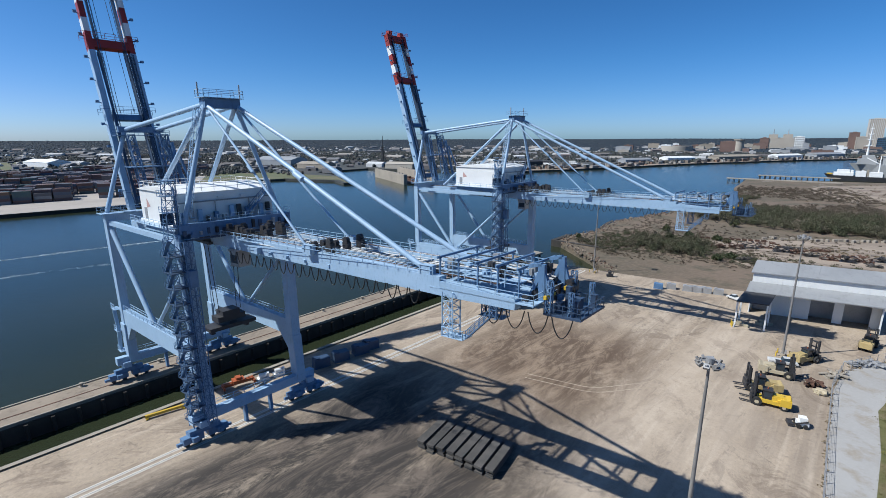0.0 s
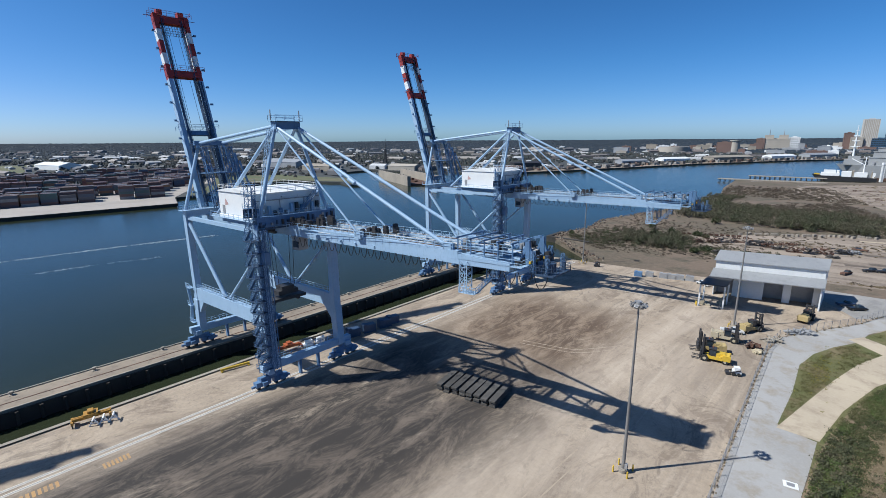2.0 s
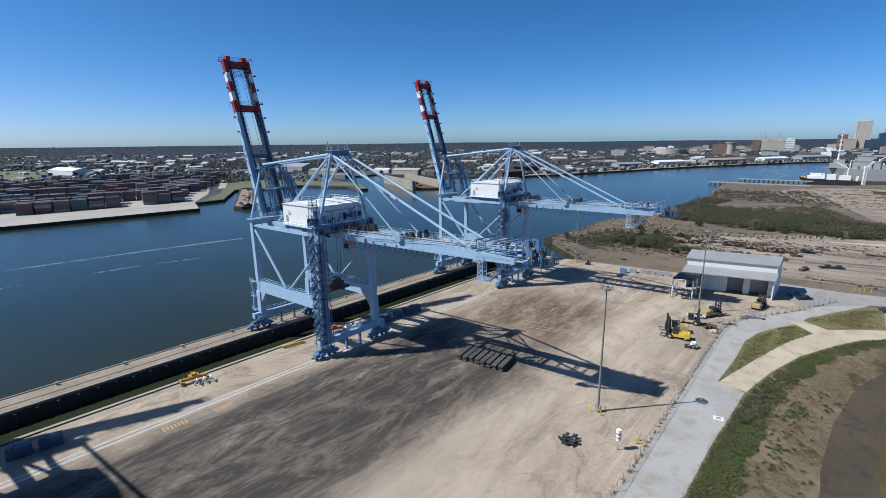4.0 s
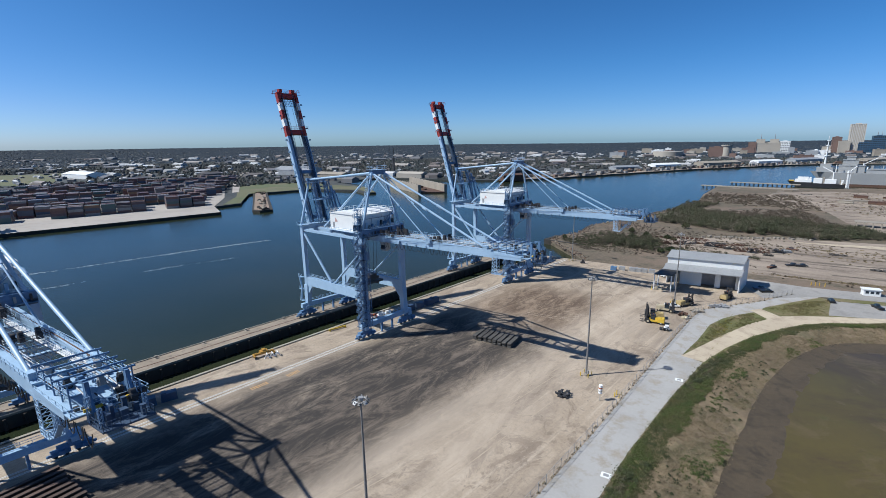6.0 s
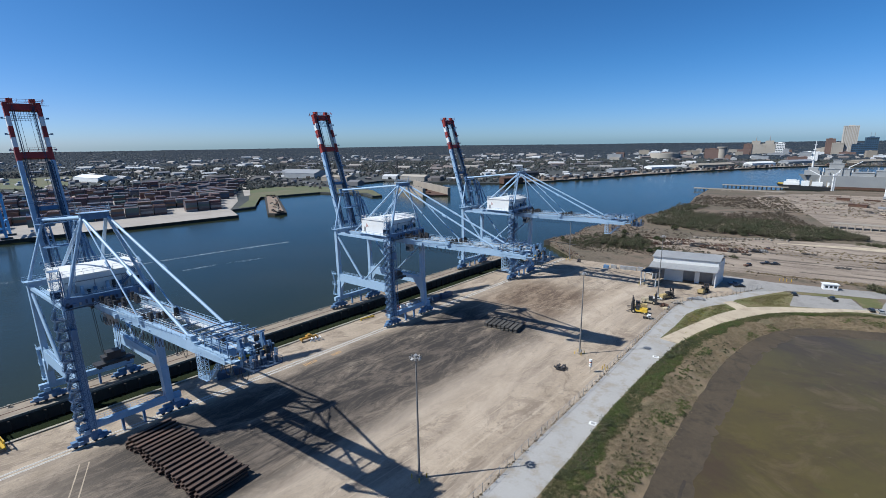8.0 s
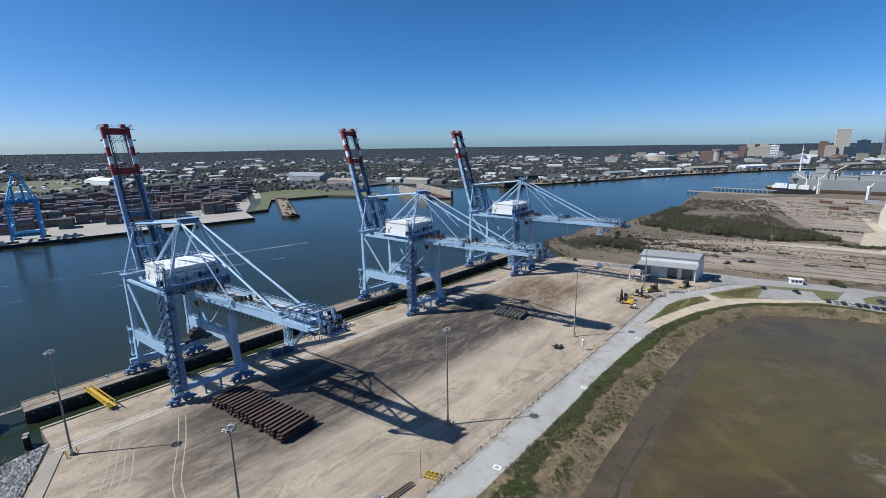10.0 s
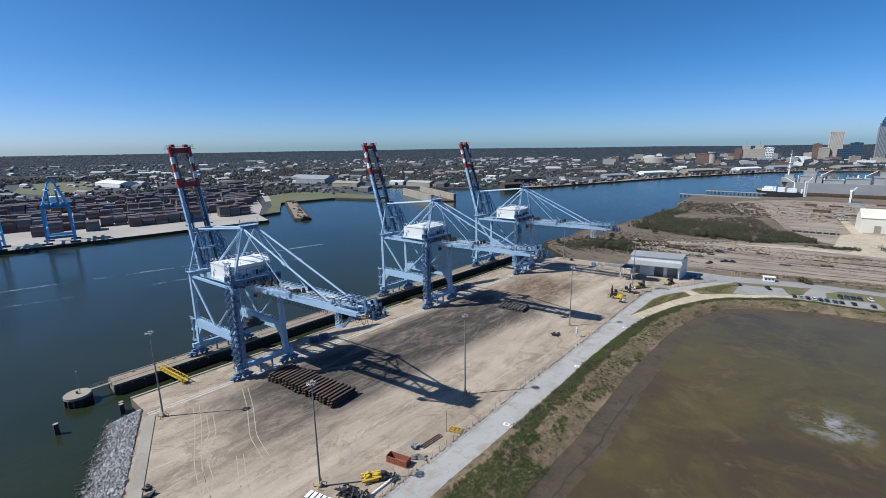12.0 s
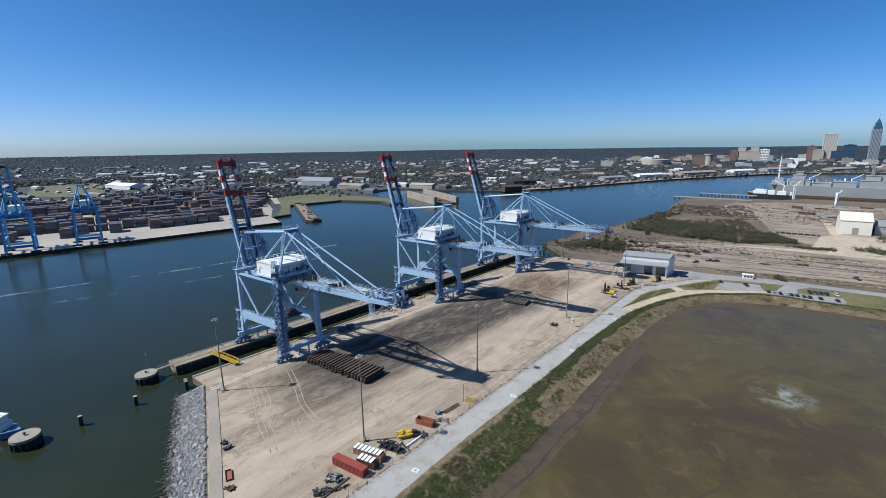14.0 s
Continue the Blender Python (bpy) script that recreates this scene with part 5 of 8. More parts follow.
def island_colours(name, cols, rough=0.6):
    """A palette picked at random for each separate piece of a joined mesh."""
    m = bpy.data.materials.new(name)
    ns, ls, bs = nodes_of(m)
    cols = [tone(c) for c in cols]
    rp = ns.new("ShaderNodeValToRGB")
    rp.color_ramp.interpolation = "CONSTANT"
    for i, c in enumerate(cols):
        e = rp.color_ramp.elements[i] if i < 2 else rp.color_ramp.elements.new(i / len(cols))
        e.position, e.color = i / len(cols), (*c, 1)
    ls.new(ns.new("ShaderNodeNewGeometry").outputs["Random Per Island"], rp.inputs[0])
    c = mix(ns, ls, times(ns, ls, ramp(ns, ls, noise_node(ns, ls, 0.4, 5), 0.45, 0.75), 0.4), rp.outputs[0], (0.10, 0.08, 0.07))
    ls.new(c, bs.inputs["Base Color"])
    bs.inputs["Roughness"].default_value = rough
    return m


me = bpy.data.meshes.new("town_trees")
me.from_pydata(np.concatenate(mixed_woods[0]).tolist(), [], mixed_woods[1])
# crown palette carries a bluish haze tint
me.materials.append(island_colours("hazed_tree_crowns", ((0.038, 0.053, 0.056), (0.047, 0.060, 0.053), (0.058, 0.058, 0.056), (0.042, 0.057, 0.062), (0.033, 0.046, 0.048), (0.064, 0.060, 0.054), (0.044, 0.056, 0.048)), 0.9))
tagged(new("town_trees", me), "dark mixed winter trees between the roofs of a town", "trees", "", "stuff")
ROOFS = island_colours("far_roofs", ((0.26, 0.26, 0.28), (0.55, 0.55, 0.55), (0.13, 0.12, 0.12), (0.24, 0.22, 0.20), (0.46, 0.42, 0.38), (0.12, 0.12, 0.13), (0.72, 0.73, 0.74), (0.28, 0.24, 0.22), (0.20, 0.20, 0.21), (0.55, 0.55, 0.55)))
sh = Shape()
n = 0
while n < 1300:
    a, d = radians(r.uniform(-95, 30)), r.uniform(620, 2600)
    x, y = math.sin(a) * d, math.cos(a) * d
    if not on_far_bank(x, y) or (-900 < x < -600 and 60 < y < 330):
        continue
    big = r.random() < 0.16
    L_, W_, H_ = (r.uniform(24, 55), r.uniform(14, 24), r.uniform(5, 8)) if big else (r.uniform(7, 15), r.uniform(6, 10), r.uniform(3.2, 5.5))
    m = Matrix.Translation((x, y, terrain(x, y) - 0.5)) @ pose(0, 0, 0, 0, 0, r.choice((10, 12, 100, 45)) + r.uniform(-4, 4))
    l, w, h, k = L_ / 2, W_ / 2, H_, 0.18 * W_
    p = [(-l, -w, 0), (l, -w, 0), (l, w, 0), (-l, w, 0), (-l, -w, h), (l, -w, h), (l, w, h), (-l, w, h), (-l, 0, h + k), (l, 0, h + k)]
    sh.add([m @ Vector(q) for q in p], [(0, 1, 5, 4), (2, 3, 7, 6), (1, 2, 6, 9, 5), (3, 0, 4, 8, 7), (4, 5, 9, 8), (6, 7, 8, 9)])
    n += 1
solid("far_buildings", sh, ROOFS, "low roofs of a distant town among trees", "buildings", "", "stuff")
FIELD = soil("green_field", ((0.125, 0.145, 0.065), (0.16, 0.155, 0.08), (0.20, 0.17, 0.105), (0.10, 0.12, 0.05)), (0.006, 0.03, 0.2), 0.1)
sheet("field", [(-505, 178), (-432, 130), (-430, 150), (-528, 206), (-516, 306), (-440, 338), (-398, 320), (-396, 330), (-470, 372), (-640, 350), (-690, 264)], -0.2, FIELD, "flat green field by the basin", "field")
sheet("field_2", [(-1140, -65), (-985, 15), (-1060, 60), (-1340, 110), (-1450, 130), (-1490, -10)], 0.3, FIELD, "distant bright green field", "field")
TERMC = paint("terminal_concrete", (0.50, 0.45, 0.40), (0.41, 0.37, 0.33), (0.28, 0.24, 0.20), 0.9, coarse=0.02, fine=0.12, amount=0.6, relief=0.1)
sheet("far_road", [(-560, 196), (-716, 264), (-1126, 461), (-1852, 806), (-1852, 826), (-1126, 477), (-716, 277), (-560, 206)], 0.1, TERMC, "straight pale road across the far flats", "road")
sheet("pavement_2", [(-403, -420), (-399, -164), (-382, -22), (-370.5, 102.5), (-424, 117), (-505, 162), (-800, 285), (-900, 290), (-900, -420)], -0.2, TERMC, "pale concrete of the container terminal", "pavement")
q2 = solid("quay_wall_2", Shape().beam((-403, -420, -2.5), (-398.5, -164, -2.5), 1.0, 5).beam((-398.5, -164, -2.5), (-381.5, -22, -2.5), 1.0, 5).beam((-381.5, -22, -2.5), (-369.5, 102.5, -2.5), 1.0, 5), WALLC, "dark piled quay wall of the terminal", "quay wall", "", "structure")
sheet("far_shore", [(-364, 617), (-320, 710), (-270, 863), (-195, 1100), (-84, 1340), (-30, 1450), (60, 1570), (300, 1690), (520, 1740), (520, 1765), (290, 1712), (40, 1590), (-56, 1465), (-114, 1355), (-230, 1115), (-305, 880), (-350, 722), (-390, 640)], -0.15, YARD, "pale trodden shore with quays", "shore")

# container terminal
CPAL = ((0.15, 0.060, 0.062), (0.115, 0.075, 0.085), (0.10, 0.115, 0.15), (0.20, 0.11, 0.085), (0.055, 0.095, 0.17), (0.24, 0.14, 0.085), (0.095, 0.155, 0.15), (0.33, 0.32, 0.31), (0.16, 0.085, 0.075), (0.12, 0.14, 0.185), (0.17, 0.155, 0.16), (0.12, 0.075, 0.08))
CPAINT = [paint("container_paint", c, tuple(k * 0.85 for k in c), (0.06, 0.05, 0.045), 0.6, coarse=0.1, fine=0.8) for c in CPAL]
CSTUFF = island_colours("stacked_container_paint", CPAL)


def container_shape(L_=12.19):
    """A box with corner posts and shallow side panels."""
    s = Shape().box(-1.16, -L_ / 2 + 0.12, 0.1, 1.16, L_ / 2 - 0.12, 2.52)
    for x in (-1.1, 1.1):
        for y in (-1, 1):
            s.box(x - 0.12, y * (L_ / 2 - 0.1) - 0.1, 0, x + 0.12, y * (L_ / 2 - 0.1) + 0.1, 2.59)
    return s


cmesh = [container_shape().mesh("shipping_container", m) for m in CPAINT]
qdir = math.degrees(math.atan2(-0.19, 0.98))
r = random.Random(5)
rest = Shape()
made = 0
for row in range(15):
    off = -74 - row * 27
    k = -340.0
    while k < 300:
        k += 12.6 if noise.noise((row * 2.1, k * 0.03, 3)) > -0.22 else 30.0
        if noise.noise((row * 3.3, k * 0.017, 1)) < -0.26 or (row == 0 and (-70 < k < -30 or 22 < k < 50)) or (k > 172 + row * 9):
            continue
        hgt = 3 + int(2.9 * min(1, max(0, 0.5 + noise.noise((row * 1.7, k * 0.03, 8)))))
        for col in range(6 if row % 3 else 7):
            for lev in range(max(1, hgt - (r.random() < 0.22))):
                x, y = off - col * 2.62, k
                wx, wy = -384 + 0.982 * x + 0.19 * y, -90 - 0.19 * x + 0.982 * y
                slant = min(1.3, max(0.0, (wy + 100) / 190))
                wx, wy = wx - 18 * slant, wy + 16 * slant
                m = pose(wx, wy, -0.19 + lev * 2.6, 0, 0, qdir)
                if made < 290 and row < 2:
                    o = tagged(new("shipping_container", r.choice(cmesh)), "weathered steel shipping container in a terminal stack", "container", "stacked containers")
                    o.matrix_basis = m
                    made += 1
                else:
                    rest.box(-1.2, -6.05, 0, 1.2, 6.05, 2.59, m)
solid("container_stacks", rest, CSTUFF, "long stacks of dark red, blue and brown containers", "containers", "", "stuff")


def blue_crane(x, y, up):
    """A terminal crane seen from its water side: portal, A-frame, girder, boom."""
    SKYB = bpy.data.materials.get("bright_blue") or paint("bright_blue", (0.24, 0.62, 1.05), (0.20, 0.55, 0.98), (0.08, 0.16, 0.26), 0.45)
    o = thing("gantry_crane", "bright blue container gantry crane on the far quay", "crane", pose(x, y, -0.3, 0, 0, qdir), "cranes of the terminal")
    for sy in (-1, 1):
        for bx in (0, -22):
            part("leg", Shape().beam((bx, sy * 10.5, 1.5), (bx, sy * 9.5, 38), 1.8, 1.8, (1, 0, 0)), SKYB, o)
            part("bogie", Shape().box(bx - 0.8, sy * 10.5 - 4, 0, bx + 0.8, sy * 10.5 + 4, 1.6), DARK, o)
        part("girder", Shape().beam((-44, sy * 3.5, 37), (2, sy * 3.5, 37), 1.4, 2.2), SKYB, o)
        part("pylon_leg", Shape().beam((0, sy * 9, 38), (-4, sy * 2, 60), 1.0, 1.0), SKYB, o)
        part("pylon_strut", Shape().beam((-22, sy * 9, 38), (-4, sy * 2, 60), 0.8, 0.8), SKYB, o)
        part("backstay", Shape().beam((-4, sy * 2, 60), (-40, sy * 3.5, 38), 0.5, 0.5), SKYB, o)
        part("portal_beam", Shape().beam((0, sy * 10, 14), (-22, sy * 10, 14), 1.4, 2.0), SKYB, o)
        if up:
            part("boom_girder", Shape().beam((2, sy * 3.5, 37), (9, sy * 3.2, 82), 1.4, 1.8, (1, 0, 0)), SKYB, o)
        else:
            part("boom_girder", Shape().beam((2, sy * 3.5, 37), (8, sy * 3.2, 52), 1.4, 1.8, (1, 0, 0)), SKYB, o)
    for z in (6.5, 36):
        part("cross_beam", Shape().beam((0, -11, z), (0, 11, z), 1.5, 2.2).beam((0, -11, z), (0, 11, z), 1.5, 2.2), SKYB, o)
        part("cross_beam", Shape().beam((-22, -11, z), (-22, 11, z), 1.5, 2.2), SKYB, o)
    part("apex_beam", Shape().beam((-4, -3, 60), (-4, 3, 60), 2, 1.6), SKYB, o)
    part("machine_house", Shape().box(-34, -5, 38.3, -20, 5, 43.5), WHITE, o)
    if up:
        for f in (0.35, 0.75, 0.98):
            part("boom_cross_beam", Shape().beam((2 + 7 * f, -4, 37 + 45 * f), (2 + 7 * f, 4, 37 + 45 * f), 1.6, 2.2), SKYB if f < 0.9 else DARK, o)


blue_crane(-397, -95, False)
blue_crane(-399, -148, True)

# sunken barge in the slip, floating dock, piers
brg = solid("barge", Shape().prism([(-359, 131), (-350, 135), (-348, 149), (-540, 239), (-548, 222)], -4, -0.6), WALLC, "old rusty brown barge lying in the slip", "barge")
part("deck", Shape().prism([(-361, 134), (-353, 138), (-351, 147), (-540, 236), (-545, 224)], -0.59, -0.2), BARGEDECK, brg, "pale rust-brown deck")
r = random.Random(15)
for i in range(34):
    f, g = r.random(), r.uniform(-4, 4)
    x, y = -358 - 172 * f + g * 0.45, 142 + 84 * f + g * 0.9
    w_, h_ = r.uniform(0.8, 3.5), r.uniform(0.5, 2.2)
    part("deck_gear", Shape().box(x - w_, y - 0.8, -0.199, x + w_, y + 0.8, -0.2 + h_), r.choice((RUST, WALLC, CONC)), brg)
part("pile_row", Shape().box(-350.6, 137.5, -0.199, -349.4, 146, 1.4), WALLC, brg)
dock = thing("floating_dock", "white rusty floating dry dock with two long walls", "dry dock", pose(-381, 383, -3, 0, 0, 0))
for a, b in (((-89, 42), (36, -13)), ((-94, 92), (59, 17))):
    ww = part("wing_wall", Shape().beam((*a, 6), (*b, 6), 4.5, 13), CONC, dock)
    for i in range(1, 12):
        p = Vector((*a, 12.5)).lerp(Vector((*b, 12.5)), i / 12)
        part("bollard", Shape().tube(p, p + Vector((0, 0, 1.2)), 0.5, 6), DARK, ww)
part("dock_floor", Shape().prism([(-89, 44), (36, -11), (59, 15), (-94, 90)], -1, 2.2), RUST, dock)
part("deck_gear", Shape().box(-60, 50, 2.2, -50, 56, 6).box(-20, 35, 2.2, -10, 40, 5).box(10, 15, 2.2, 18, 20, 4), RUST, dock)
for i, (x, y, w_, l_, top) in enumerate(((-2, 690, 8, 118, 1.0), (6, 772, 8, 90, 1.0))):
    pr = solid("pier", Shape().box(x - l_ / 2, y - w_ / 2, 0, x + l_ / 2, y + w_ / 2, top), CONC, "low concrete finger pier in the river", "pier", "finger piers")
    for k in range(int(l_ / 6)):
        for s in (-1, 1):
            part("pile", Shape().tube((x - l_ / 2 + 2 + k * 6, y + s * (w_ / 2 - 0.6), -4), (x - l_ / 2 + 2 + k * 6, y + s * (w_ / 2 - 0.6), 0), 0.5, 6), WALLC, pr)
pf = solid("platform", Shape().box(-36, 158, -0.6, -28, 166, 0.2), CONC, "small square concrete platform on piles", "platform")
for x in (-35, -29):
    for y in (159, 165):
        part("pile", Shape().tube((x, y, -5), (x, y, -0.6), 0.5, 8), WALLC, pf)
solid("bulkhead", Shape().box(-39, 193, -5, -36.5, 211, 0.5).box(-38.5, 192.5, -5, -10, 194.5, 0.4), WALLC, "dark timber bulkhead of the point", "bulkhead", "", "structure")


# ---- city ----
def tower(name, x, y, w, d, h, wall, glass, label, floors=3.6, piers=6, parent=None, top=True, bands=True):
    o = solid(name, Shape().box(-w / 2, -d / 2, -2, w / 2, d / 2, h), glass, label, "building", "", "", pose(x, y, terrain(x, y), 0, 0, 8))
    for i in range(piers + 1):
        k = -0.5 + i / piers
        part("pier", Shape().box(k * w - 0.9, -d / 2 - 0.5, -2, k * w + 0.9, -d / 2 + 0.2, h), wall, o)
        part("pier", Shape().box(-w / 2 - 0.5, k * d - 0.9, -2, -w / 2 + 0.2, k * d + 0.9, h), wall, o)
    for i in range(max(1, int(h / floors / 2)) if bands else 0):
        z = 3 + i * floors * 2
        part("spandrel", Shape().box(-w / 2 - 0.35, -d / 2 - 0.35, z, w / 2 + 0.35, d / 2 + 0.35, z + floors), wall, o)
    if top:
        part("roof", Shape().box(-w / 2 - 0.6, -d / 2 - 0.6, h, w / 2 + 0.6, d / 2 + 0.6, h + 2.5).box(-w / 5, -d / 5, h + 2.5, w / 5, d / 5, h + 5), wall, o)
    return o


BEIGE = paint("beige_stone", (0.52, 0.47, 0.40), (0.46, 0.42, 0.36), (0.3, 0.27, 0.24), 0.8, coarse=0.02)
PALESTONE = paint("pale_stone", (0.66, 0.63, 0.58), (0.60, 0.57, 0.53), (0.4, 0.37, 0.34), 0.8, coarse=0.02)
BRICKW = paint("red_brick", (0.25, 0.165, 0.14), (0.21, 0.14, 0.12), (0.12, 0.08, 0.06), 0.9, coarse=0.02)
GREYGLASS = paint("grey_glass", (0.17, 0.22, 0.29), (0.20, 0.25, 0.32), (0.12, 0.15, 0.2), 0.25, coarse=0.02, relief=0)
BGLASS = paint("blue_glass", (0.05, 0.10, 0.18), (0.06, 0.12, 0.20), (0.05, 0.07, 0.1), 0.15, coarse=0.02, relief=0)
tower("office_tower", 63, 2400, 44, 40, 110, PALESTONE, BEIGE, "tall pale beige office tower", 3.6, 9, None, True, False)
tower("office_tower", 92, 2400, 42, 36, 39, BGLASS, GLASS, "low dark blue glass office block")
t_ = tower("office_tower", 130, 2400, 37, 34, 64, BGLASS, GLASS, "dark blue glass tower with two masts")
part("roof_mast", Shape().tube((-5, 0, 69), (-5, 0, 86), 1.0, 6, 0.3).tube((7, 0, 69), (7, 0, 84), 1.0, 6, 0.3), STEEL, t_)
t_ = tower("skyscraper", 205, 2500, 30, 30, 128, STEEL, GREYGLASS, "tall grey glass skyscraper with a stepped crown and spire", 3.6, 7, None, False, False)
part("crown", Shape().box(-13, -13, 128, 13, 13, 141).box(-10, -10, 141, 10, 10, 151).add([(-9, -9, 151), (9, -9, 151), (9, 9, 151), (-9, 9, 151), (0, 0, 172)], [(0, 1, 4), (1, 2, 4), (2, 3, 4), (3, 0, 4)]), BGLASS, t_)
part("spire", Shape().tube((0, 0, 168), (0, 0, 190), 1.2, 6, 0.3), STEEL, t_)
tower("office_block", 5, 2400, 28, 28, 61, BRICKW, BRICKW, "brown brick downtown office block")
tower("office_block", 30, 2380, 34, 30, 44, BEIGE, BEIGE, "pale stone downtown office block")
t_ = tower("courthouse", -229, 2400, 96, 50, 40, BEIGE, BEIGE, "pale courthouse with twin roof towers", 4, 8)
part("roof_tower", Shape().box(-40, -20, 40, -8, 20, 58), BEIGE, t_)
part("roof_tower", Shape().box(10, -20, 40, 42, 20, 58), BEIGE, t_)
part("spire", Shape().tube((-24, 0, 58), (-24, 0, 80), 2.0, 6, 0.5).tube((26, 0, 58), (26, 0, 80), 2.0, 6, 0.5), STEEL, t_)
tower("office_block", -165, 2400, 35, 30, 46, WHITE, GLASS, "white and glass office block")
tower("office_block", -313, 1900, 47, 30, 35, BRICKW, BRICKW, "long red brick riverside block")
tower("office_block", -280, 2380, 30, 30, 42, BRICKW, BRICKW, "red brick block by the courthouse")
solid("water_tank", Shape().tube((-280, 1900, -1), (-280, 1900, 44), 15, 20).tube((-280, 1900, 44), (-280, 1900, 47), 18, 20), BEIGE, "round pale storage tower", "tank")
dome = thing("arena", "round arena with a shallow tan dome", "arena", pose(-483, 1900, 13))
part("wall", Shape().tube((0, 0, -14), (0, 0, 10), 55, 28), BEIGE, dome)
dv = Shape()
rings = [(56 * math.cos(a), 10 + 19 * math.sin(a)) for a in [math.pi / 2 * i / 7 for i in range(7)]]
dv.add([(R * math.cos(2 * math.pi * k / 28), R * math.sin(2 * math.pi * k / 28), z) for R, z in rings] + [(0, 0, 29)],
       [(i * 28 + k, i * 28 + (k + 1) % 28, (i + 1) * 28 + (k + 1) % 28, (i + 1) * 28 + k) for i in range(6) for k in range(28)] + [(6 * 28 + k, 6 * 28 + (k + 1) % 28, 7 * 28) for k in range(28)], True)
part("roof", dv, CREAM, dome, "tan domed roof")
r = random.Random(21)
for i in range(46):
    x, y = r.uniform(-700, 420), r.uniform(1650, 2600)
    if not on_far_bank(x, y):
        continue
    w_, h_ = r.uniform(18, 60), r.uniform(7, 24)
    solid("town_building", Shape().box(-w_ / 2, -12, -2, w_ / 2, 12, h_).box(-w_ / 2 - 0.4, -12.4, h_, w_ / 2 + 0.4, 12.4, h_ + 0.8).box(-w_ / 5, -4, h_ + 0.8, 0, 4, h_ + 3), r.choice((BEIGE, BRICKW, WHITE, ROOF, CONC)), "distant low town building", "building", "town buildings", "", pose(x, y, terrain(x, y), 0, 0, r.uniform(0, 15)))
for x, y, l_, w_, h_, m in ((-175, 1300, 130, 30, 9, CONC), (-90, 1450, 90, 26, 9, WHITE), (-20, 1580, 110, 30, 10, ROOF), (130, 1680, 120, 30, 9, CONC), (280, 1760, 130, 30, 10, WHITE), (430, 1790, 110, 30, 11, ROOF), (-300, 1000, 70, 24, 8, ROOF), (-420, 760, 60, 20, 9, DARK), (-360, 620, 40, 20, 9, RUST), (-845, 474, 95, 40, 11, ROOF), (-930, 520, 120, 40, 9, ROOF), (-690, 460, 70, 30, 8, CONC), (-560, 560, 60, 26, 8, BEIGE), (-260, 1150, 80, 26, 8, WHITE), (-1180, 130, 110, 40, 9, WHITE)):
    s = Shape().box(-l_ / 2, -w_ / 2, -1.5, l_ / 2, w_ / 2, h_)
    k = 0.14 * w_
    s.add([(-l_ / 2 - 0.5, -w_ / 2 - 0.5, h_), (l_ / 2 + 0.5, -w_ / 2 - 0.5, h_), (l_ / 2 + 0.5, w_ / 2 + 0.5, h_), (-l_ / 2 - 0.5, w_ / 2 + 0.5, h_), (-l_ / 2 - 0.5, 0, h_ + k), (l_ / 2 + 0.5, 0, h_ + k)], [(0, 1, 5, 4), (2, 3, 4, 5), (1, 2, 5), (3, 0, 4), (3, 2, 1, 0)])
    solid("warehouse", s, m, "long low riverside warehouse", "warehouse", "riverside warehouses", "", pose(x, y, 0, 0, 0, 62 if y > 580 and x > -450 else 14))
dk = solid("derrick", Shape().lattice((-620, 564, -0.4), (-620, 564, 38), 3, 12, 0.3).beam((-620, 564, 38), (-614, 560, 58), 0.8, 0.8).box(-626, 558, -0.4, -614, 570, 6), DARK, "dark lattice derrick on the far shore", "derrick")

# ---- shipyard ----
GREYN = paint("navy_grey", (0.42, 0.43, 0.43), (0.36, 0.37, 0.38), (0.2, 0.17, 0.15), 0.55, coarse=0.03)
ship = thing("naval_ship", "long grey naval ship with a tall superstructure at the yard", "ship", pose(176, 842, -3, 0, 0, 1))
part("hull", Shape().add([(-104, 0, 0), (-122, 0, 21), (-90, -13, 0), (-92, -15, 20), (130, -13, 0), (130, -15.5, 20), (-90, 13, 0), (-92, 15, 20), (130, 13, 0), (130, 15.5, 20)],
                         [(0, 2, 3, 1), (2, 4, 5, 3), (0, 1, 7, 6), (6, 7, 9, 8), (4, 8, 9, 5), (1, 3, 7), (3, 5, 9, 7), (0, 6, 2), (2, 6, 8, 4)]), GREYN, ship)
for a in ((-88, -10, 20, -58, 10, 30), (-84, -8, 30, -66, 8, 38), (-80, -6, 38, -70, 6, 43), (-56, -12, 20, -30, 12, 25), (-28, -13, 20, 2, 13, 28), (6, -12, 20, 40, 12, 31), (12, -8, 31, 30, 8, 39), (44, -13, 20, 76, 13, 26), (80, -11, 20, 116, 11, 29)):
    part("superstructure", Shape().box(*a), GREYN, ship)
    part("bulwark", Shape().box(a[0] - 0.6, a[1] - 0.6, a[5], a[3] + 0.6, a[4] + 0.6, a[5] + 0.8), GREYN, ship)
part("mast", Shape().tube((-105, 0, 20), (-105, 0, 60), 1.5, 10, 0.9).tube((-105, 0, 60), (-105, 0, 74), 0.7, 8, 0.25), WHITE, ship, "tall white mast tower")
for z, w_ in ((44, 7.5), (52, 6.0), (59, 5.0), (66, 3.0)):
    part("mast_platform", Shape().tube((-105, 0, z), (-105, 0, z + 0.8), w_ * 0.38, 10).beam((-105 - w_ * 0.7, 0, z + 1.2), (-105 + w_ * 0.7, 0, z + 1.2), 0.4, 0.5), WHITE, ship)
part("superstructure", Shape().box(-114, -9, 20, -94, 9, 27).box(-110, -7, 27, -97, 7, 32), GREYN, ship, "grey forward superstructure")
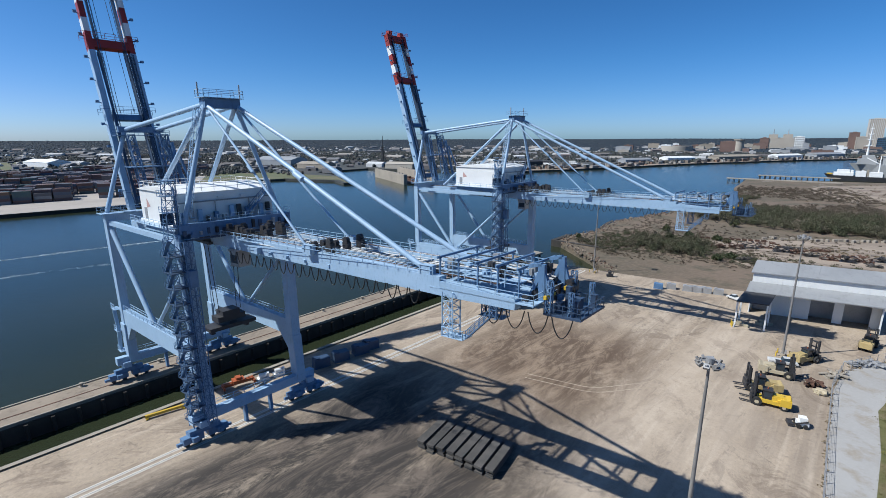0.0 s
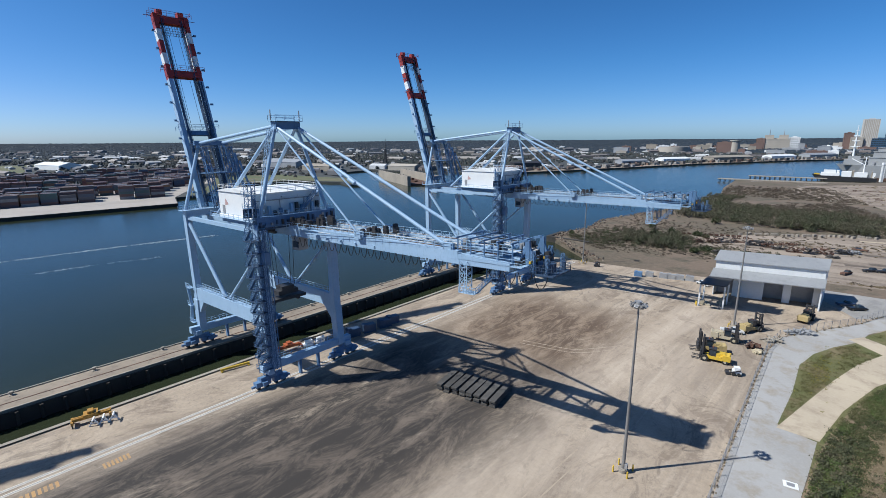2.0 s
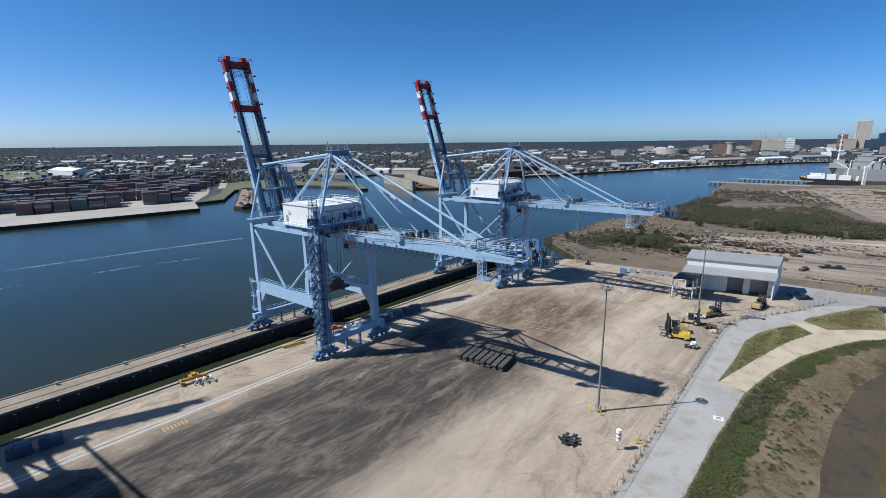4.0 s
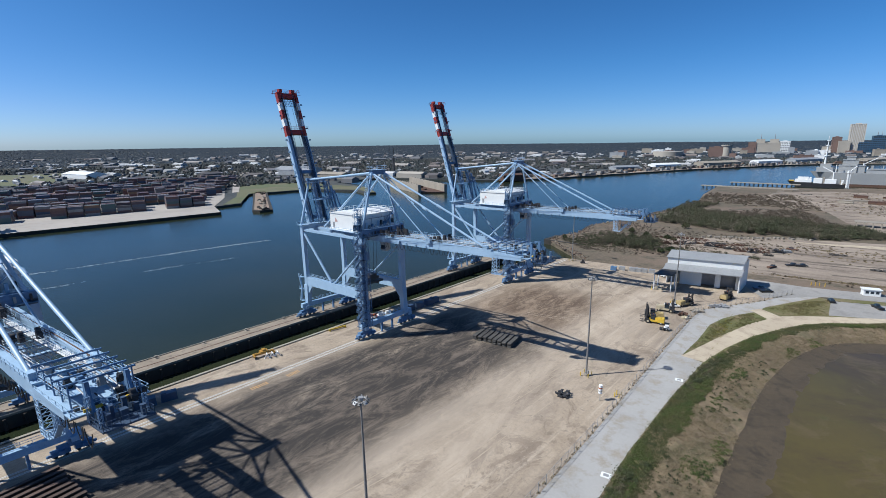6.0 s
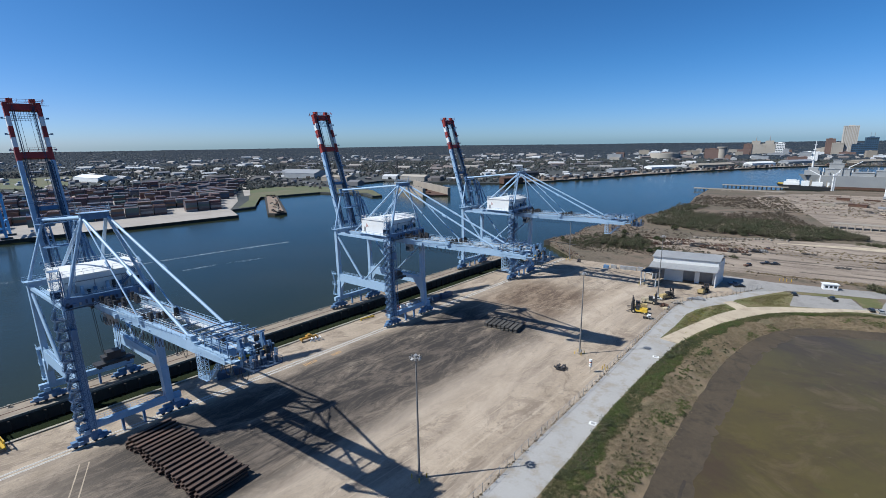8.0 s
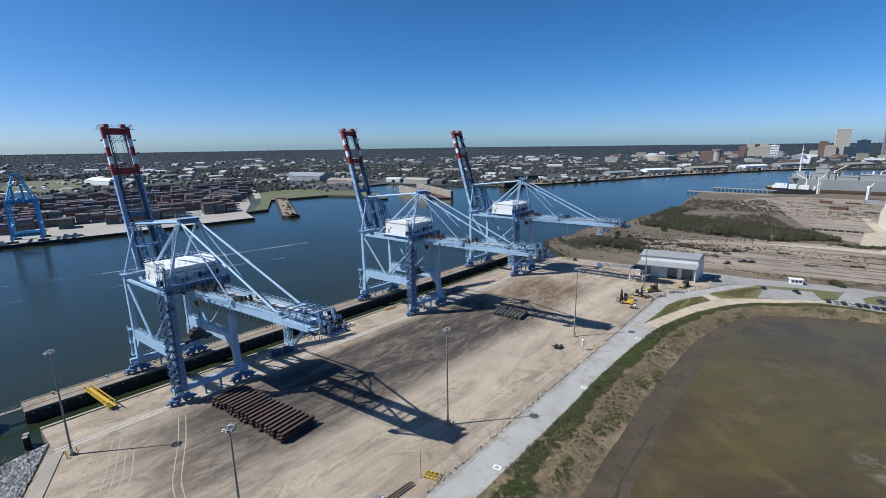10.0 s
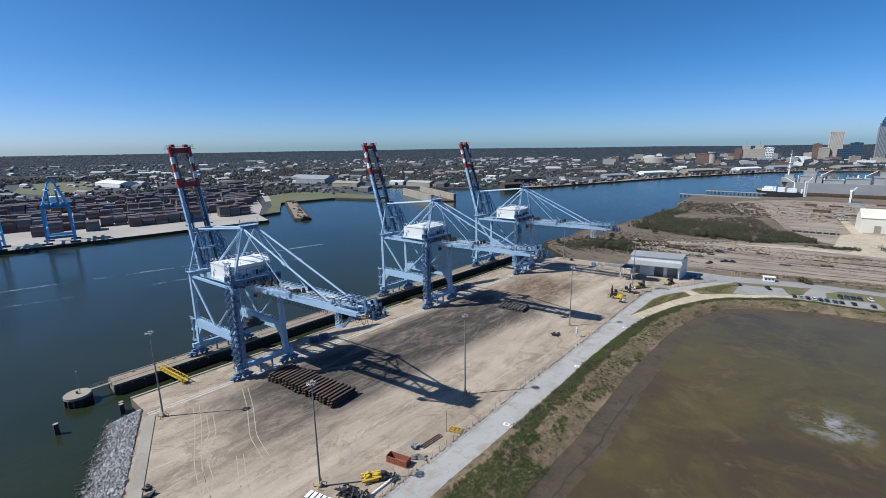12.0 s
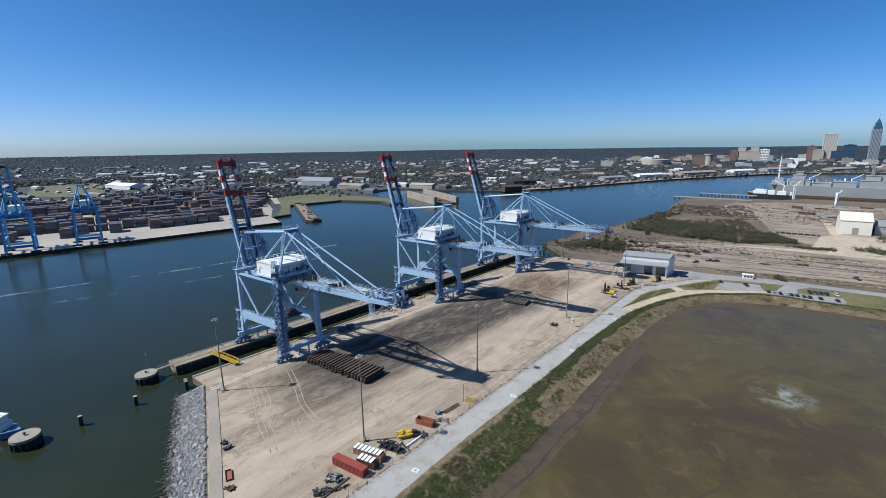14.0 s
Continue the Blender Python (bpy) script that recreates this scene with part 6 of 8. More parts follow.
part("mast", Shape().lattice((20, 0, 39), (20, 0, 56), 3, 6, 0.4).tube((20, 0, 39), (20, 0, 60), 0.7, 6, 0.3), GREYN, ship)
part("funnel", Shape().box(32, -5, 31, 42, 5, 40), GREYN, ship)
rr_ = random.Random(4)
for i in range(26):
    x_, y_, h_ = rr_.uniform(-95, 122), rr_.uniform(-12, 12), rr_.uniform(1, 5)
    part("deck_gear", Shape().box(x_, y_, 20, x_ + rr_.uniform(2, 7), y_ + rr_.uniform(2, 5), 20 + h_), rr_.choice((WHITE, GREYN, STEEL)), ship)
for i in range(70):
    x_, y_, h_ = rr_.uniform(-95, 126), rr_.uniform(-13, 8), rr_.uniform(3, 14)
    part("deck_gear", Shape().box(x_, y_, 20, x_ + rr_.uniform(0.4, 3), y_ + rr_.uniform(0.4, 3), 20 + h_), rr_.choice((WHITE, GREYN, STEEL, DARK)), ship)
for x_ in (60, 104, 112):
    part("hull_opening", Shape().box(x_, -15.8, 9, x_ + 5, -15.2, 17), DARK, ship)
part("waterline", Shape().box(-88, -14.2, 0, 129, -13.6, 3.4), RUST, ship)
for x_ in (-60, -5, 70):
    part("deck_crane", Shape().tube((x_, -8, 20), (x_, -8, 34), 0.9, 7).beam((x_, -8, 33), (x_ + 14, -10, 42), 0.8, 0.9), WHITE, ship)
ves = thing("supply_vessel", "white and black offshore supply vessel at the pier", "ship", pose(70, 790, -3, 0, 0, 4))
part("hull", Shape().add([(-34, 0, 4), (-38, 0, 9), (-26, -7, 0), (-27, -8, 7), (30, -7, 0), (30, -8, 5), (-26, 7, 0), (-27, 8, 7), (30, 7, 0), (30, 8, 5)],
                         [(0, 2, 3, 1), (2, 4, 5, 3), (0, 1, 7, 6), (6, 7, 9, 8), (4, 8, 9, 5), (1, 3, 7), (3, 5, 9, 7), (0, 6, 2)]), DARK, ves)
for a in ((-28, -6, 7, -8, 6, 11), (-25, -5, 11, -12, 5, 14.5), (-6, -6, 6, 4, 6, 13), (7, -6, 6, 20, 6, 12)):
    part("deckhouse", Shape().box(*a), WHITE, ves)
for k in range(22):
    x_, z_ = rr_.uniform(-27, 27), rr_.uniform(7, 15)
    part("deck_gear", Shape().box(x_, rr_.uniform(-6.5, 2), 5, x_ + rr_.uniform(0.6, 3.5), rr_.uniform(3, 6), z_), rr_.choice((WHITE, WHITE, STEEL, CONC)), ves)
part("bow_plate", Shape().box(-35, -3, 8, -29, 3, 9.6), YELLOW, ves)
part("deck_crane", Shape().tube((16, 0, 12), (16, 0, 22), 0.8, 8).beam((16, 0, 22), (2, 0, 30), 0.8, 1.0), WHITE, ves)
for x, y, z, a in ((104, 752, 30, 30), (160, 700, 22, -40)):
    yc = thing("yard_crane", "white lattice jib crane in the shipyard", "crane", pose(x, y, 0, 0, 0, a), "shipyard cranes")
    part("tower", Shape().lattice((0, 0, 0), (0, 0, z * 0.7), 2.2, 10, 0.3), WHITE, yc)
    part("jib", Shape().lattice((0, 0, z * 0.7), (z * 0.25, 0, z), 1.2, 8, 0.18), WHITE, yc)
    part("cabin", Shape().box(-1.8, -1.6, z * 0.7, 1.8, 1.6, z * 0.7 + 3), WHITE, yc)
r = random.Random(9)
for i in range(40):
    x, y = r.uniform(90, 420), r.uniform(520, 700)
    w_, l_, h_ = r.uniform(2, 7), r.uniform(4, 18), r.uniform(0.8, 2.8)
    solid("yard_shed", Shape().box(-l_ / 2, -w_ / 2, 0, l_ / 2, w_ / 2, h_).box(-l_ / 2 - 0.3, -w_ / 2 - 0.3, h_, l_ / 2 + 0.3, w_ / 2 + 0.3, h_ + 0.4), r.choice((RUST, CONC, CONC, ROOF, STEEL, RUST, TIMBER)), "small shipyard shed or stacked steel", "shed", "shipyard sheds", "", pose(x, y, 0.05, 0, 0, r.uniform(-15, 15)))


CREAMHALL = paint("cream_sheet", (0.92, 0.86, 0.74), (0.84, 0.78, 0.66), (0.5, 0.45, 0.38), 0.5, coarse=0.05)


def gable_hall(name, x, y, a, l_, w_, h_, k, wall, roof, label):
    o = thing(name, label, "hall", pose(x, y, 0.05, 0, 0, a))
    part("wall", Shape().add([(0, 0, 0), (l_, 0, 0), (l_, w_, 0), (0, w_, 0), (0, 0, h_), (l_, 0, h_), (l_, w_, h_), (0, w_, h_), (0, w_ / 2, h_ + k), (l_, w_ / 2, h_ + k)],
                             [(0, 1, 5, 4), (2, 3, 7, 6), (1, 2, 6, 9, 5), (3, 0, 4, 8, 7), (3, 2, 1, 0)]), wall, o)
    for s in (0, 1):
        y0 = -0.6 if s == 0 else w_ + 0.6
        part("roof", Shape().add([(-0.5, y0, h_ - 0.1), (l_ + 0.5, y0, h_ - 0.1), (l_ + 0.5, w_ / 2, h_ + k + 0.05), (-0.5, w_ / 2, h_ + k + 0.05), (-0.5, y0, h_ + 0.25), (l_ + 0.5, y0, h_ + 0.25), (l_ + 0.5, w_ / 2, h_ + k + 0.4), (-0.5, w_ / 2, h_ + k + 0.4)],
                                 [(0, 1, 2, 3), (7, 6, 5, 4), (0, 4, 5, 1), (1, 5, 6, 2), (2, 6, 7, 3), (3, 7, 4, 0)]), roof, o)
    part("door", Shape().box(l_ * 0.4, -0.08, 0, l_ * 0.6, -0.01, h_ * 0.5), CONC, o)
    return o


gable_hall("warehouse", 173, 424, 7, 25, 32, 14, 7, CREAMHALL, CREAMHALL, "large cream-white gabled yard hall")
gable_hall("warehouse", 200, 436, 7, 40, 36, 9, 4, STEEL, ROOF, "grey sheet-metal hall beside the cream hall")


# ---- quayside clutter on the far shore ----
r = random.Random(61)
s = Shape()
bank = [Vector((x, y, 0)) for x, y in ((-364, 617), (-320, 710), (-270, 863), (-195, 1100), (-84, 1340), (-30, 1450), (60, 1570), (300, 1690), (520, 1740))]
for a, b in zip(bank, bank[1:]):
    nrm = Vector((a.y - b.y, b.x - a.x, 0)).normalized()
    ang = math.degrees(math.atan2(b.y - a.y, b.x - a.x))
    for i in range(int((b - a).length / 3.2)):
        p = a.lerp(b, r.random()) + nrm * r.uniform(4, 70)
        l, w, h_ = r.uniform(2, 14), r.uniform(2, 7), r.uniform(1, 6)
        s.box(-l / 2, -w / 2, -0.3, l / 2, w / 2, h_, pose(p.x, p.y, 0, 0, 0, ang + r.uniform(-8, 8)))
solid("quayside_clutter", s, island_colours("quayside_paint", ((0.35, 0.33, 0.30), (0.20, 0.17, 0.14), (0.10, 0.09, 0.085), (0.26, 0.16, 0.11), (0.45, 0.44, 0.42), (0.15, 0.13, 0.11), (0.30, 0.26, 0.21))), "sheds, barrels and stacked goods along the far shore", "clutter", "", "stuff")

# ---- light masts ----
def build_mast():
    o = thing("light_mast", "tall tapered grey steel floodlight mast on the apron", "light mast", None, "floodlight masts")
    part("pole", Shape().tube((0, 0, 0.5), (0, 0, 16), 0.30, 12, 0.22).tube((0, 0, 16), (0, 0, 30.2), 0.22, 12, 0.13), POLE, o)
    part("base", Shape().tube((0, 0, 0), (0, 0, 0.6), 0.75, 12).box(-0.5, -0.5, 0.6, 0.5, 0.5, 0.72), CONC, o)
    hd = part("lamp_ring", Shape().tube((0, 0, 29.9), (0, 0, 30.6), 0.4, 10).path([(0.85 * math.cos(a), 0.85 * math.sin(a), 30.1) for a in [math.pi * k / 6 for k in range(13)]], 0.07).beam((-0.85, 0, 30.1), (0.85, 0, 30.1), 0.1, 0.1).beam((0, -0.85, 30.1), (0, 0.85, 30.1), 0.1, 0.1), STEEL, o)
    for k in range(8):
        a = math.pi * k / 4
        m = Matrix.Translation((1.05 * math.cos(a), 1.05 * math.sin(a), 29.95)) @ pose(0, 0, 0, 0, 35, math.degrees(a))
        part("floodlight", Shape().box(-0.26, -0.3, -0.2, 0.26, 0.3, 0.16, m).box(-0.12, -0.1, 0.16, 0.1, 0.1, 0.4, m), STEEL if k % 3 == 0 else POLE, hd)
    for k in range(4):
        a = math.pi * k / 2 + 0.78
        part("guard_post", Shape().tube((1.7 * math.cos(a), 1.7 * math.sin(a), 0), (1.7 * math.cos(a), 1.7 * math.sin(a), 1.2), 0.14, 8), YELLOW, o)
    part("winch_box", Shape().box(0.3, -0.3, 0.8, 0.7, 0.3, 1.7), STEEL, o)
    return o


mast = build_mast()
mast.location = (71.4, 29.9, 0.02)
for x, y in ((71.3, 113), (73.0, -52.8), (73.3, -113.4), (5.3, -130), (4.3, 151)):
    copy_thing(mast, pose(x, y, 0.02))


# ---- shed ----
def build_shed():
    o = thing("cargo_shed", "white sheet-metal cargo shed with grey roof and open bays", "shed", pose(58.9, 137.4, 0.03))
    W_, D_ = 30.0, 13.0
    lean = lambda p: (p[0], p[1] + 0.27 * p[0], p[2] * 1.2)
    S = lambda name, s, m, parent=None, label="": part(name, s, m, parent or o, label, lean)

    def ribbed(name, x0, x1, y, z0, z1):
        w_ = S(name, Shape().box(x0, y + 0.08, z0, x1, y + 0.24, z1), WHITE)
        n_ = max(1, int((x1 - x0) / 1.2))
        for i in range(n_):
            a = x0 + (x1 - x0) * i / n_
            S("panel", Shape().box(a + 0.04, y, z0 + 0.01, a + (x1 - x0) / n_ - 0.04, y + 0.077, z1 - 0.01), WHITE, w_)

    ribbed("wall", 5.5, 14.3, 5.2, 0, 7.2)
    ribbed("wall", 19.6, 21.8, 5.2, 0, 7.2)
    ribbed("wall", 27.6, W_ - 0.26, 5.2, 0, 7.2)
    ribbed("upper_wall", 0, W_, 4.02, 7.8, 10.7)
    S("end_wall", Shape().box(W_ - 0.25, 4.3, 0, W_, D_ + 4, 10.4).box(W_ - 0.25, 0.45, 0, W_, 4.29, 6.6), WHITE)
    S("end_wall", Shape().box(0, 4.3, 0, 0.25, D_ + 4, 10.4), WHITE)
    S("back_wall", Shape().box(0.26, D_ + 3.75, 0, W_ - 0.26, D_ + 4, 10.4), WHITE)
    S("inner_wall", Shape().box(0.3, 9, 0, W_ - 0.3, 9.2, 7), STEEL)
    for y0, z0 in ((3.4, 10.75), (17.6, 10.75)):
        y1, z1 = 10.5, 12.7
        rf = S("roof", Shape().add([(-0.5, y0, z0), (W_ + 0.5, y0, z0), (W_ + 0.5, y1, z1), (-0.5, y1, z1), (-0.5, y0, z0 + 0.18), (W_ + 0.5, y0, z0 + 0.18), (W_ + 0.5, y1, z1 + 0.18), (-0.5, y1, z1 + 0.18)],
               [(0, 1, 2, 3), (7, 6, 5, 4), (0, 4, 5, 1), (1, 5, 6, 2), (2, 6, 7, 3), (3, 7, 4, 0)]), ROOF)
        for i in range(25):
            x = -0.4 + i * 1.28
            S("seam", Shape().beam((x, y0, z0 + 0.20), (x, y1, z1 + 0.20), 0.05, 0.05), ROOF, rf)
    cp = S("canopy", Shape().add([(-0.5, -0.8, 6.6), (W_ + 0.5, -0.8, 6.6), (W_ + 0.5, 4.0, 8.2), (-0.5, 4.0, 8.2), (-0.5, -0.8, 6.78), (W_ + 0.5, -0.8, 6.78), (W_ + 0.5, 4.0, 8.38), (-0.5, 4.0, 8.38)],
                     [(0, 1, 2, 3), (7, 6, 5, 4), (0, 4, 5, 1), (1, 5, 6, 2), (2, 6, 7, 3), (3, 7, 4, 0)]), ROOF, None, "grey sheet canopy over the bays")
    for i in range(25):
        x = -0.4 + i * 1.28
        S("seam", Shape().beam((x, -0.8, 6.82), (x, 4.0, 8.42), 0.08, 0.06), ROOF, cp)
    for x in (W_ - 0.25,):
        S("column", Shape().box(x - 0.2, 0.0, 0, x + 0.2, 0.4, 6.6), WHITE)
    porch = S("porch_roof", Shape().add([(-0.8, -11.6, 6.3), (6.6, -11.6, 6.3), (6.6, -0.9, 6.45), (-0.8, -0.9, 6.45), (-0.8, -11.6, 6.5), (6.6, -11.6, 6.5), (6.6, -0.9, 6.65), (-0.8, -0.9, 6.65)],
                                           [(0, 1, 2, 3), (7, 6, 5, 4), (0, 4, 5, 1), (1, 5, 6, 2), (2, 6, 7, 3), (3, 7, 4, 0)]), DARK, None, "dark sloping porch roof")
    for x in (-0.5, 6.3):
        S("post", Shape().box(x - 0.2, -11.5, 0, x + 0.2, -11.1, 6.29), WHITE, porch)
        S("post", Shape().box(x - 0.2, -6, 0, x + 0.2, -5.6, 6.35), WHITE, porch)
    S("gutter", Shape().box(-0.6, -1.0, 6.5, W_ + 0.6, -0.82, 6.72), STEEL)
    return o


build_shed()
r = random.Random(31)
for x, y, a in ((59.0, 128.5, 10), (64, 133, 60)):
    o = thing("debris_pile", "heap of pale bags and scrap beside the shed", "debris", pose(x, y, 0.03, 0, 0, a))
    for b in ((-1.4, -1, 0, 1.2, 1, 0.8), (-0.6, -0.8, 0.804, 0.7, 0.5, 1.5), (1.25, -1.4, 0, 2.3, 0.2, 0.6)):
        part("bag", Shape().box(*b), CREAM, o)


# ---- vehicles ----
def wheel(o, x, y, rad, w_):
    wh = part("wheel", Shape().tube((x, y - w_ / 2, rad), (x, y + w_ / 2, rad), rad, 16), RUBBER, o)
    part("hub", Shape().tube((x, y - w_ / 2 - 0.03, rad), (x, y + w_ / 2 + 0.03, rad), rad * 0.45, 12), CREAM, wh)


FADED = paint("faded_machine_paint", (0.55, 0.42, 0.19), (0.46, 0.35, 0.16), (0.16, 0.11, 0.06), 0.6, fine=1.5, amount=0.6)


def handler(x, y, a, label, body=YELLOW, tall=5.2):
    """A heavy container fork truck: counterweight, cab, mast, carriage."""
    o = thing("fork_truck", label, "fork truck", pose(x, y, 0.03, 0, 0, a), "parked fork trucks")
    part("chassis", Shape().box(-3.2, -1.1, 0.75, 2.2, 1.1, 1.5).box(-3.4, -1.35, 0.9, -1.6, 1.35, 2.3).beam((-3.3, 0, 2.3), (-1.2, 0, 1.7), 2.4, 0.4), body, o)
    part("hood", Shape().box(-2.4, -0.85, 1.5, -0.2, 0.85, 2.35).beam((-2.2, 0, 2.4), (-0.4, 0, 2.5), 1.5, 0.15), body, o)
    cab = part("cab", Shape().box(-0.2, -0.85, 1.5, 1.4, 0.85, 1.75).box(-0.3, -0.95, 3.3, 1.5, 0.95, 3.45).box(-0.2, -0.85, 1.75, -0.05, -0.7, 3.3).box(-0.2, 0.7, 1.75, -0.05, 0.85, 3.3).box(1.25, -0.85, 1.75, 1.4, -0.7, 3.3).box(1.25, 0.7, 1.75, 1.4, 0.85, 3.3), DARK, o)
    part("window", Shape().box(-0.12, -0.78, 1.8, 1.32, 0.78, 3.28), GLASS, cab)
    ms = Shape()
    for s in (-1, 1):
        ms.box(2.6, s * 0.95 - 0.18, 0.3, 3.05, s * 0.95 + 0.18, tall).box(2.3, s * 0.55 - 0.1, 0.5, 2.6, s * 0.55 + 0.1, tall - 0.6)
    for k in range(4):
        ms.box(2.65, -0.95, 0.8 + k * (tall - 1.1) / 3.2, 2.95, 0.95, 1.1 + k * (tall - 1.1) / 3.2)
    part("mast", ms, DARK, o)
    part("carriage", Shape().box(3.06, -1.5, 0.5, 3.4, 1.5, 1.9).box(3.4, -1.2, 0.35, 5.2, -0.9, 0.5).box(3.4, 0.9, 0.35, 5.2, 1.2, 0.5).box(3.06, -1.3, 2.3, 3.3, 1.3, 2.7), DARK, o)
    for s in (-1, 1):
        wheel(o, 2.2, s * 1.25, 0.85, 0.7)
        wheel(o, -2.3, s * 1.05, 0.7, 0.5)
    part("beacon", Shape().tube((0.6, 0, 3.45), (0.6, 0, 3.75), 0.1, 8), ORANGE, o)
    return o


handler(72.6, 85.0, 190, "yellow heavy fork truck with black mast", YELLOW, 6.2)
handler(70.5, 90.5, 200, "faded cream-yellow heavy fork truck with black mast", FADED, 5.6)
handler(71.5, 100.5, 12, "cream heavy fork truck with black mast", CREAM, 5.4)
handler(75.5, 112.5, 60, "faded cream-yellow fork truck facing the shed", FADED, 5.4)
handler(86.6, 132.5, 80, "faded cream-yellow fork truck parked before the bays", FADED, 4.8)


def car(x, y, a, mat, label, z=0.09, pickup=False, L_=4.7):
    """A parked car: lower body, cabin with glass, wheels, lamps."""
    o = thing("pickup_truck" if pickup else "car", label, "car", pose(x, y, z, 0, 0, a), "parked cars")
    h = L_ / 2
    k = 1.12 if pickup else 1.0
    part("body", Shape().add([(-h, -0.88, 0.4 * k), (h, -0.88, 0.4 * k), (h, 0.88, 0.4 * k), (-h, 0.88, 0.4 * k), (-h, -0.9, 0.85 * k), (h - 0.15, -0.9, 0.8 * k), (h - 0.15, 0.9, 0.8 * k), (-h, 0.9, 0.85 * k), (-h + 0.1, -0.82, 0.98 * k), (h - 1.2, -0.82, 1.0 * k), (h - 1.2, 0.82, 1.0 * k), (-h + 0.1, 0.82, 0.98 * k)],
                             [(3, 2, 1, 0), (0, 1, 5, 4), (1, 2, 6, 5), (2, 3, 7, 6), (3, 0, 4, 7), (4, 5, 9, 8), (5, 6, 10, 9), (6, 7, 11, 10), (7, 4, 8, 11), (8, 9, 10, 11)]), mat, o)
    x0, x1 = (-0.4, h - 1.1) if pickup else (-h + 0.35, h - 1.2)
    zt = 1.75 if pickup else 1.45
    cb = part("cabin", Shape().add([(x0, -0.8, 1.0 * k), (x1, -0.8, 1.0 * k), (x1, 0.8, 1.0 * k), (x0, 0.8, 1.0 * k), (x0 + 0.35, -0.62, zt), (x1 - 0.65, -0.62, zt), (x1 - 0.65, 0.62, zt), (x0 + 0.35, 0.62, zt)],
                                   [(0, 1, 5, 4), (1, 2, 6, 5), (2, 3, 7, 6), (3, 0, 4, 7)]), GLASS, o)
    part("roof", Shape().box(x0 + 0.33, -0.64, zt, x1 - 0.63, 0.64, zt + 0.06), mat, cb)
    for wx in (-h + 0.85, h - 0.85):
        for s in (-1, 1):
            wheel(o, wx, s * 0.8, 0.34, 0.22)
    for s in (-1, 1):
        part("headlight", Shape().box(h - 0.12, s * 0.6 - 0.18, 0.62, h - 0.02, s * 0.6 + 0.18, 0.76), WHITE, o)
    return o


CARP = {n_: paint("car_" + n_, c, tuple(v * 0.9 for v in c), (0.1, 0.09, 0.08), 0.3, relief=0) for n_, c in (("black", (0.02, 0.02, 0.022)), ("blue", (0.03, 0.06, 0.14)), ("silver", (0.4, 0.41, 0.42)), ("white", (0.75, 0.75, 0.74)), ("red", (0.25, 0.03, 0.03)))}
r = random.Random(41)
car(53.6, 151.5, 150, CARP["white"], "white pickup truck parked by the shed", 0.03, True, 5.6)
car(72, 107.8, 20, CARP["white"], "white flatbed pickup beside the fork trucks", 0.03, True, 6.0)
car(95, 158, 40, CARP["blue"], "dark blue pickup in the shade of the shed", 0.08, True, 5.6)
car(98, 155, 40, CARP["black"], "black pickup in the shade of the shed", 0.08, True, 5.6)
car(120.6, 157.4, 110, CARP["black"], "black car on the access road")
car(135.1, 159.3, 120, CARP["black"], "black pickup on the access road", 0.09, True, 5.5)
for i, (x, y) in enumerate(((148.6, 151.7), (151.6, 152.0), (154.6, 152.4), (157.4, 152.8), (160.2, 153.2), (163.0, 153.6), (166.4, 154.0), (169.2, 154.4), (174.3, 155.4), (182.1, 156.8))):
    c_ = ("black", "silver", "black", "white", "black", "black", "blue", "black", "black", "black")[i]
    car(x, y, 105, CARP[c_], f"parked {c_} car in the lot")
for i, (x, y) in enumerate(((168.3, 166.5), (171.2, 167.2), (173.9, 167.8), (176.6, 168.4), (181.1, 169.6))):
    c_ = ("black", "blue", "black", "black", "white")[i]
    car(x, y, 288, CARP[c_], f"parked {c_} car in the lot", 0.11)
for x, y in ((93.2, 205.5), (100.6, 216.8), (104.6, 218.4), (96.1, 262.0), (206, 250), (190, 222)):
    car(x, y, r.uniform(0, 180), RUST if x < 100 else DARK, "dark rusty work truck in the sandy yard", 0.06, True, 6.2)
sk = thing("skid_loader", "small white skid loader on the apron", "loader", pose(78, 80.4, 0.03, 0, 0, 200))
part("body", Shape().box(-1.2, -0.7, 0.4, 0.6, 0.7, 1.2).box(-0.9, -0.6, 1.2, 0.3, 0.6, 2.0), WHITE, sk)
part("arm", Shape().beam((-1.0, -0.8, 1.5), (1.3, -0.8, 0.6), 0.15, 0.25).beam((-1.0, 0.8, 1.5), (1.3, 0.8, 0.6), 0.15, 0.25), DARK, sk)
part("bucket", Shape().box(1.2, -0.9, 0.1, 2.0, 0.9, 0.7), DARK, sk)
for x in (-0.7, 0.4):
    for s in (-1, 1):
        part("wheel", Shape().tube((x, s * 0.7, 0.4), (x, s * 1.0, 0.4), 0.4, 12), RUBBER, sk)

# ---- stacks on the apron ----
slab_mesh = [Shape().box(-h_, -0.70, 0, h_, 0.70, 0.38).box(-h_ + 0.2, -0.74, 0.06, h_ - 0.2, 0.74, 0.32).mesh("timber_mat", TIMBER) for h_ in (3.9, 4.1)]
st = thing("mat_stack", "pile of blackened timber crane mats on the apron", "mat stack", pose(36.2, 33.0, 0.03, 0, 0, 10))
r = random.Random(51)
for i in range(8):
    for lev in range(4):
        o = new("timber_mat", r.choice(slab_mesh))
        o.parent = st
        o.matrix_basis = pose(-6.6 + i * 1.89 + r.uniform(-0.12, 0.12), r.uniform(-0.3, 0.3), lev * 0.42, 0, 0, 90 + r.uniform(-1.5, 1.5))
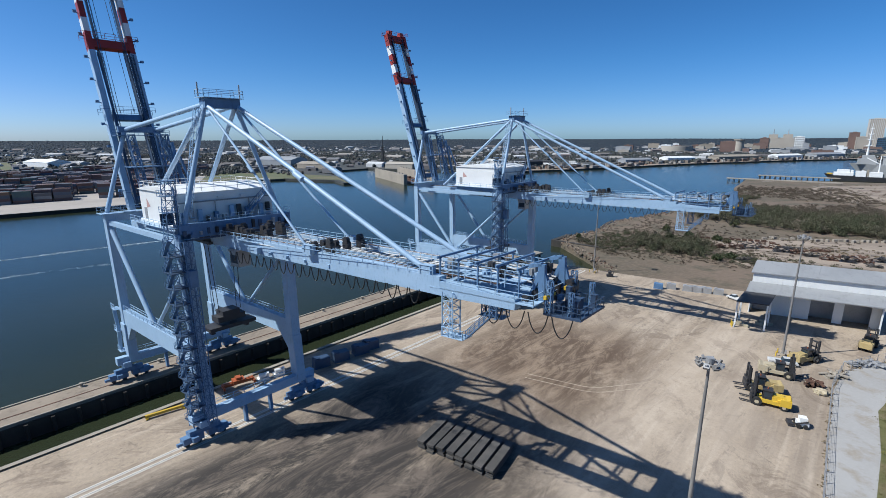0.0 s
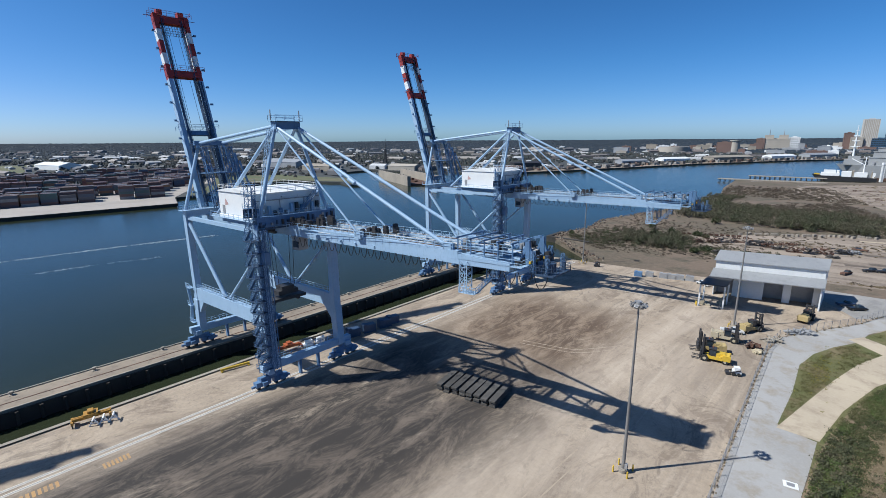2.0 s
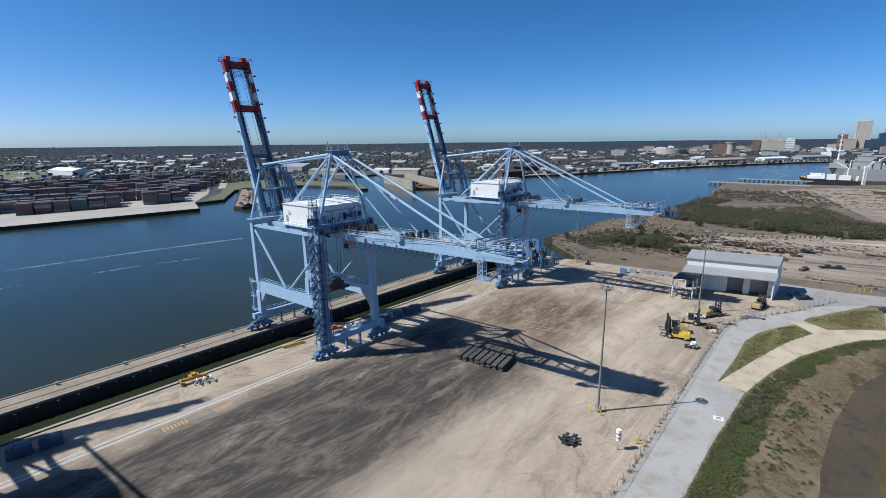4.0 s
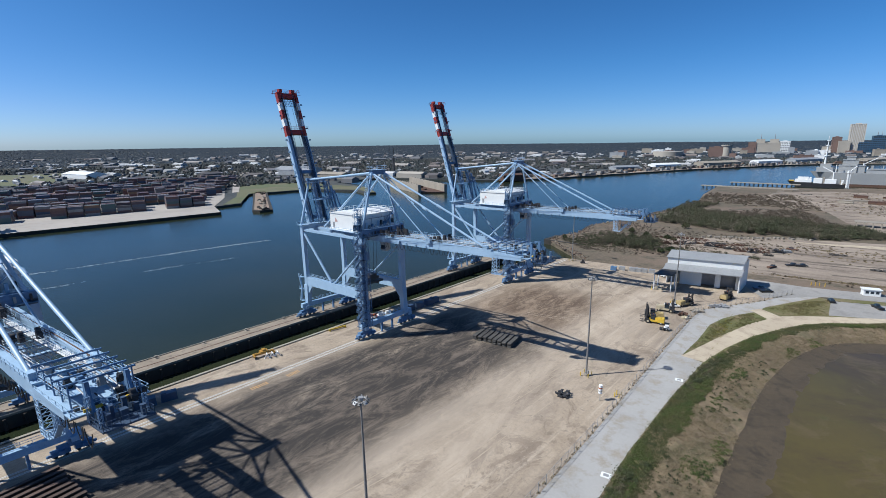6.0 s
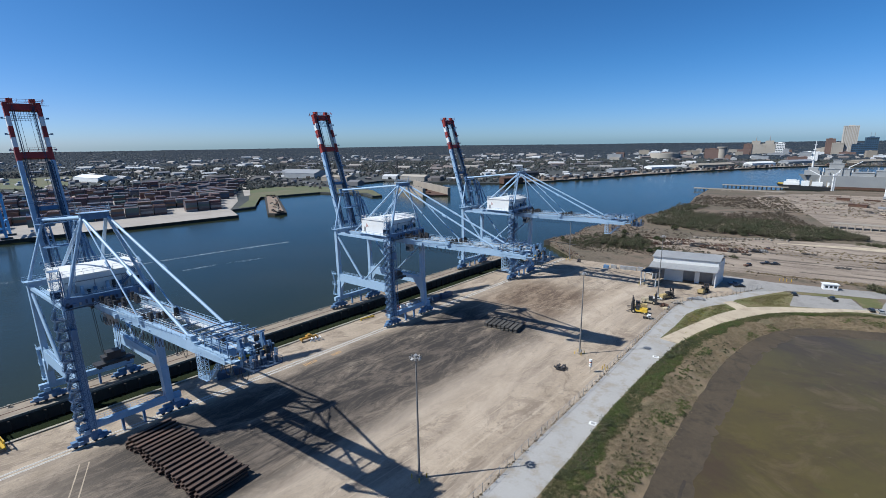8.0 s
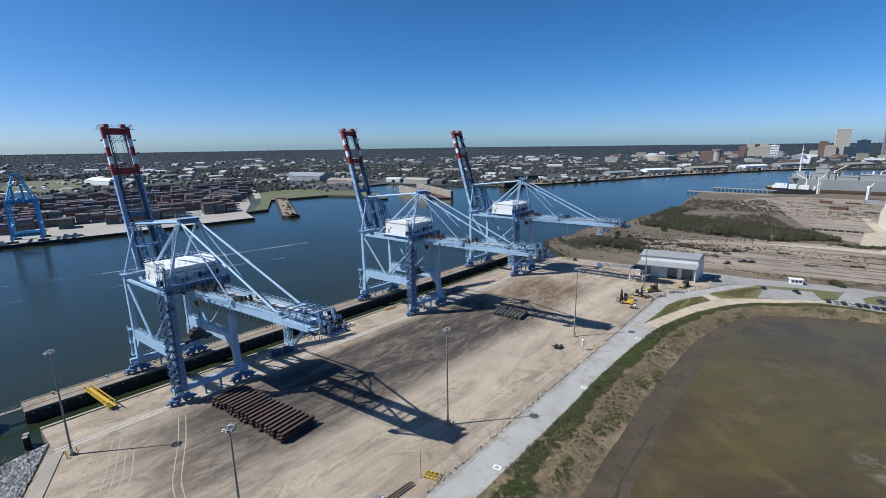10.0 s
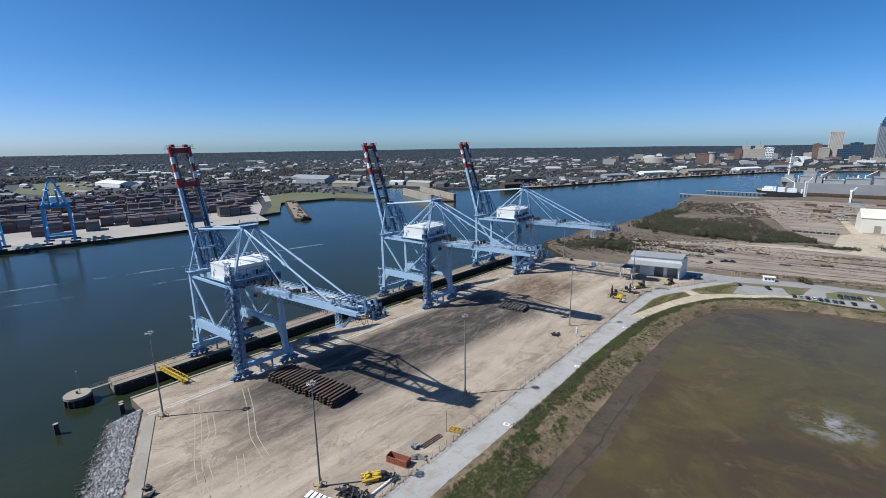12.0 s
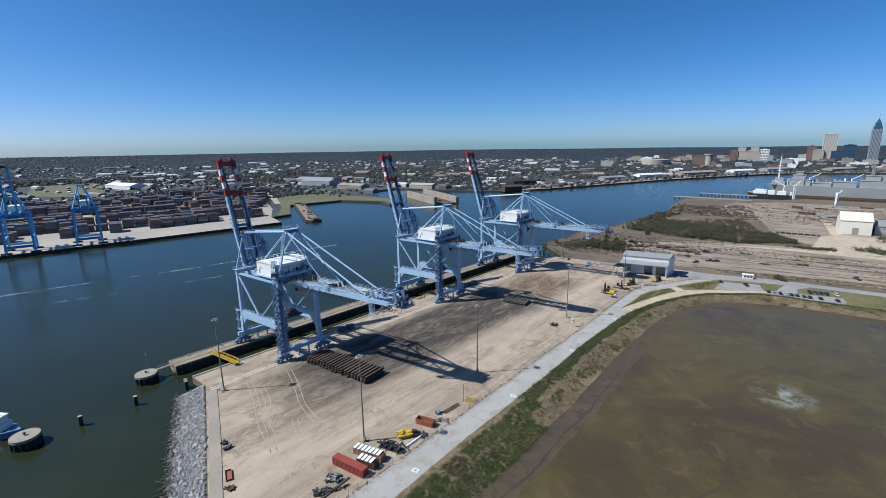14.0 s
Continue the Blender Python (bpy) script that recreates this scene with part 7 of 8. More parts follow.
BEAMRUST = paint("dark_rusted_beam", (0.115, 0.068, 0.05), (0.085, 0.056, 0.044), (0.05, 0.04, 0.036), 0.8, fine=1.2, amount=0.7, relief=0.3, vary=0.35)
beam_mesh = [Shape().box(-h_, -0.5, 0, h_, 0.5, 0.14).box(-h_, -0.1, 0.14, h_, 0.1, 0.75).box(-h_, -0.45, 0.75, h_, 0.45, 0.95).mesh("steel_beam", BEAMRUST) for h_ in (5.3, 5.7)]
st = thing("beam_stack", "long row of rusted steel beams stacked on the apron", "beam stack", pose(26.0, -86.8, 0.03, 0, 0, 8))
for i in range(19):
    for lev in range(3):
        o = new("steel_beam", r.choice(beam_mesh))
        o.parent = st
        o.matrix_basis = pose(-17.2 + i * 1.92 + r.uniform(-0.1, 0.1) + lev * 0.15, r.uniform(-0.3, 0.3), lev * 0.97, 0, 0, 90 + r.uniform(-1, 1))


# ---- lifting gear near the quay ----
def spreader(x, y, a, mat, label):
    o = thing("spreader", label, "spreader", pose(x, y, 0.03, 0, 0, a))
    part("beam", Shape().box(-3.1, -0.45, 0.9, 3.1, -0.1, 1.5).box(-3.1, 0.1, 0.9, 3.1, 0.45, 1.5), mat, o)
    part("head", Shape().box(-1.2, -1.0, 1.2, 1.2, 1.0, 2.0).box(-0.5, -0.7, 2.0, 0.5, 0.7, 2.5), mat, o)
    for s in (-1, 1):
        part("end_beam", Shape().box(s * 3.1 - 0.2, -1.2, 0.6, s * 3.1 + 0.2, 1.2, 1.2), mat, o)
        for k in (-1.1, 1.1):
            part("leg", Shape().box(s * 3.1 - 0.12, k - 0.12, 0, s * 3.1 + 0.12, k + 0.12, 0.6), DARK, o)
    return o


AMBER = paint("amber_paint", (0.56, 0.30, 0.04), (0.46, 0.24, 0.035), (0.16, 0.09, 0.05), 0.55, amount=0.6)
spreader(-13.9, -27.9, 80, AMBER, "amber-yellow container spreader resting near the quay edge")
spreader(-13.5, 15.5, 80, ORANGE, "orange container spreader under the crane")
for i in range(3):
    o = solid("trestle", Shape().beam((-0.8, 0, 0), (0, 0, 1.5), 0.25, 0.25).beam((0.8, 0, 0), (0, 0, 1.5), 0.25, 0.25).beam((-0.5, 0, 0.6), (0.5, 0, 0.6), 0.2, 0.2).beam((0, -0.9, 1.5), (0, 0.9, 1.5), 0.25, 0.25), WHITE, "white steel A-frame trestle", "trestle", "white trestles", "", pose(-11.5 + 0.4 * i, -28.0 + i * 1.6, 0.03, 0, 0, 70))
solid("lifting_beam", Shape().box(-3.4, -0.25, 0.3, 3.4, 0.25, 0.8).box(-3.3, -0.6, 0, -2.9, 0.6, 0.3).box(2.9, -0.6, 0, 3.3, 0.6, 0.3), YELLOW, "yellow lifting beam by the quay edge", "lifting beam", "", "", pose(-14.3, 1.3, 0.03, 0, 0, 80))
for x, y in ((-12.5, 20.5), (-12, 24)):
    solid("winch_unit", Shape().box(-1.2, -0.8, 0, 1.2, 0.8, 0.7).tube((-0.8, 0, 1.1), (0.8, 0, 1.1), 0.55, 12).box(0.9, -0.5, 0.7, 1.3, 0.5, 1.6), WHITE, "white winch unit under the crane", "winch", "", "", pose(x, y, 0.03, 0, 0, 75))
for i, (x, y) in enumerate(((-8.5, 33), (-7.8, 38), (-7.2, 43.5), (-7.5, 47), (-9, -63), (-8.4, -58))):
    solid("dark_tank", Shape().box(-1.9, -1.1, 0.15, 1.9, 1.1, 2.2).box(-2.0, -1.2, 0, 2.0, 1.2, 0.15).box(-1.7, -0.9, 2.2, -0.6, 0.9, 2.5), NAVY, "dark blue steel box near the rails", "tank", "steel boxes", "", pose(x, y, 0.03, 0, 0, 78))
yg = thing("gangway", "yellow truss gangway from quay to wharf", "gangway", pose(-32.4, -119.5, 0.95, 0, 0, 8))
gw = Shape().box(0, -0.9, 0.1, 20.5, 0.9, 0.25)
for s in (-0.9, 0.9):
    gw.beam((0, s, 0.2), (20.5, s, 0.2), 0.22, 0.22).beam((0, s, 1.9), (20.5, s, 1.9), 0.22, 0.22)
    for k in range(8):
        gw.beam((k * 2.56, s, 0.2), (k * 2.56 + 1.28, s, 1.9), 0.14, 0.14).beam((k * 2.56 + 1.28, s, 1.9), (k * 2.56 + 2.56, s, 0.2), 0.14, 0.14)
part("truss", gw, YELLOW, yg)
part("support_frame", Shape().beam((19.5, -1, -0.9), (19.5, -1, 1.9), 0.25, 0.25, (1, 0, 0)).beam((19.5, 1, -0.9), (19.5, 1, 1.9), 0.25, 0.25, (1, 0, 0)).beam((20.3, -1, -0.9), (18, -1, 1.5), 0.2, 0.2), YELLOW, yg)


# ---- clutter along the fence ----
def corrugated(o, L_, W_, H_, mat, top=True):
    s = Shape()
    for side in (-1, 1):
        n_ = int(L_ / 0.55)
        for i in range(n_):
            x = -L_ / 2 + 0.15 + i * (L_ - 0.3) / n_
            s.box(x, side * (W_ / 2 - 0.06) - 0.05, 0.18, x + 0.28, side * (W_ / 2 - 0.06) + 0.05, H_ - 0.12)
        s.box(-L_ / 2 + 0.1, side * (W_ / 2 - 0.12) - 0.03, 0.1, L_ / 2 - 0.1, side * (W_ / 2 - 0.12) + 0.03, H_)
    s.box(-L_ / 2, -W_ / 2, 0, L_ / 2, W_ / 2, 0.16)
    part("side_panel", s, mat, o)
    for x in (-L_ / 2, L_ / 2 - 0.16):
        for y in (-W_ / 2, W_ / 2 - 0.16):
            part("corner_post", Shape().box(x, y, 0.162, x + 0.16, y + 0.16, H_), mat, o)
    part("end_panel", Shape().box(L_ / 2 - 0.1, -W_ / 2 + 0.17, 0.17, L_ / 2 - 0.04, W_ / 2 - 0.17, H_), mat, o)
    part("end_panel", Shape().box(-L_ / 2 + 0.04, -W_ / 2 + 0.17, 0.17, -L_ / 2 + 0.1, W_ / 2 - 0.17, H_), mat, o)
    if top:
        part("roof", Shape().box(-L_ / 2, -W_ / 2, H_ + 0.002, L_ / 2, W_ / 2, H_ + 0.06), mat, o)
    return o


BRICKRED = paint("container_red", (0.36, 0.075, 0.05), (0.31, 0.065, 0.045), (0.16, 0.06, 0.05), 0.55)
corrugated(thing("shipping_container", "faded red forty-foot shipping container by the fence", "container", pose(80.8, -124.6, 0.03, 0, 0, 10)), 12.19, 2.44, 2.59, BRICKRED)
for x, y, L_, lab in ((80.4, -117.0, 10.5, "long pinkish steel rack box with slatted top"), (83.4, -120.0, 6.4, "short rust-red steel rack box with slatted top")):
    o = corrugated(thing("slatted_box", lab, "steel box", pose(x, y, 0.03, 0, 0, 16), "slatted boxes"), L_, 2.6, 2.3, paint("pink_primer", (0.40, 0.24, 0.19), (0.34, 0.19, 0.15), (0.2, 0.1, 0.07), 0.7) if L_ > 8 else RUST, False)
    for k in range(int(L_ / 1.4)):
        xx = -L_ / 2 + 0.7 + k * 1.4
        part("slat", Shape().box(xx - 0.5, -1.3, 2.31, xx + 0.5, 1.3, 2.42), WHITE, o)
o = corrugated(thing("open_skip", "open rust-orange steel skip by the fence", "skip", pose(82.0, -93.4, 0.03, 0, 0, 16)), 6.6, 2.5, 2.0, paint("skip_rust", (0.42, 0.14, 0.075), (0.33, 0.11, 0.06), (0.13, 0.06, 0.04), 0.8), False)
r = random.Random(61)
SKIPRUST = paint("orange_rust", (0.40, 0.135, 0.07), (0.31, 0.105, 0.06), (0.12, 0.06, 0.04), 0.8, fine=1.5, amount=0.5)


def scrap(x, y, n, sx, sy, h, mat, label, a=0):
    s = Shape()
    for _ in range(n):
        m = Matrix.Translation((r.uniform(-sx, sx), r.uniform(-sy, sy), r.uniform(0.15, h))) @ pose(0, 0, 0, r.uniform(-25, 25), r.uniform(-25, 25), r.uniform(0, 180))
        s.box(-r.uniform(0.3, 1.2), -r.uniform(0.1, 0.4), -0.12, r.uniform(0.3, 1.2), r.uniform(0.1, 0.4), 0.15, m)
    s.box(-sx, -sy, 0, sx, sy, 0.12)
    return solid("scrap_heap", s, mat, label, "scrap", "", "stuff", pose(x, y, 0.03, 0, 0, a))


scrap(82.8, -109.8, 54, 4.2, 1.5, 2.2, DARK, "heap of black rusty machine frames", 15)
scrap(84.5, -99.6, 24, 2.4, 1.1, 1.2, DARK, "black engine parts on the ground", 20)
scrap(84.8, -88.4, 18, 2.2, 0.8, 0.5, POLE, "flat grey scrap metal sheets", 40)
scrap(80.7, -85.9, 14, 0.9, 0.9, 1.2, STEEL, "grey engine block on the ground", 10)
scrap(80.6, -130.4, 34, 1.9, 1.4, 1.5, POLE, "grey engine blocks stacked by the container", 30)
scrap(82.6, -136.0, 22, 2.0, 1.0, 0.9, DARK, "black scrap near the apron corner", 60)
scrap(84.5, -133, 16, 4.0, 0.4, 0.4, RUST, "long rusty pipes on the ground", 68)
scrap(71.9, 15.2, 26, 1.5, 1.1, 1.0, DARK, "black engine assembly standing on the apron", 20)
scrap(78.3, 100.0, 22, 1.4, 1.0, 1.3, RUST, "rusty attachments beside the fence", 10)
scrap(81.5, 108.5, 26, 2.4, 1.2, 0.8, CONC, "broken pallets and rubble", 40)
scrap(86.5, 120, 30, 3.4, 1.2, 0.9, STEEL, "grey scrap piled along the fence", 35)
scrap(79.8, 97.5, 14, 1.0, 0.8, 0.7, CREAM, "pale timber offcuts on the ground", 70)
solid("steel_tray", Shape().box(-2.4, -0.9, 0, 2.4, 0.9, 0.12).box(-2.4, -0.9, 0.12, 2.4, -0.8, 0.6).box(-2.4, 0.8, 0.12, 2.4, 0.9, 0.6).box(-2.4, -0.8, 0.12, -2.3, 0.8, 0.6).box(2.3, -0.8, 0.12, 2.4, 0.8, 0.6), SKIPRUST, "shallow rust-brown steel tray on the apron", "tray", "", "", pose(56.1, -150.1, 0.03, 0, 0, -20))
scrap(61.7, -152.0, 12, 1.0, 0.7, 0.3, RUST, "rusty offcuts on the apron", 20)
scrap(39.4, -144.4, 10, 0.8, 0.6, 0.7, DARK, "small black scrap heap by the kerb", 10)
scrap(43.1, -145.0, 10, 0.8, 0.6, 0.6, DARK, "small black scrap heap by the kerb", 50)
fr = thing("steel_barrier", "yellow tubular steel barrier lying by the fence", "barrier", pose(84.6, -71.6, 0.03, 0, 0, 22))
for y in (-1.0, 0.0, 1.0):
    part("bar", Shape().beam((-1.9, y, 0.5), (1.9, y, 0.5), 0.2, 0.25), YELLOW, fr)
for x in (-1.7, -0.5, 0.7, 1.7):
    part("cross_bar", Shape().beam((x, -1.1, 0.75), (x, 1.1, 0.75), 0.2, 0.24), YELLOW, fr)
    part("foot", Shape().box(x - 0.12, -1.1, 0, x + 0.12, -0.9, 0.63), YELLOW, fr)
    part("foot", Shape().box(x - 0.12, 0.9, 0, x + 0.12, 1.1, 0.63), YELLOW, fr)
solid("marker_pole", Shape().tube((0, 0, 0), (0, 0, 7.0), 0.09, 8).box(-0.2, -0.2, 0, 0.2, 0.2, 0.15), POLE, "thin weathered pole beside the fence", "pole", "", "", pose(82.6, -73.6, 0.03))
rp = thing("rail_pile", "parallel rusty rails stacked beside the fence", "rail pile", pose(82.4, -80.2, 0.03, 0, 0, 88))
for k in range(9):
    part("rail", Shape().box(-4.2 + 0.2 * (k % 3), -0.9 + (k % 6) * 0.32, 0.0 + (k // 6) * 0.2, 4.0 - 0.3 * (k % 4), -0.74 + (k % 6) * 0.32, 0.18 + (k // 6) * 0.2), RUST if k % 3 else POLE, rp)
for k in range(9):
    solid("kerb_block", Shape().box(-0.55, -0.28, 0, 0.55, 0.28, 0.5).box(-0.45, -0.2, 0.5, 0.45, 0.2, 0.56), WHITE, "small pale concrete block in a row", "block", "row of blocks", "", pose(86.1 - 0.05 * k, -106.0 + k * 1.05, 0.03, 0, 0, 85))
solid("spoil_bank", Shape().beam((84.6, -137, 0.1), (83.6, -127, 0.1), 0.9, 0.5, (0, 0, 1), 0.6, 0.4), TIMBER, "dark strip of rotten timber by the fence", "timber", "", "", None)
ym = thing("yellow_machine", "yellow boxy quay machine part lying by the fence", "machine", pose(81.8, -102.6, 0.03, 0, 0, 58))
part("body", Shape().box(-2.2, -1.1, 0.2, 1.6, 1.1, 1.3).beam((-2, -0.7, 1.5), (1.8, -0.7, 1.0), 0.4, 0.5).beam((-2, 0.7, 1.5), (1.8, 0.7, 1.0), 0.4, 0.5), YELLOW, ym)
part("drum", Shape().tube((-1.0, -0.9, 1.7), (-1.0, 0.9, 1.7), 0.5, 12), YELLOW, ym)
for y in (-1.5, -0.5, 0.5, 1.5):
    part("boom_tube", Shape().tube((-3.0, y, 0.6 + 0.3 * abs(y)), (2.2, y * 0.8, 1.3), 0.28, 10), YELLOW, ym)
part("undercarriage", Shape().box(1.9, -1.4, 0.1, 4.0, 1.3, 0.9).box(2.3, -0.8, 0.9, 3.4, 0.9, 1.6), DARK, ym)
part("base", Shape().box(-2.0, -0.9, 0, 1.4, 0.9, 0.2), DARK, ym)
sp = thing("signal_post", "white barrel sign on a thin post beside the fence", "sign", pose(80.3, 19.5, 0.03))
part("post", Shape().tube((0, 0, 0), (0, 0, 2.2), 0.08, 8), STEEL, sp)
part("drum", Shape().tube((0, 0, 2.2), (0, 0, 4.6), 0.5, 14), WHITE, sp)
for k in range(2):
    part("band", Shape().tube((0, 0, 2.7 + k * 0.9), (0, 0, 3.0 + k * 0.9), 0.505, 14), ORANGE if k else STEEL, sp)
for i in range(4):
    solid("guard_post", Shape().tube((0, 0, 0), (0, 0, 1.3), 0.13, 8).tube((0, 0, 1.3), (0, 0, 1.36), 0.1, 8), YELLOW, "yellow steel guard post", "post", "guard posts", "", pose(82.5 + (i % 2) * 1.2, 24.0 + (i // 2) * 1.4, 0.03))
for x, y in ((57.5, 126.4), (58.0, 125.0), (112, 180.6), (113.5, 181), (115, 181.5), (117, 181.8)):
    solid("guard_post", Shape().tube((0, 0, 0), (0, 0, 1.6), 0.16, 8).tube((0, 0, 1.6), (0, 0, 1.68), 0.12, 8), YELLOW, "yellow steel guard post", "post", "guard posts", "", pose(x, y, 0.06))
gh = thing("gatehouse", "small white gatehouse with dark windows", "gatehouse", pose(132.8, 179.5, 0.08, 0, 0, 20))
part("wall", Shape().box(-3, -1.5, 0, 3, 1.5, 2.7), WHITE, gh)
part("roof", Shape().box(-3.4, -1.9, 2.7, 3.4, 1.9, 3.0), WHITE, gh)
for k in (-1.8, 0, 1.8):
    part("window", Shape().box(k - 0.6, -1.54, 1.0, k + 0.6, -1.5, 2.1), GLASS, gh)
for i, (x, y) in enumerate(((30.5, 147.3), (34, 150), (39, 151.3), (41.8, 152.2), (44.6, 153.2), (48, 154.4))):
    o = solid("generator_box", Shape().box(-1.5, -0.9, 0.15, 1.5, 0.9, 1.9).box(-1.6, -1.0, 0, 1.6, 1.0, 0.15).box(-1.2, -0.6, 1.9, -0.3, 0.6, 2.15), STEEL if i else BLUE2, "grey steel generator box in a row" if i else "blue steel generator box", "generator", "generator boxes", "", pose(x, y, 0.03, 0, 0, 14))
solid("forklift_small", Shape().box(-1.3, -0.6, 0.3, 1.0, 0.6, 1.0).box(-0.7, -0.55, 1.0, 0.5, 0.55, 2.0).box(1.0, -0.5, 0.1, 1.2, 0.5, 2.2), DARK, "small dark fork truck near the inlet", "fork truck", "", "", pose(11.7, 149.5, 0.03, 0, 0, 30))

# chain-link fence along the road
fence = thing("fence", "grey chain-link fence along the apron edge", "fence")
pm = Shape().tube((0, 0, 0), (0, 0, 2.3), 0.06, 6).mesh("post", STEEL)
fline = [(89.9, -150)] + FENCE[1:]
pts = []
for a, b in zip(fline, fline[1:]):
    a, b = Vector((*a, 0.03)), Vector((*b, 0.03))
    n_ = max(1, round((b - a).length / 3.2))
    pts += [a.lerp(b, k / n_) for k in range(n_)]
for p in pts:
    o = new("post", pm)
    o.parent = fence
    o.location = p
part("top_rail", Shape().path([p + Vector((0, 0, 2.25)) for p in pts], 0.035, 4), STEEL, fence)
part("bottom_rail", Shape().path([p + Vector((0, 0, 0.15)) for p in pts], 0.02, 4), STEEL, fence)
for k in range(5):
    part("wire", Shape().path([p + Vector((0, 0, 0.45 + 0.36 * k)) for p in pts], 0.015, 3), STEEL, fence)
# kerb strip and weeds at its foot
r = random.Random(71)
leaf_cloud([(p.x + r.uniform(-0.4, 0.3), p.y + r.uniform(-1.5, 1.5), 0, r.uniform(0.2, 0.5), r.uniform(0.2, 0.5)) for p in pts for _ in range(3)], 8, 0.16, TUFT, "fence_weeds", "dry weeds along the fence foot", "stuff", "weeds")

for x, y in ((96.0, -112.2), (94.7, -58.3), (93.6, -7), (92.8, 45)):
    hp = solid("access_cover", Shape().box(-1.0, -0.8, 0, 1.0, 0.8, 0.10), WHITE, "square pale concrete access cover in the road", "cover", "access covers", "", pose(x, y, 0.05, 0, 0, 12))
    part("lid", Shape().box(-0.55, -0.45, 0.102, 0.55, 0.45, 0.13), STEEL, hp)

RUTS = soil("damp_rut", ((0.17, 0.135, 0.105), (0.13, 0.105, 0.082), (0.10, 0.080, 0.064), (0.24, 0.19, 0.15)), (0.05, 0.2, 0.9), 0.2)
# ---- yard rows ----
r = random.Random(81)
for x, y, sx, sy, h_, m in ((72.7, 238.5, 2.6, 1.3, 2.0, RUST), (78.6, 239.4, 2.2, 1.4, 2.2, DARK), (83.0, 243.5, 3.2, 1.3, 2.2, RUST), (89.8, 248.4, 3.0, 1.2, 1.9, DARK), (94.2, 252.4, 2.0, 1.2, 1.4, STEEL), (42.0, 242.0, 3.4, 1.5, 2.6, DARK), (48.6, 247.6, 3.6, 1.5, 2.8, RUST), (55.4, 243.0, 3.4, 1.4, 2.2, DARK), (61.5, 243.4, 3.0, 1.2, 1.6, RUST), (66.4, 241.4, 2.8, 1.2, 1.3, TIMBER),
                            (37.0, 236.5, 2.4, 1.1, 1.8, RUST), (45.7, 211.5, 2.4, 1.2, 1.6, TIMBER), (58.0, 252.0, 3.0, 1.0, 1.0, TIMBER), (68.0, 255.0, 3.4, 0.9, 0.9, RUST), (30.5, 232.0, 2.2, 1.0, 1.5, RUST), (87.0, 236.0, 2.0, 0.9, 0.8, TIMBER), (118, 262, 3.0, 0.8, 0.7, TIMBER), (136, 232, 2.6, 0.8, 0.7, TIMBER), (158, 246, 3.0, 0.9, 0.9, RUST)):
    scrap(x, y, 34, sx * 1.25, sy * 1.15, h_ * 1.2, m, "rusty steel piled in the sandy yard", r.uniform(-10, 40))
for x0, y0, x1, y1, w_ in ((92, 224, 190, 244, 1.6), (100, 232, 240, 262, 2.6), (98, 252, 205, 270, 1.4), (118, 208, 260, 236, 2.0), (104, 272, 150, 281, 1.2), (150, 262, 330, 292, 3.0), (140, 222, 240, 240, 1.2)):
    row, rows_ = [], smooth_line(((x0, y0), ((x0 + x1) / 2, (y0 + y1) / 2 + 1.5), (x1, y1)), 60)
    for p in rows_:
        k = w_ * (0.25 + abs(noise.noise((p.x * 0.07, p.y * 0.07, x0))) * 1.6 + 0.5 * abs(noise.noise((p.x * 0.4, p.y * 0.4, y0))))
        row += [(p.x + 0.2 * k, p.y - k, 0.058), (p.x - 0.2 * k, p.y + k, 0.058)]
    solid("rut", Shape().add(row, [(2 * i, 2 * i + 2, 2 * i + 3, 2 * i + 1) for i in range(59)]), RUTS, "dark damp wheel rut across the sandy yard", "rut", "", "structure")
for i in range(12):
    solid("concrete_block", Shape().box(-1.0, -0.5, 0, 1.0, 0.5, 0.9).box(-0.8, -0.3, 0.9, 0.8, 0.3, 1.05), RUST, "rust-brown block in a row on the point", "block", "row of blocks", "", pose(16 + i * 2.6, 250 + i * 1.1, 0, 0, 0, 25 + r.uniform(-8, 8)))
for i in range(26):
    solid("stone_block", Shape().box(-1.1, -0.7, 0, 1.1, 0.7, 1.0).box(-0.9, -0.5, 1.0, 0.9, 0.5, 1.15), CONC, "pale concrete block along the yard edge", "block", "edge blocks", "", pose(43.5 + i * 2.3 + r.uniform(-1, 1), 271.8 + i * 1.35 + r.uniform(-2, 2), 0.03, 0, 0, r.uniform(0, 90)))
for i in range(60):
    x, y = r.uniform(-20, 420), r.uniform(470, 690)
    scrap(x, max(y, 480 + 0.0 * x), 10, r.uniform(2, 7), r.uniform(0.8, 2), r.uniform(0.8, 2), r.choice((RUST, CONC, CONC, RUST, DARK, TIMBER)), "heap of rusty shipyard steel", r.uniform(-20, 20))
sheet("yard_3", [(93, 289), (141, 299), (178, 303), (205, 304), (420, 306), (420, 318), (205, 318), (178, 314), (141, 309), (95, 292)], 0.09, PATHC, "strip of bright sand in the yard", "yard")
sheet("yard_4", [(170, 311), (183, 311), (181, 385), (168, 470), (157, 530), (152, 528), (161, 460), (171, 385)], 0.085, PATHC, "sandy track to the cream hall", "track")
old = thing("ruined_hall", "long low roofless concrete hall in the shipyard", "building", pose(122, 388, 0.05, 0, 0, 6))
part("wall", Shape().box(0, 0, 3.6, 36, 9, 4.2), CONC, old)
for i in range(8):
    part("pier", Shape().box(i * 5.0, 0, 0, i * 5.0 + 0.9, 0.8, 3.6), CONC, old)

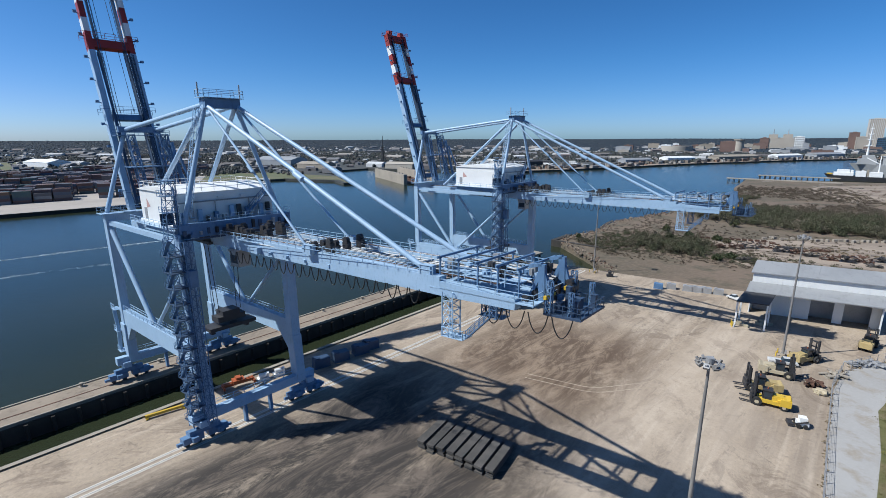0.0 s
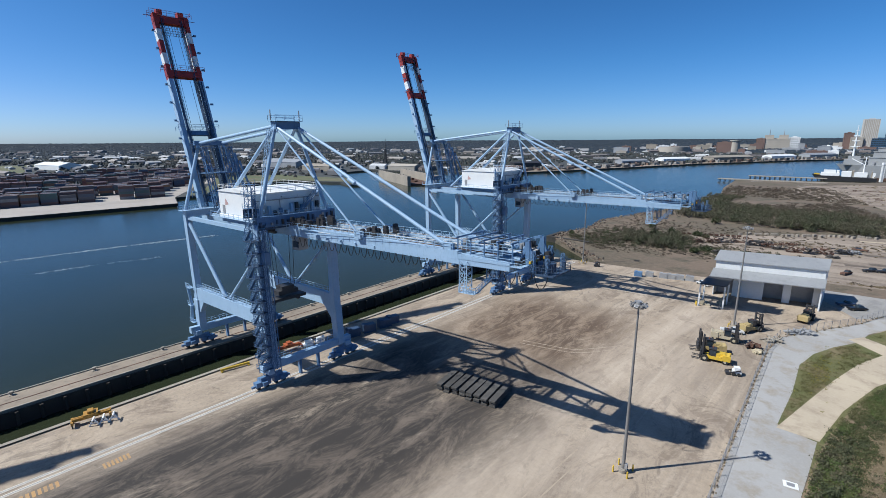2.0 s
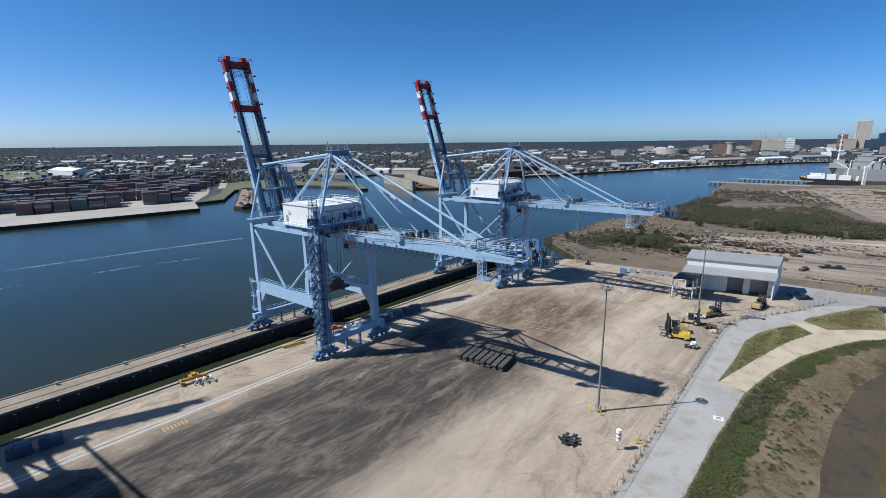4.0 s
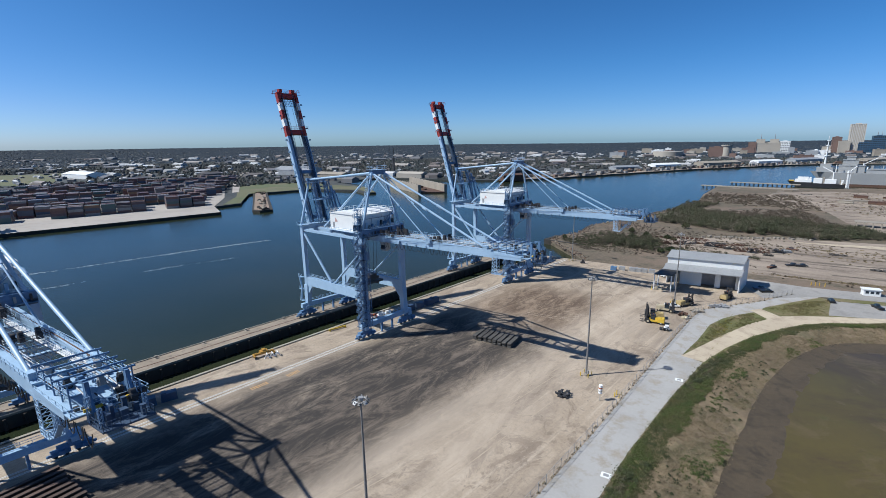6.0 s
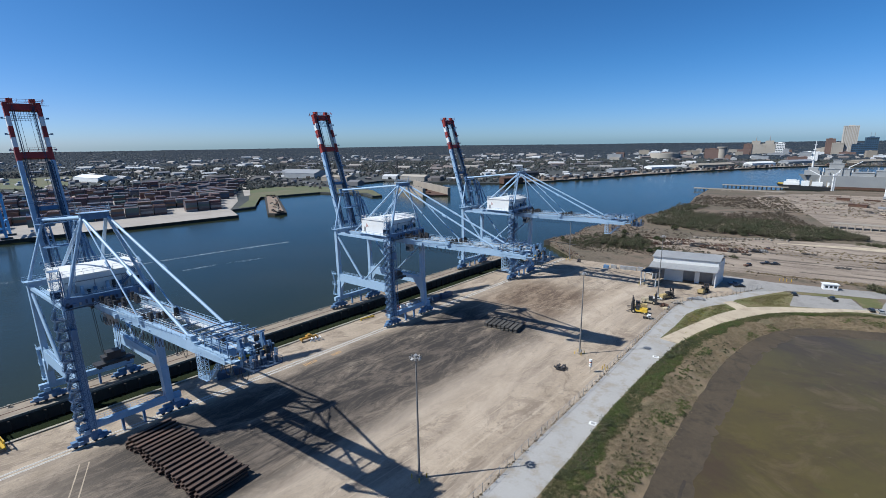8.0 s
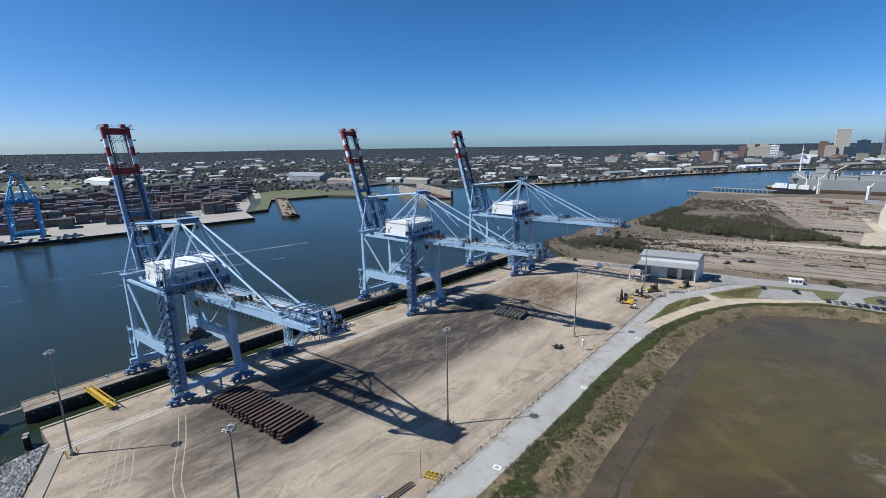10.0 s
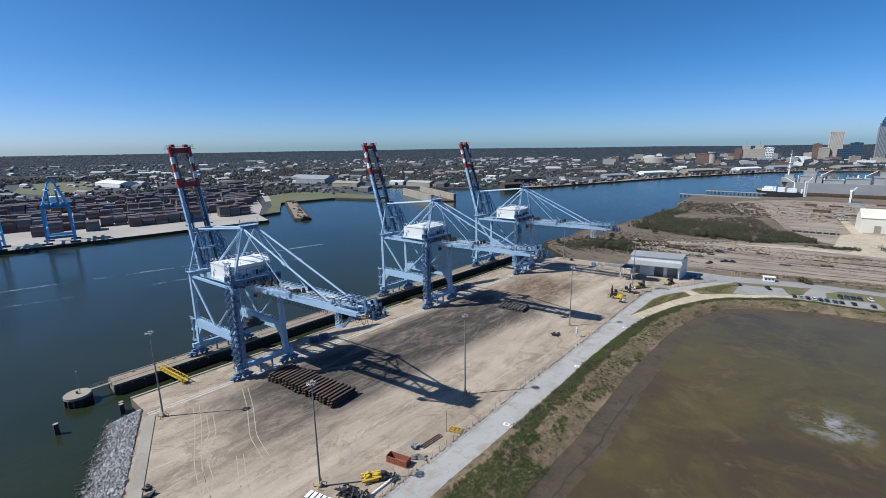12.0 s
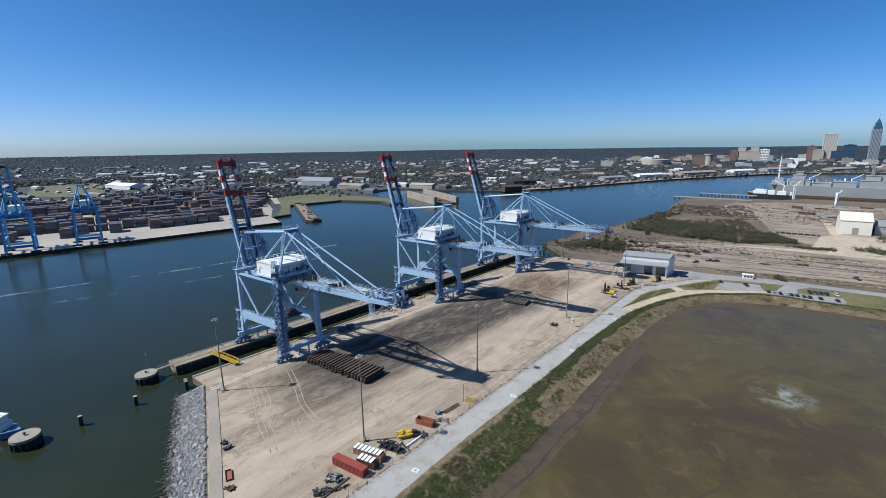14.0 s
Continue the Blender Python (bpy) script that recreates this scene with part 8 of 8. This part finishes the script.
# ---- river edge ----
rk = Shape()
r = random.Random(91)
for i in range(5200):
    t, f = r.random(), r.random()
    top = Vector((-5, -133.4, 0)).lerp(Vector((36, -148.8, 0)), t / 0.4) if t < 0.4 else Vector((36, -148.8, 0)).lerp(Vector((92, -171, 0)), (t - 0.4) / 0.6)
    p = top + Vector((-0.37, -0.93, 0)) * (f * 11.5)
    s = r.uniform(0.22, 0.62) if r.random() < 0.9 else r.uniform(0.6, 0.95)
    m = Matrix.Translation((p.x, p.y, 0.15 - f * 3.6 + r.uniform(-0.1, 0.25))) @ pose(0, 0, 0, r.uniform(0, 90), r.uniform(0, 90), r.uniform(0, 180))
    k = [r.uniform(0.6, 1.1) * s for _ in range(6)]
    rk.add([m @ Vector(q) for q in ((k[0], 0, 0), (0, k[1], 0), (-k[2], 0, 0), (0, -k[3], 0), (0, 0, k[4] * 0.8), (0, 0, -k[5] * 0.8))], [(0, 1, 4), (1, 2, 4), (2, 3, 4), (3, 0, 4), (1, 0, 5), (2, 1, 5), (3, 2, 5), (0, 3, 5)])
solid("riprap", rk, ROCK, "pale grey riprap stones on the bank", "rocks", "", "stuff")
sl = Shape().add([(-6, -133.4, 0.05), (36, -148.8, 0.05), (92, -171, 0.05), (87, -183, -4), (31, -160.5, -4), (-11, -145, -4)], [(5, 4, 1, 0), (4, 3, 2, 1)])
solid("bank_slope", sl, ROCK, "sloping stone bank under the riprap", "bank", "", "structure")
solid("kerb_strip", Shape().beam((1.5, -132.9, 0.12), (37.6, -146.4, 0.12), 3.4, 0.25).beam((37.6, -146.4, 0.12), (91.6, -167.9, 0.12), 3.4, 0.25), CONC, "pale concrete edge strip above the stones", "kerb", "", "structure")


dr = random.Random(12)
ds = Shape()
for i in range(260):
    t = dr.random()
    p = Vector((-9, -142.5, 0)).lerp(Vector((86, -181, 0)), t) + Vector((dr.uniform(-1.5, 1.5), dr.uniform(-1.2, 1.8), 0))
    a, l = dr.uniform(0, 3.14), dr.uniform(0.4, 2.6)
    ds.beam((p.x - math.cos(a) * l, p.y - math.sin(a) * l, -2.75), (p.x + math.cos(a) * l, p.y + math.sin(a) * l, -2.5 + dr.uniform(0, 0.6)), 0.14, 0.14)
solid("driftwood", ds, TIMBER, "dark driftwood along the foot of the stones", "driftwood", "", "stuff")


def dolphin(x, y, rad, z, label, pole=False):
    o = thing("mooring_dolphin", label, "dolphin", pose(x, y, 0), "mooring dolphins")
    part("cap", Shape().tube((0, 0, z - 1.0), (0, 0, z), rad, 24), CONC, o)
    for k in range(14):
        a = 2 * math.pi * k / 14
        part("pile", Shape().tube((rad * 0.95 * math.cos(a), rad * 0.95 * math.sin(a), -4.5), (rad * 0.95 * math.cos(a), rad * 0.95 * math.sin(a), z - 0.9), 0.42, 7), WALLC, o)
    part("core", Shape().tube((0, 0, -4.5), (0, 0, z - 1.0), rad * 0.9, 16), WALLC, o)
    part("bollard", Shape().tube((0, 0, z), (0, 0, z + 0.7), 0.3, 8).tube((0, 0, z + 0.7), (0, 0, z + 0.9), 0.5, 8), DARK, o)
    if pole:
        part("pole", Shape().tube((0.8, 0.8, z), (0.8, 0.8, z + 8.5), 0.09, 6).box(0.6, 0.6, z + 8.5, 1.0, 1.0, z + 8.9), STEEL, o)


dolphin(-34.0, -146.3, 4.2, 0.7, "round concrete mooring dolphin with a thin pole", True)
dolphin(-15.5, -187.5, 4.2, 0.7, "round concrete mooring dolphin near a moored boat")
solid("catwalk", Shape().beam((-33.8, -142.2, 0.85), (-33.8, -136, 0.95), 1.4, 0.2).rail([(-34.4, -142.2, 0.95), (-34.4, -136, 1.0)]).rail([(-33.2, -142.2, 0.95), (-33.2, -136, 1.0)]), CONC, "narrow catwalk from wharf to dolphin", "catwalk", "", "structure")
for x, y in ((-15.2, -172.6), (-15.6, -155.2), (-15.0, -137.2), (-13.2, -137.6)):
    o = thing("pile_cluster", "dark timber pile cluster with a pale cap", "piles", pose(x, y, 0), "pile clusters")
    for k in range(6):
        a = math.pi * k / 3
        part("pile", Shape().tube((0.5 * math.cos(a), 0.5 * math.sin(a), -4.5), (0.42 * math.cos(a), 0.42 * math.sin(a), 0.6), 0.3, 8), WALLC, o)
    part("cap", Shape().tube((0, 0, 0.61), (0, 0, 0.8), 0.75, 12), CONC, o)
tug = thing("tugboat", "white tugboat moored beside the dolphin", "boat", pose(-31, -193.5, WATER_Z, 0, 0, 35))
part("hull", Shape().add([(9, 0, 0.3), (10, 0, 3), (4, -3.2, 0), (4, -3.6, 2.4), (-9, -3, 0), (-9, -3.4, 2.0), (4, 3.2, 0), (4, 3.6, 2.4), (-9, 3, 0), (-9, 3.4, 2.0)],
                         [(0, 1, 3, 2), (2, 3, 5, 4), (0, 6, 7, 1), (6, 8, 9, 7), (4, 5, 9, 8), (1, 7, 3), (3, 7, 9, 5)]), BLUE2, tug)
part("deckhouse", Shape().box(-4, -2.4, 2.2, 4, 2.4, 4.8), WHITE, tug)
wh_ = part("wheelhouse", Shape().box(0, -1.8, 4.8, 3.4, 1.8, 7.2).box(-0.3, -2.1, 7.2, 3.7, 2.1, 7.4), WHITE, tug)
part("window", Shape().box(-0.04, -1.5, 5.8, 0.0, 1.5, 6.8).box(0.3, -1.84, 5.8, 3.2, -1.8, 6.8), GLASS, wh_)
part("mast", Shape().tube((1, 0, 7.4), (1, 0, 11), 0.1, 6), STEEL, tug)

# tyre tracks scoured pale on the apron
PALE = paint("scoured_track", (0.53, 0.435, 0.33), (0.44, 0.355, 0.265), (0.36, 0.285, 0.21), 0.9, coarse=0.3, fine=1.5, amount=0.9)


def track(pts, w_=0.42, gap=1.9):
    ps = smooth_line(pts, 40)
    s = Shape()
    for off in (-gap / 2, gap / 2):
        row = []
        for i, p in enumerate(ps):
            d = (ps[min(i + 1, 39)] - ps[max(i - 1, 0)]).normalized()
            nrm = Vector((-d.y, d.x, 0))
            k = w_ * (0.5 + 0.5 * abs(noise.noise((p.x * 0.3, p.y * 0.3, off))))
            row += [p + nrm * (off - k / 2), p + nrm * (off + k / 2)]
        s.add([(q.x, q.y, 0.032) for q in row], [(2 * i, 2 * i + 2, 2 * i + 3, 2 * i + 1) for i in range(39)])
    return solid("tyre_track", s, PALE, "pale curved tyre track on concrete", "track", "", "structure")


for pts in ([(6.3, -120.0), (21.0, -124.6), (38.8, -131.5), (49.4, -134.1), (60.2, -136.5), (70.4, -139.2)], [(15.9, -119.2), (27.5, -122.7), (34.0, -127.6)], [(8.3, -103.4), (21.7, -107.9), (38.6, -115.0), (51.5, -117.3)], [(41.7, -130.5), (48.6, -132.0), (59.0, -137.5)],
            [(44.5, -121.8), (55.5, -126.0), (61.4, -127.8)], [(61.6, -136.6), (58.4, -127.7), (54.6, -119.3)], [(56, -60), (59, -35), (62, -5), (64, 30)], [(66, -90), (67, -60), (69, -25), (70, 10)], [(30, 62), (44, 66), (53, 78), (54, 92)]):
    track(pts)


# worn orange lettering panels painted beside the crane rail
MARK = paint("worn_orange_paint", (0.62, 0.36, 0.14), (0.44, 0.30, 0.17), (0.34, 0.27, 0.20), 0.9, coarse=0.5, fine=1.5, amount=0.9)
for x, y, l_ in ((3.6, -38.0, 5.2), (4.2, -27.6, 4.2)):
    mk = Shape()
    for k in range(7):
        mk.add([(x - 0.9, y - l_ / 2 + k * l_ / 7, 0.031), (x + 0.9, y - l_ / 2 + k * l_ / 7, 0.031), (x + 0.9, y - l_ / 2 + (k + 0.62) * l_ / 7, 0.031), (x - 0.9, y - l_ / 2 + (k + 0.62) * l_ / 7, 0.031)], [(0, 1, 2, 3)])
    solid("floor_marking", mk, MARK, "worn orange paint bars beside the crane rail", "marking", "", "structure")


# broken foam left by a passing boat
FOAM = paint("foam", (0.40, 0.48, 0.54), (0.25, 0.33, 0.40), (0.10, 0.16, 0.21), 0.7, coarse=0.4)
r = random.Random(77)
for line, wide in ((((-262, -240), (-247, -176), (-235, -113), (-221, -56), (-214, 20), (-206, 70)), 1.0), (((-220, -240), (-207, -179), (-192, -123), (-180, -63), (-176, 3), (-168, 34)), 0.6)):
    sh = Shape()
    pts = smooth_line(line, 150)
    for spot in pts:
        x, y = spot[0], spot[1]
        thick = noise.noise((x * 0.05, y * 0.05, wide)) + 0.5 * noise.noise((x * 0.2, y * 0.2, wide)) + (0.22 if wide > 0.8 else -0.02)
        for q in range(int(max(0.0, thick + (0.22 if wide > 0.8 else 0.02)) * (20 if wide > 0.8 else 9))):
            l, w = r.uniform(0.4, 1.9), r.uniform(0.05, 0.22)
            cx, cy = x + r.gauss(0, 0.8), y + r.uniform(-2, 2)
            a = 0.20 + r.uniform(-0.3, 0.3)
            dx, dy = math.sin(a), math.cos(a)
            sh.add([(cx - dx * l, cy - dy * l, WATER_Z + 0.02), (cx + dy * w, cy - dx * w, WATER_Z + 0.02), (cx + dx * l, cy + dy * l, WATER_Z + 0.02), (cx - dy * w, cy + dx * w, WATER_Z + 0.02), (cx, cy, WATER_Z + 0.05)],
                   [(0, 1, 4), (1, 2, 4), (2, 3, 4), (3, 0, 4)])
    solid("foam_streak", sh, FOAM, "broken white foam streak on the dark river", "foam", "", "stuff")


# rubble along the natural shore north of the quay
r = random.Random(33)
rb = Shape()
shore = [Vector((x, y, 0)) for x, y in ((10, 157), (-5, 170), (-36, 196), (-38, 209), (-32, 235), (-38, 272), (-24, 330), (-18, 400), (-8, 455))]
for a, b in zip(shore, shore[1:]):
    for i in range(int((b - a).length * 2.6)):
        p = a.lerp(b, r.random()) + Vector((r.uniform(-2.5, 4.5), r.uniform(-1.5, 2.5), 0))
        k = [r.uniform(0.25, 1.0) for _ in range(6)]
        m = Matrix.Translation((p.x, p.y, r.uniform(-0.3, 0.2))) @ pose(0, 0, 0, r.uniform(0, 90), r.uniform(0, 90), r.uniform(0, 180))
        rb.add([m @ Vector(q) for q in ((k[0], 0, 0), (0, k[1], 0), (-k[2], 0, 0), (0, -k[3], 0), (0, 0, k[4]), (0, 0, -k[5]))], [(0, 1, 4), (1, 2, 4), (2, 3, 4), (3, 0, 4), (1, 0, 5), (2, 1, 5), (3, 2, 5), (0, 3, 5)])
solid("shore_rubble", rb, island_colours("rubble_stone", ((0.20, 0.13, 0.09), (0.14, 0.10, 0.075), (0.26, 0.21, 0.16), (0.09, 0.075, 0.06)), 0.9), "rust-brown rubble along the river shore", "rubble", "", "stuff")
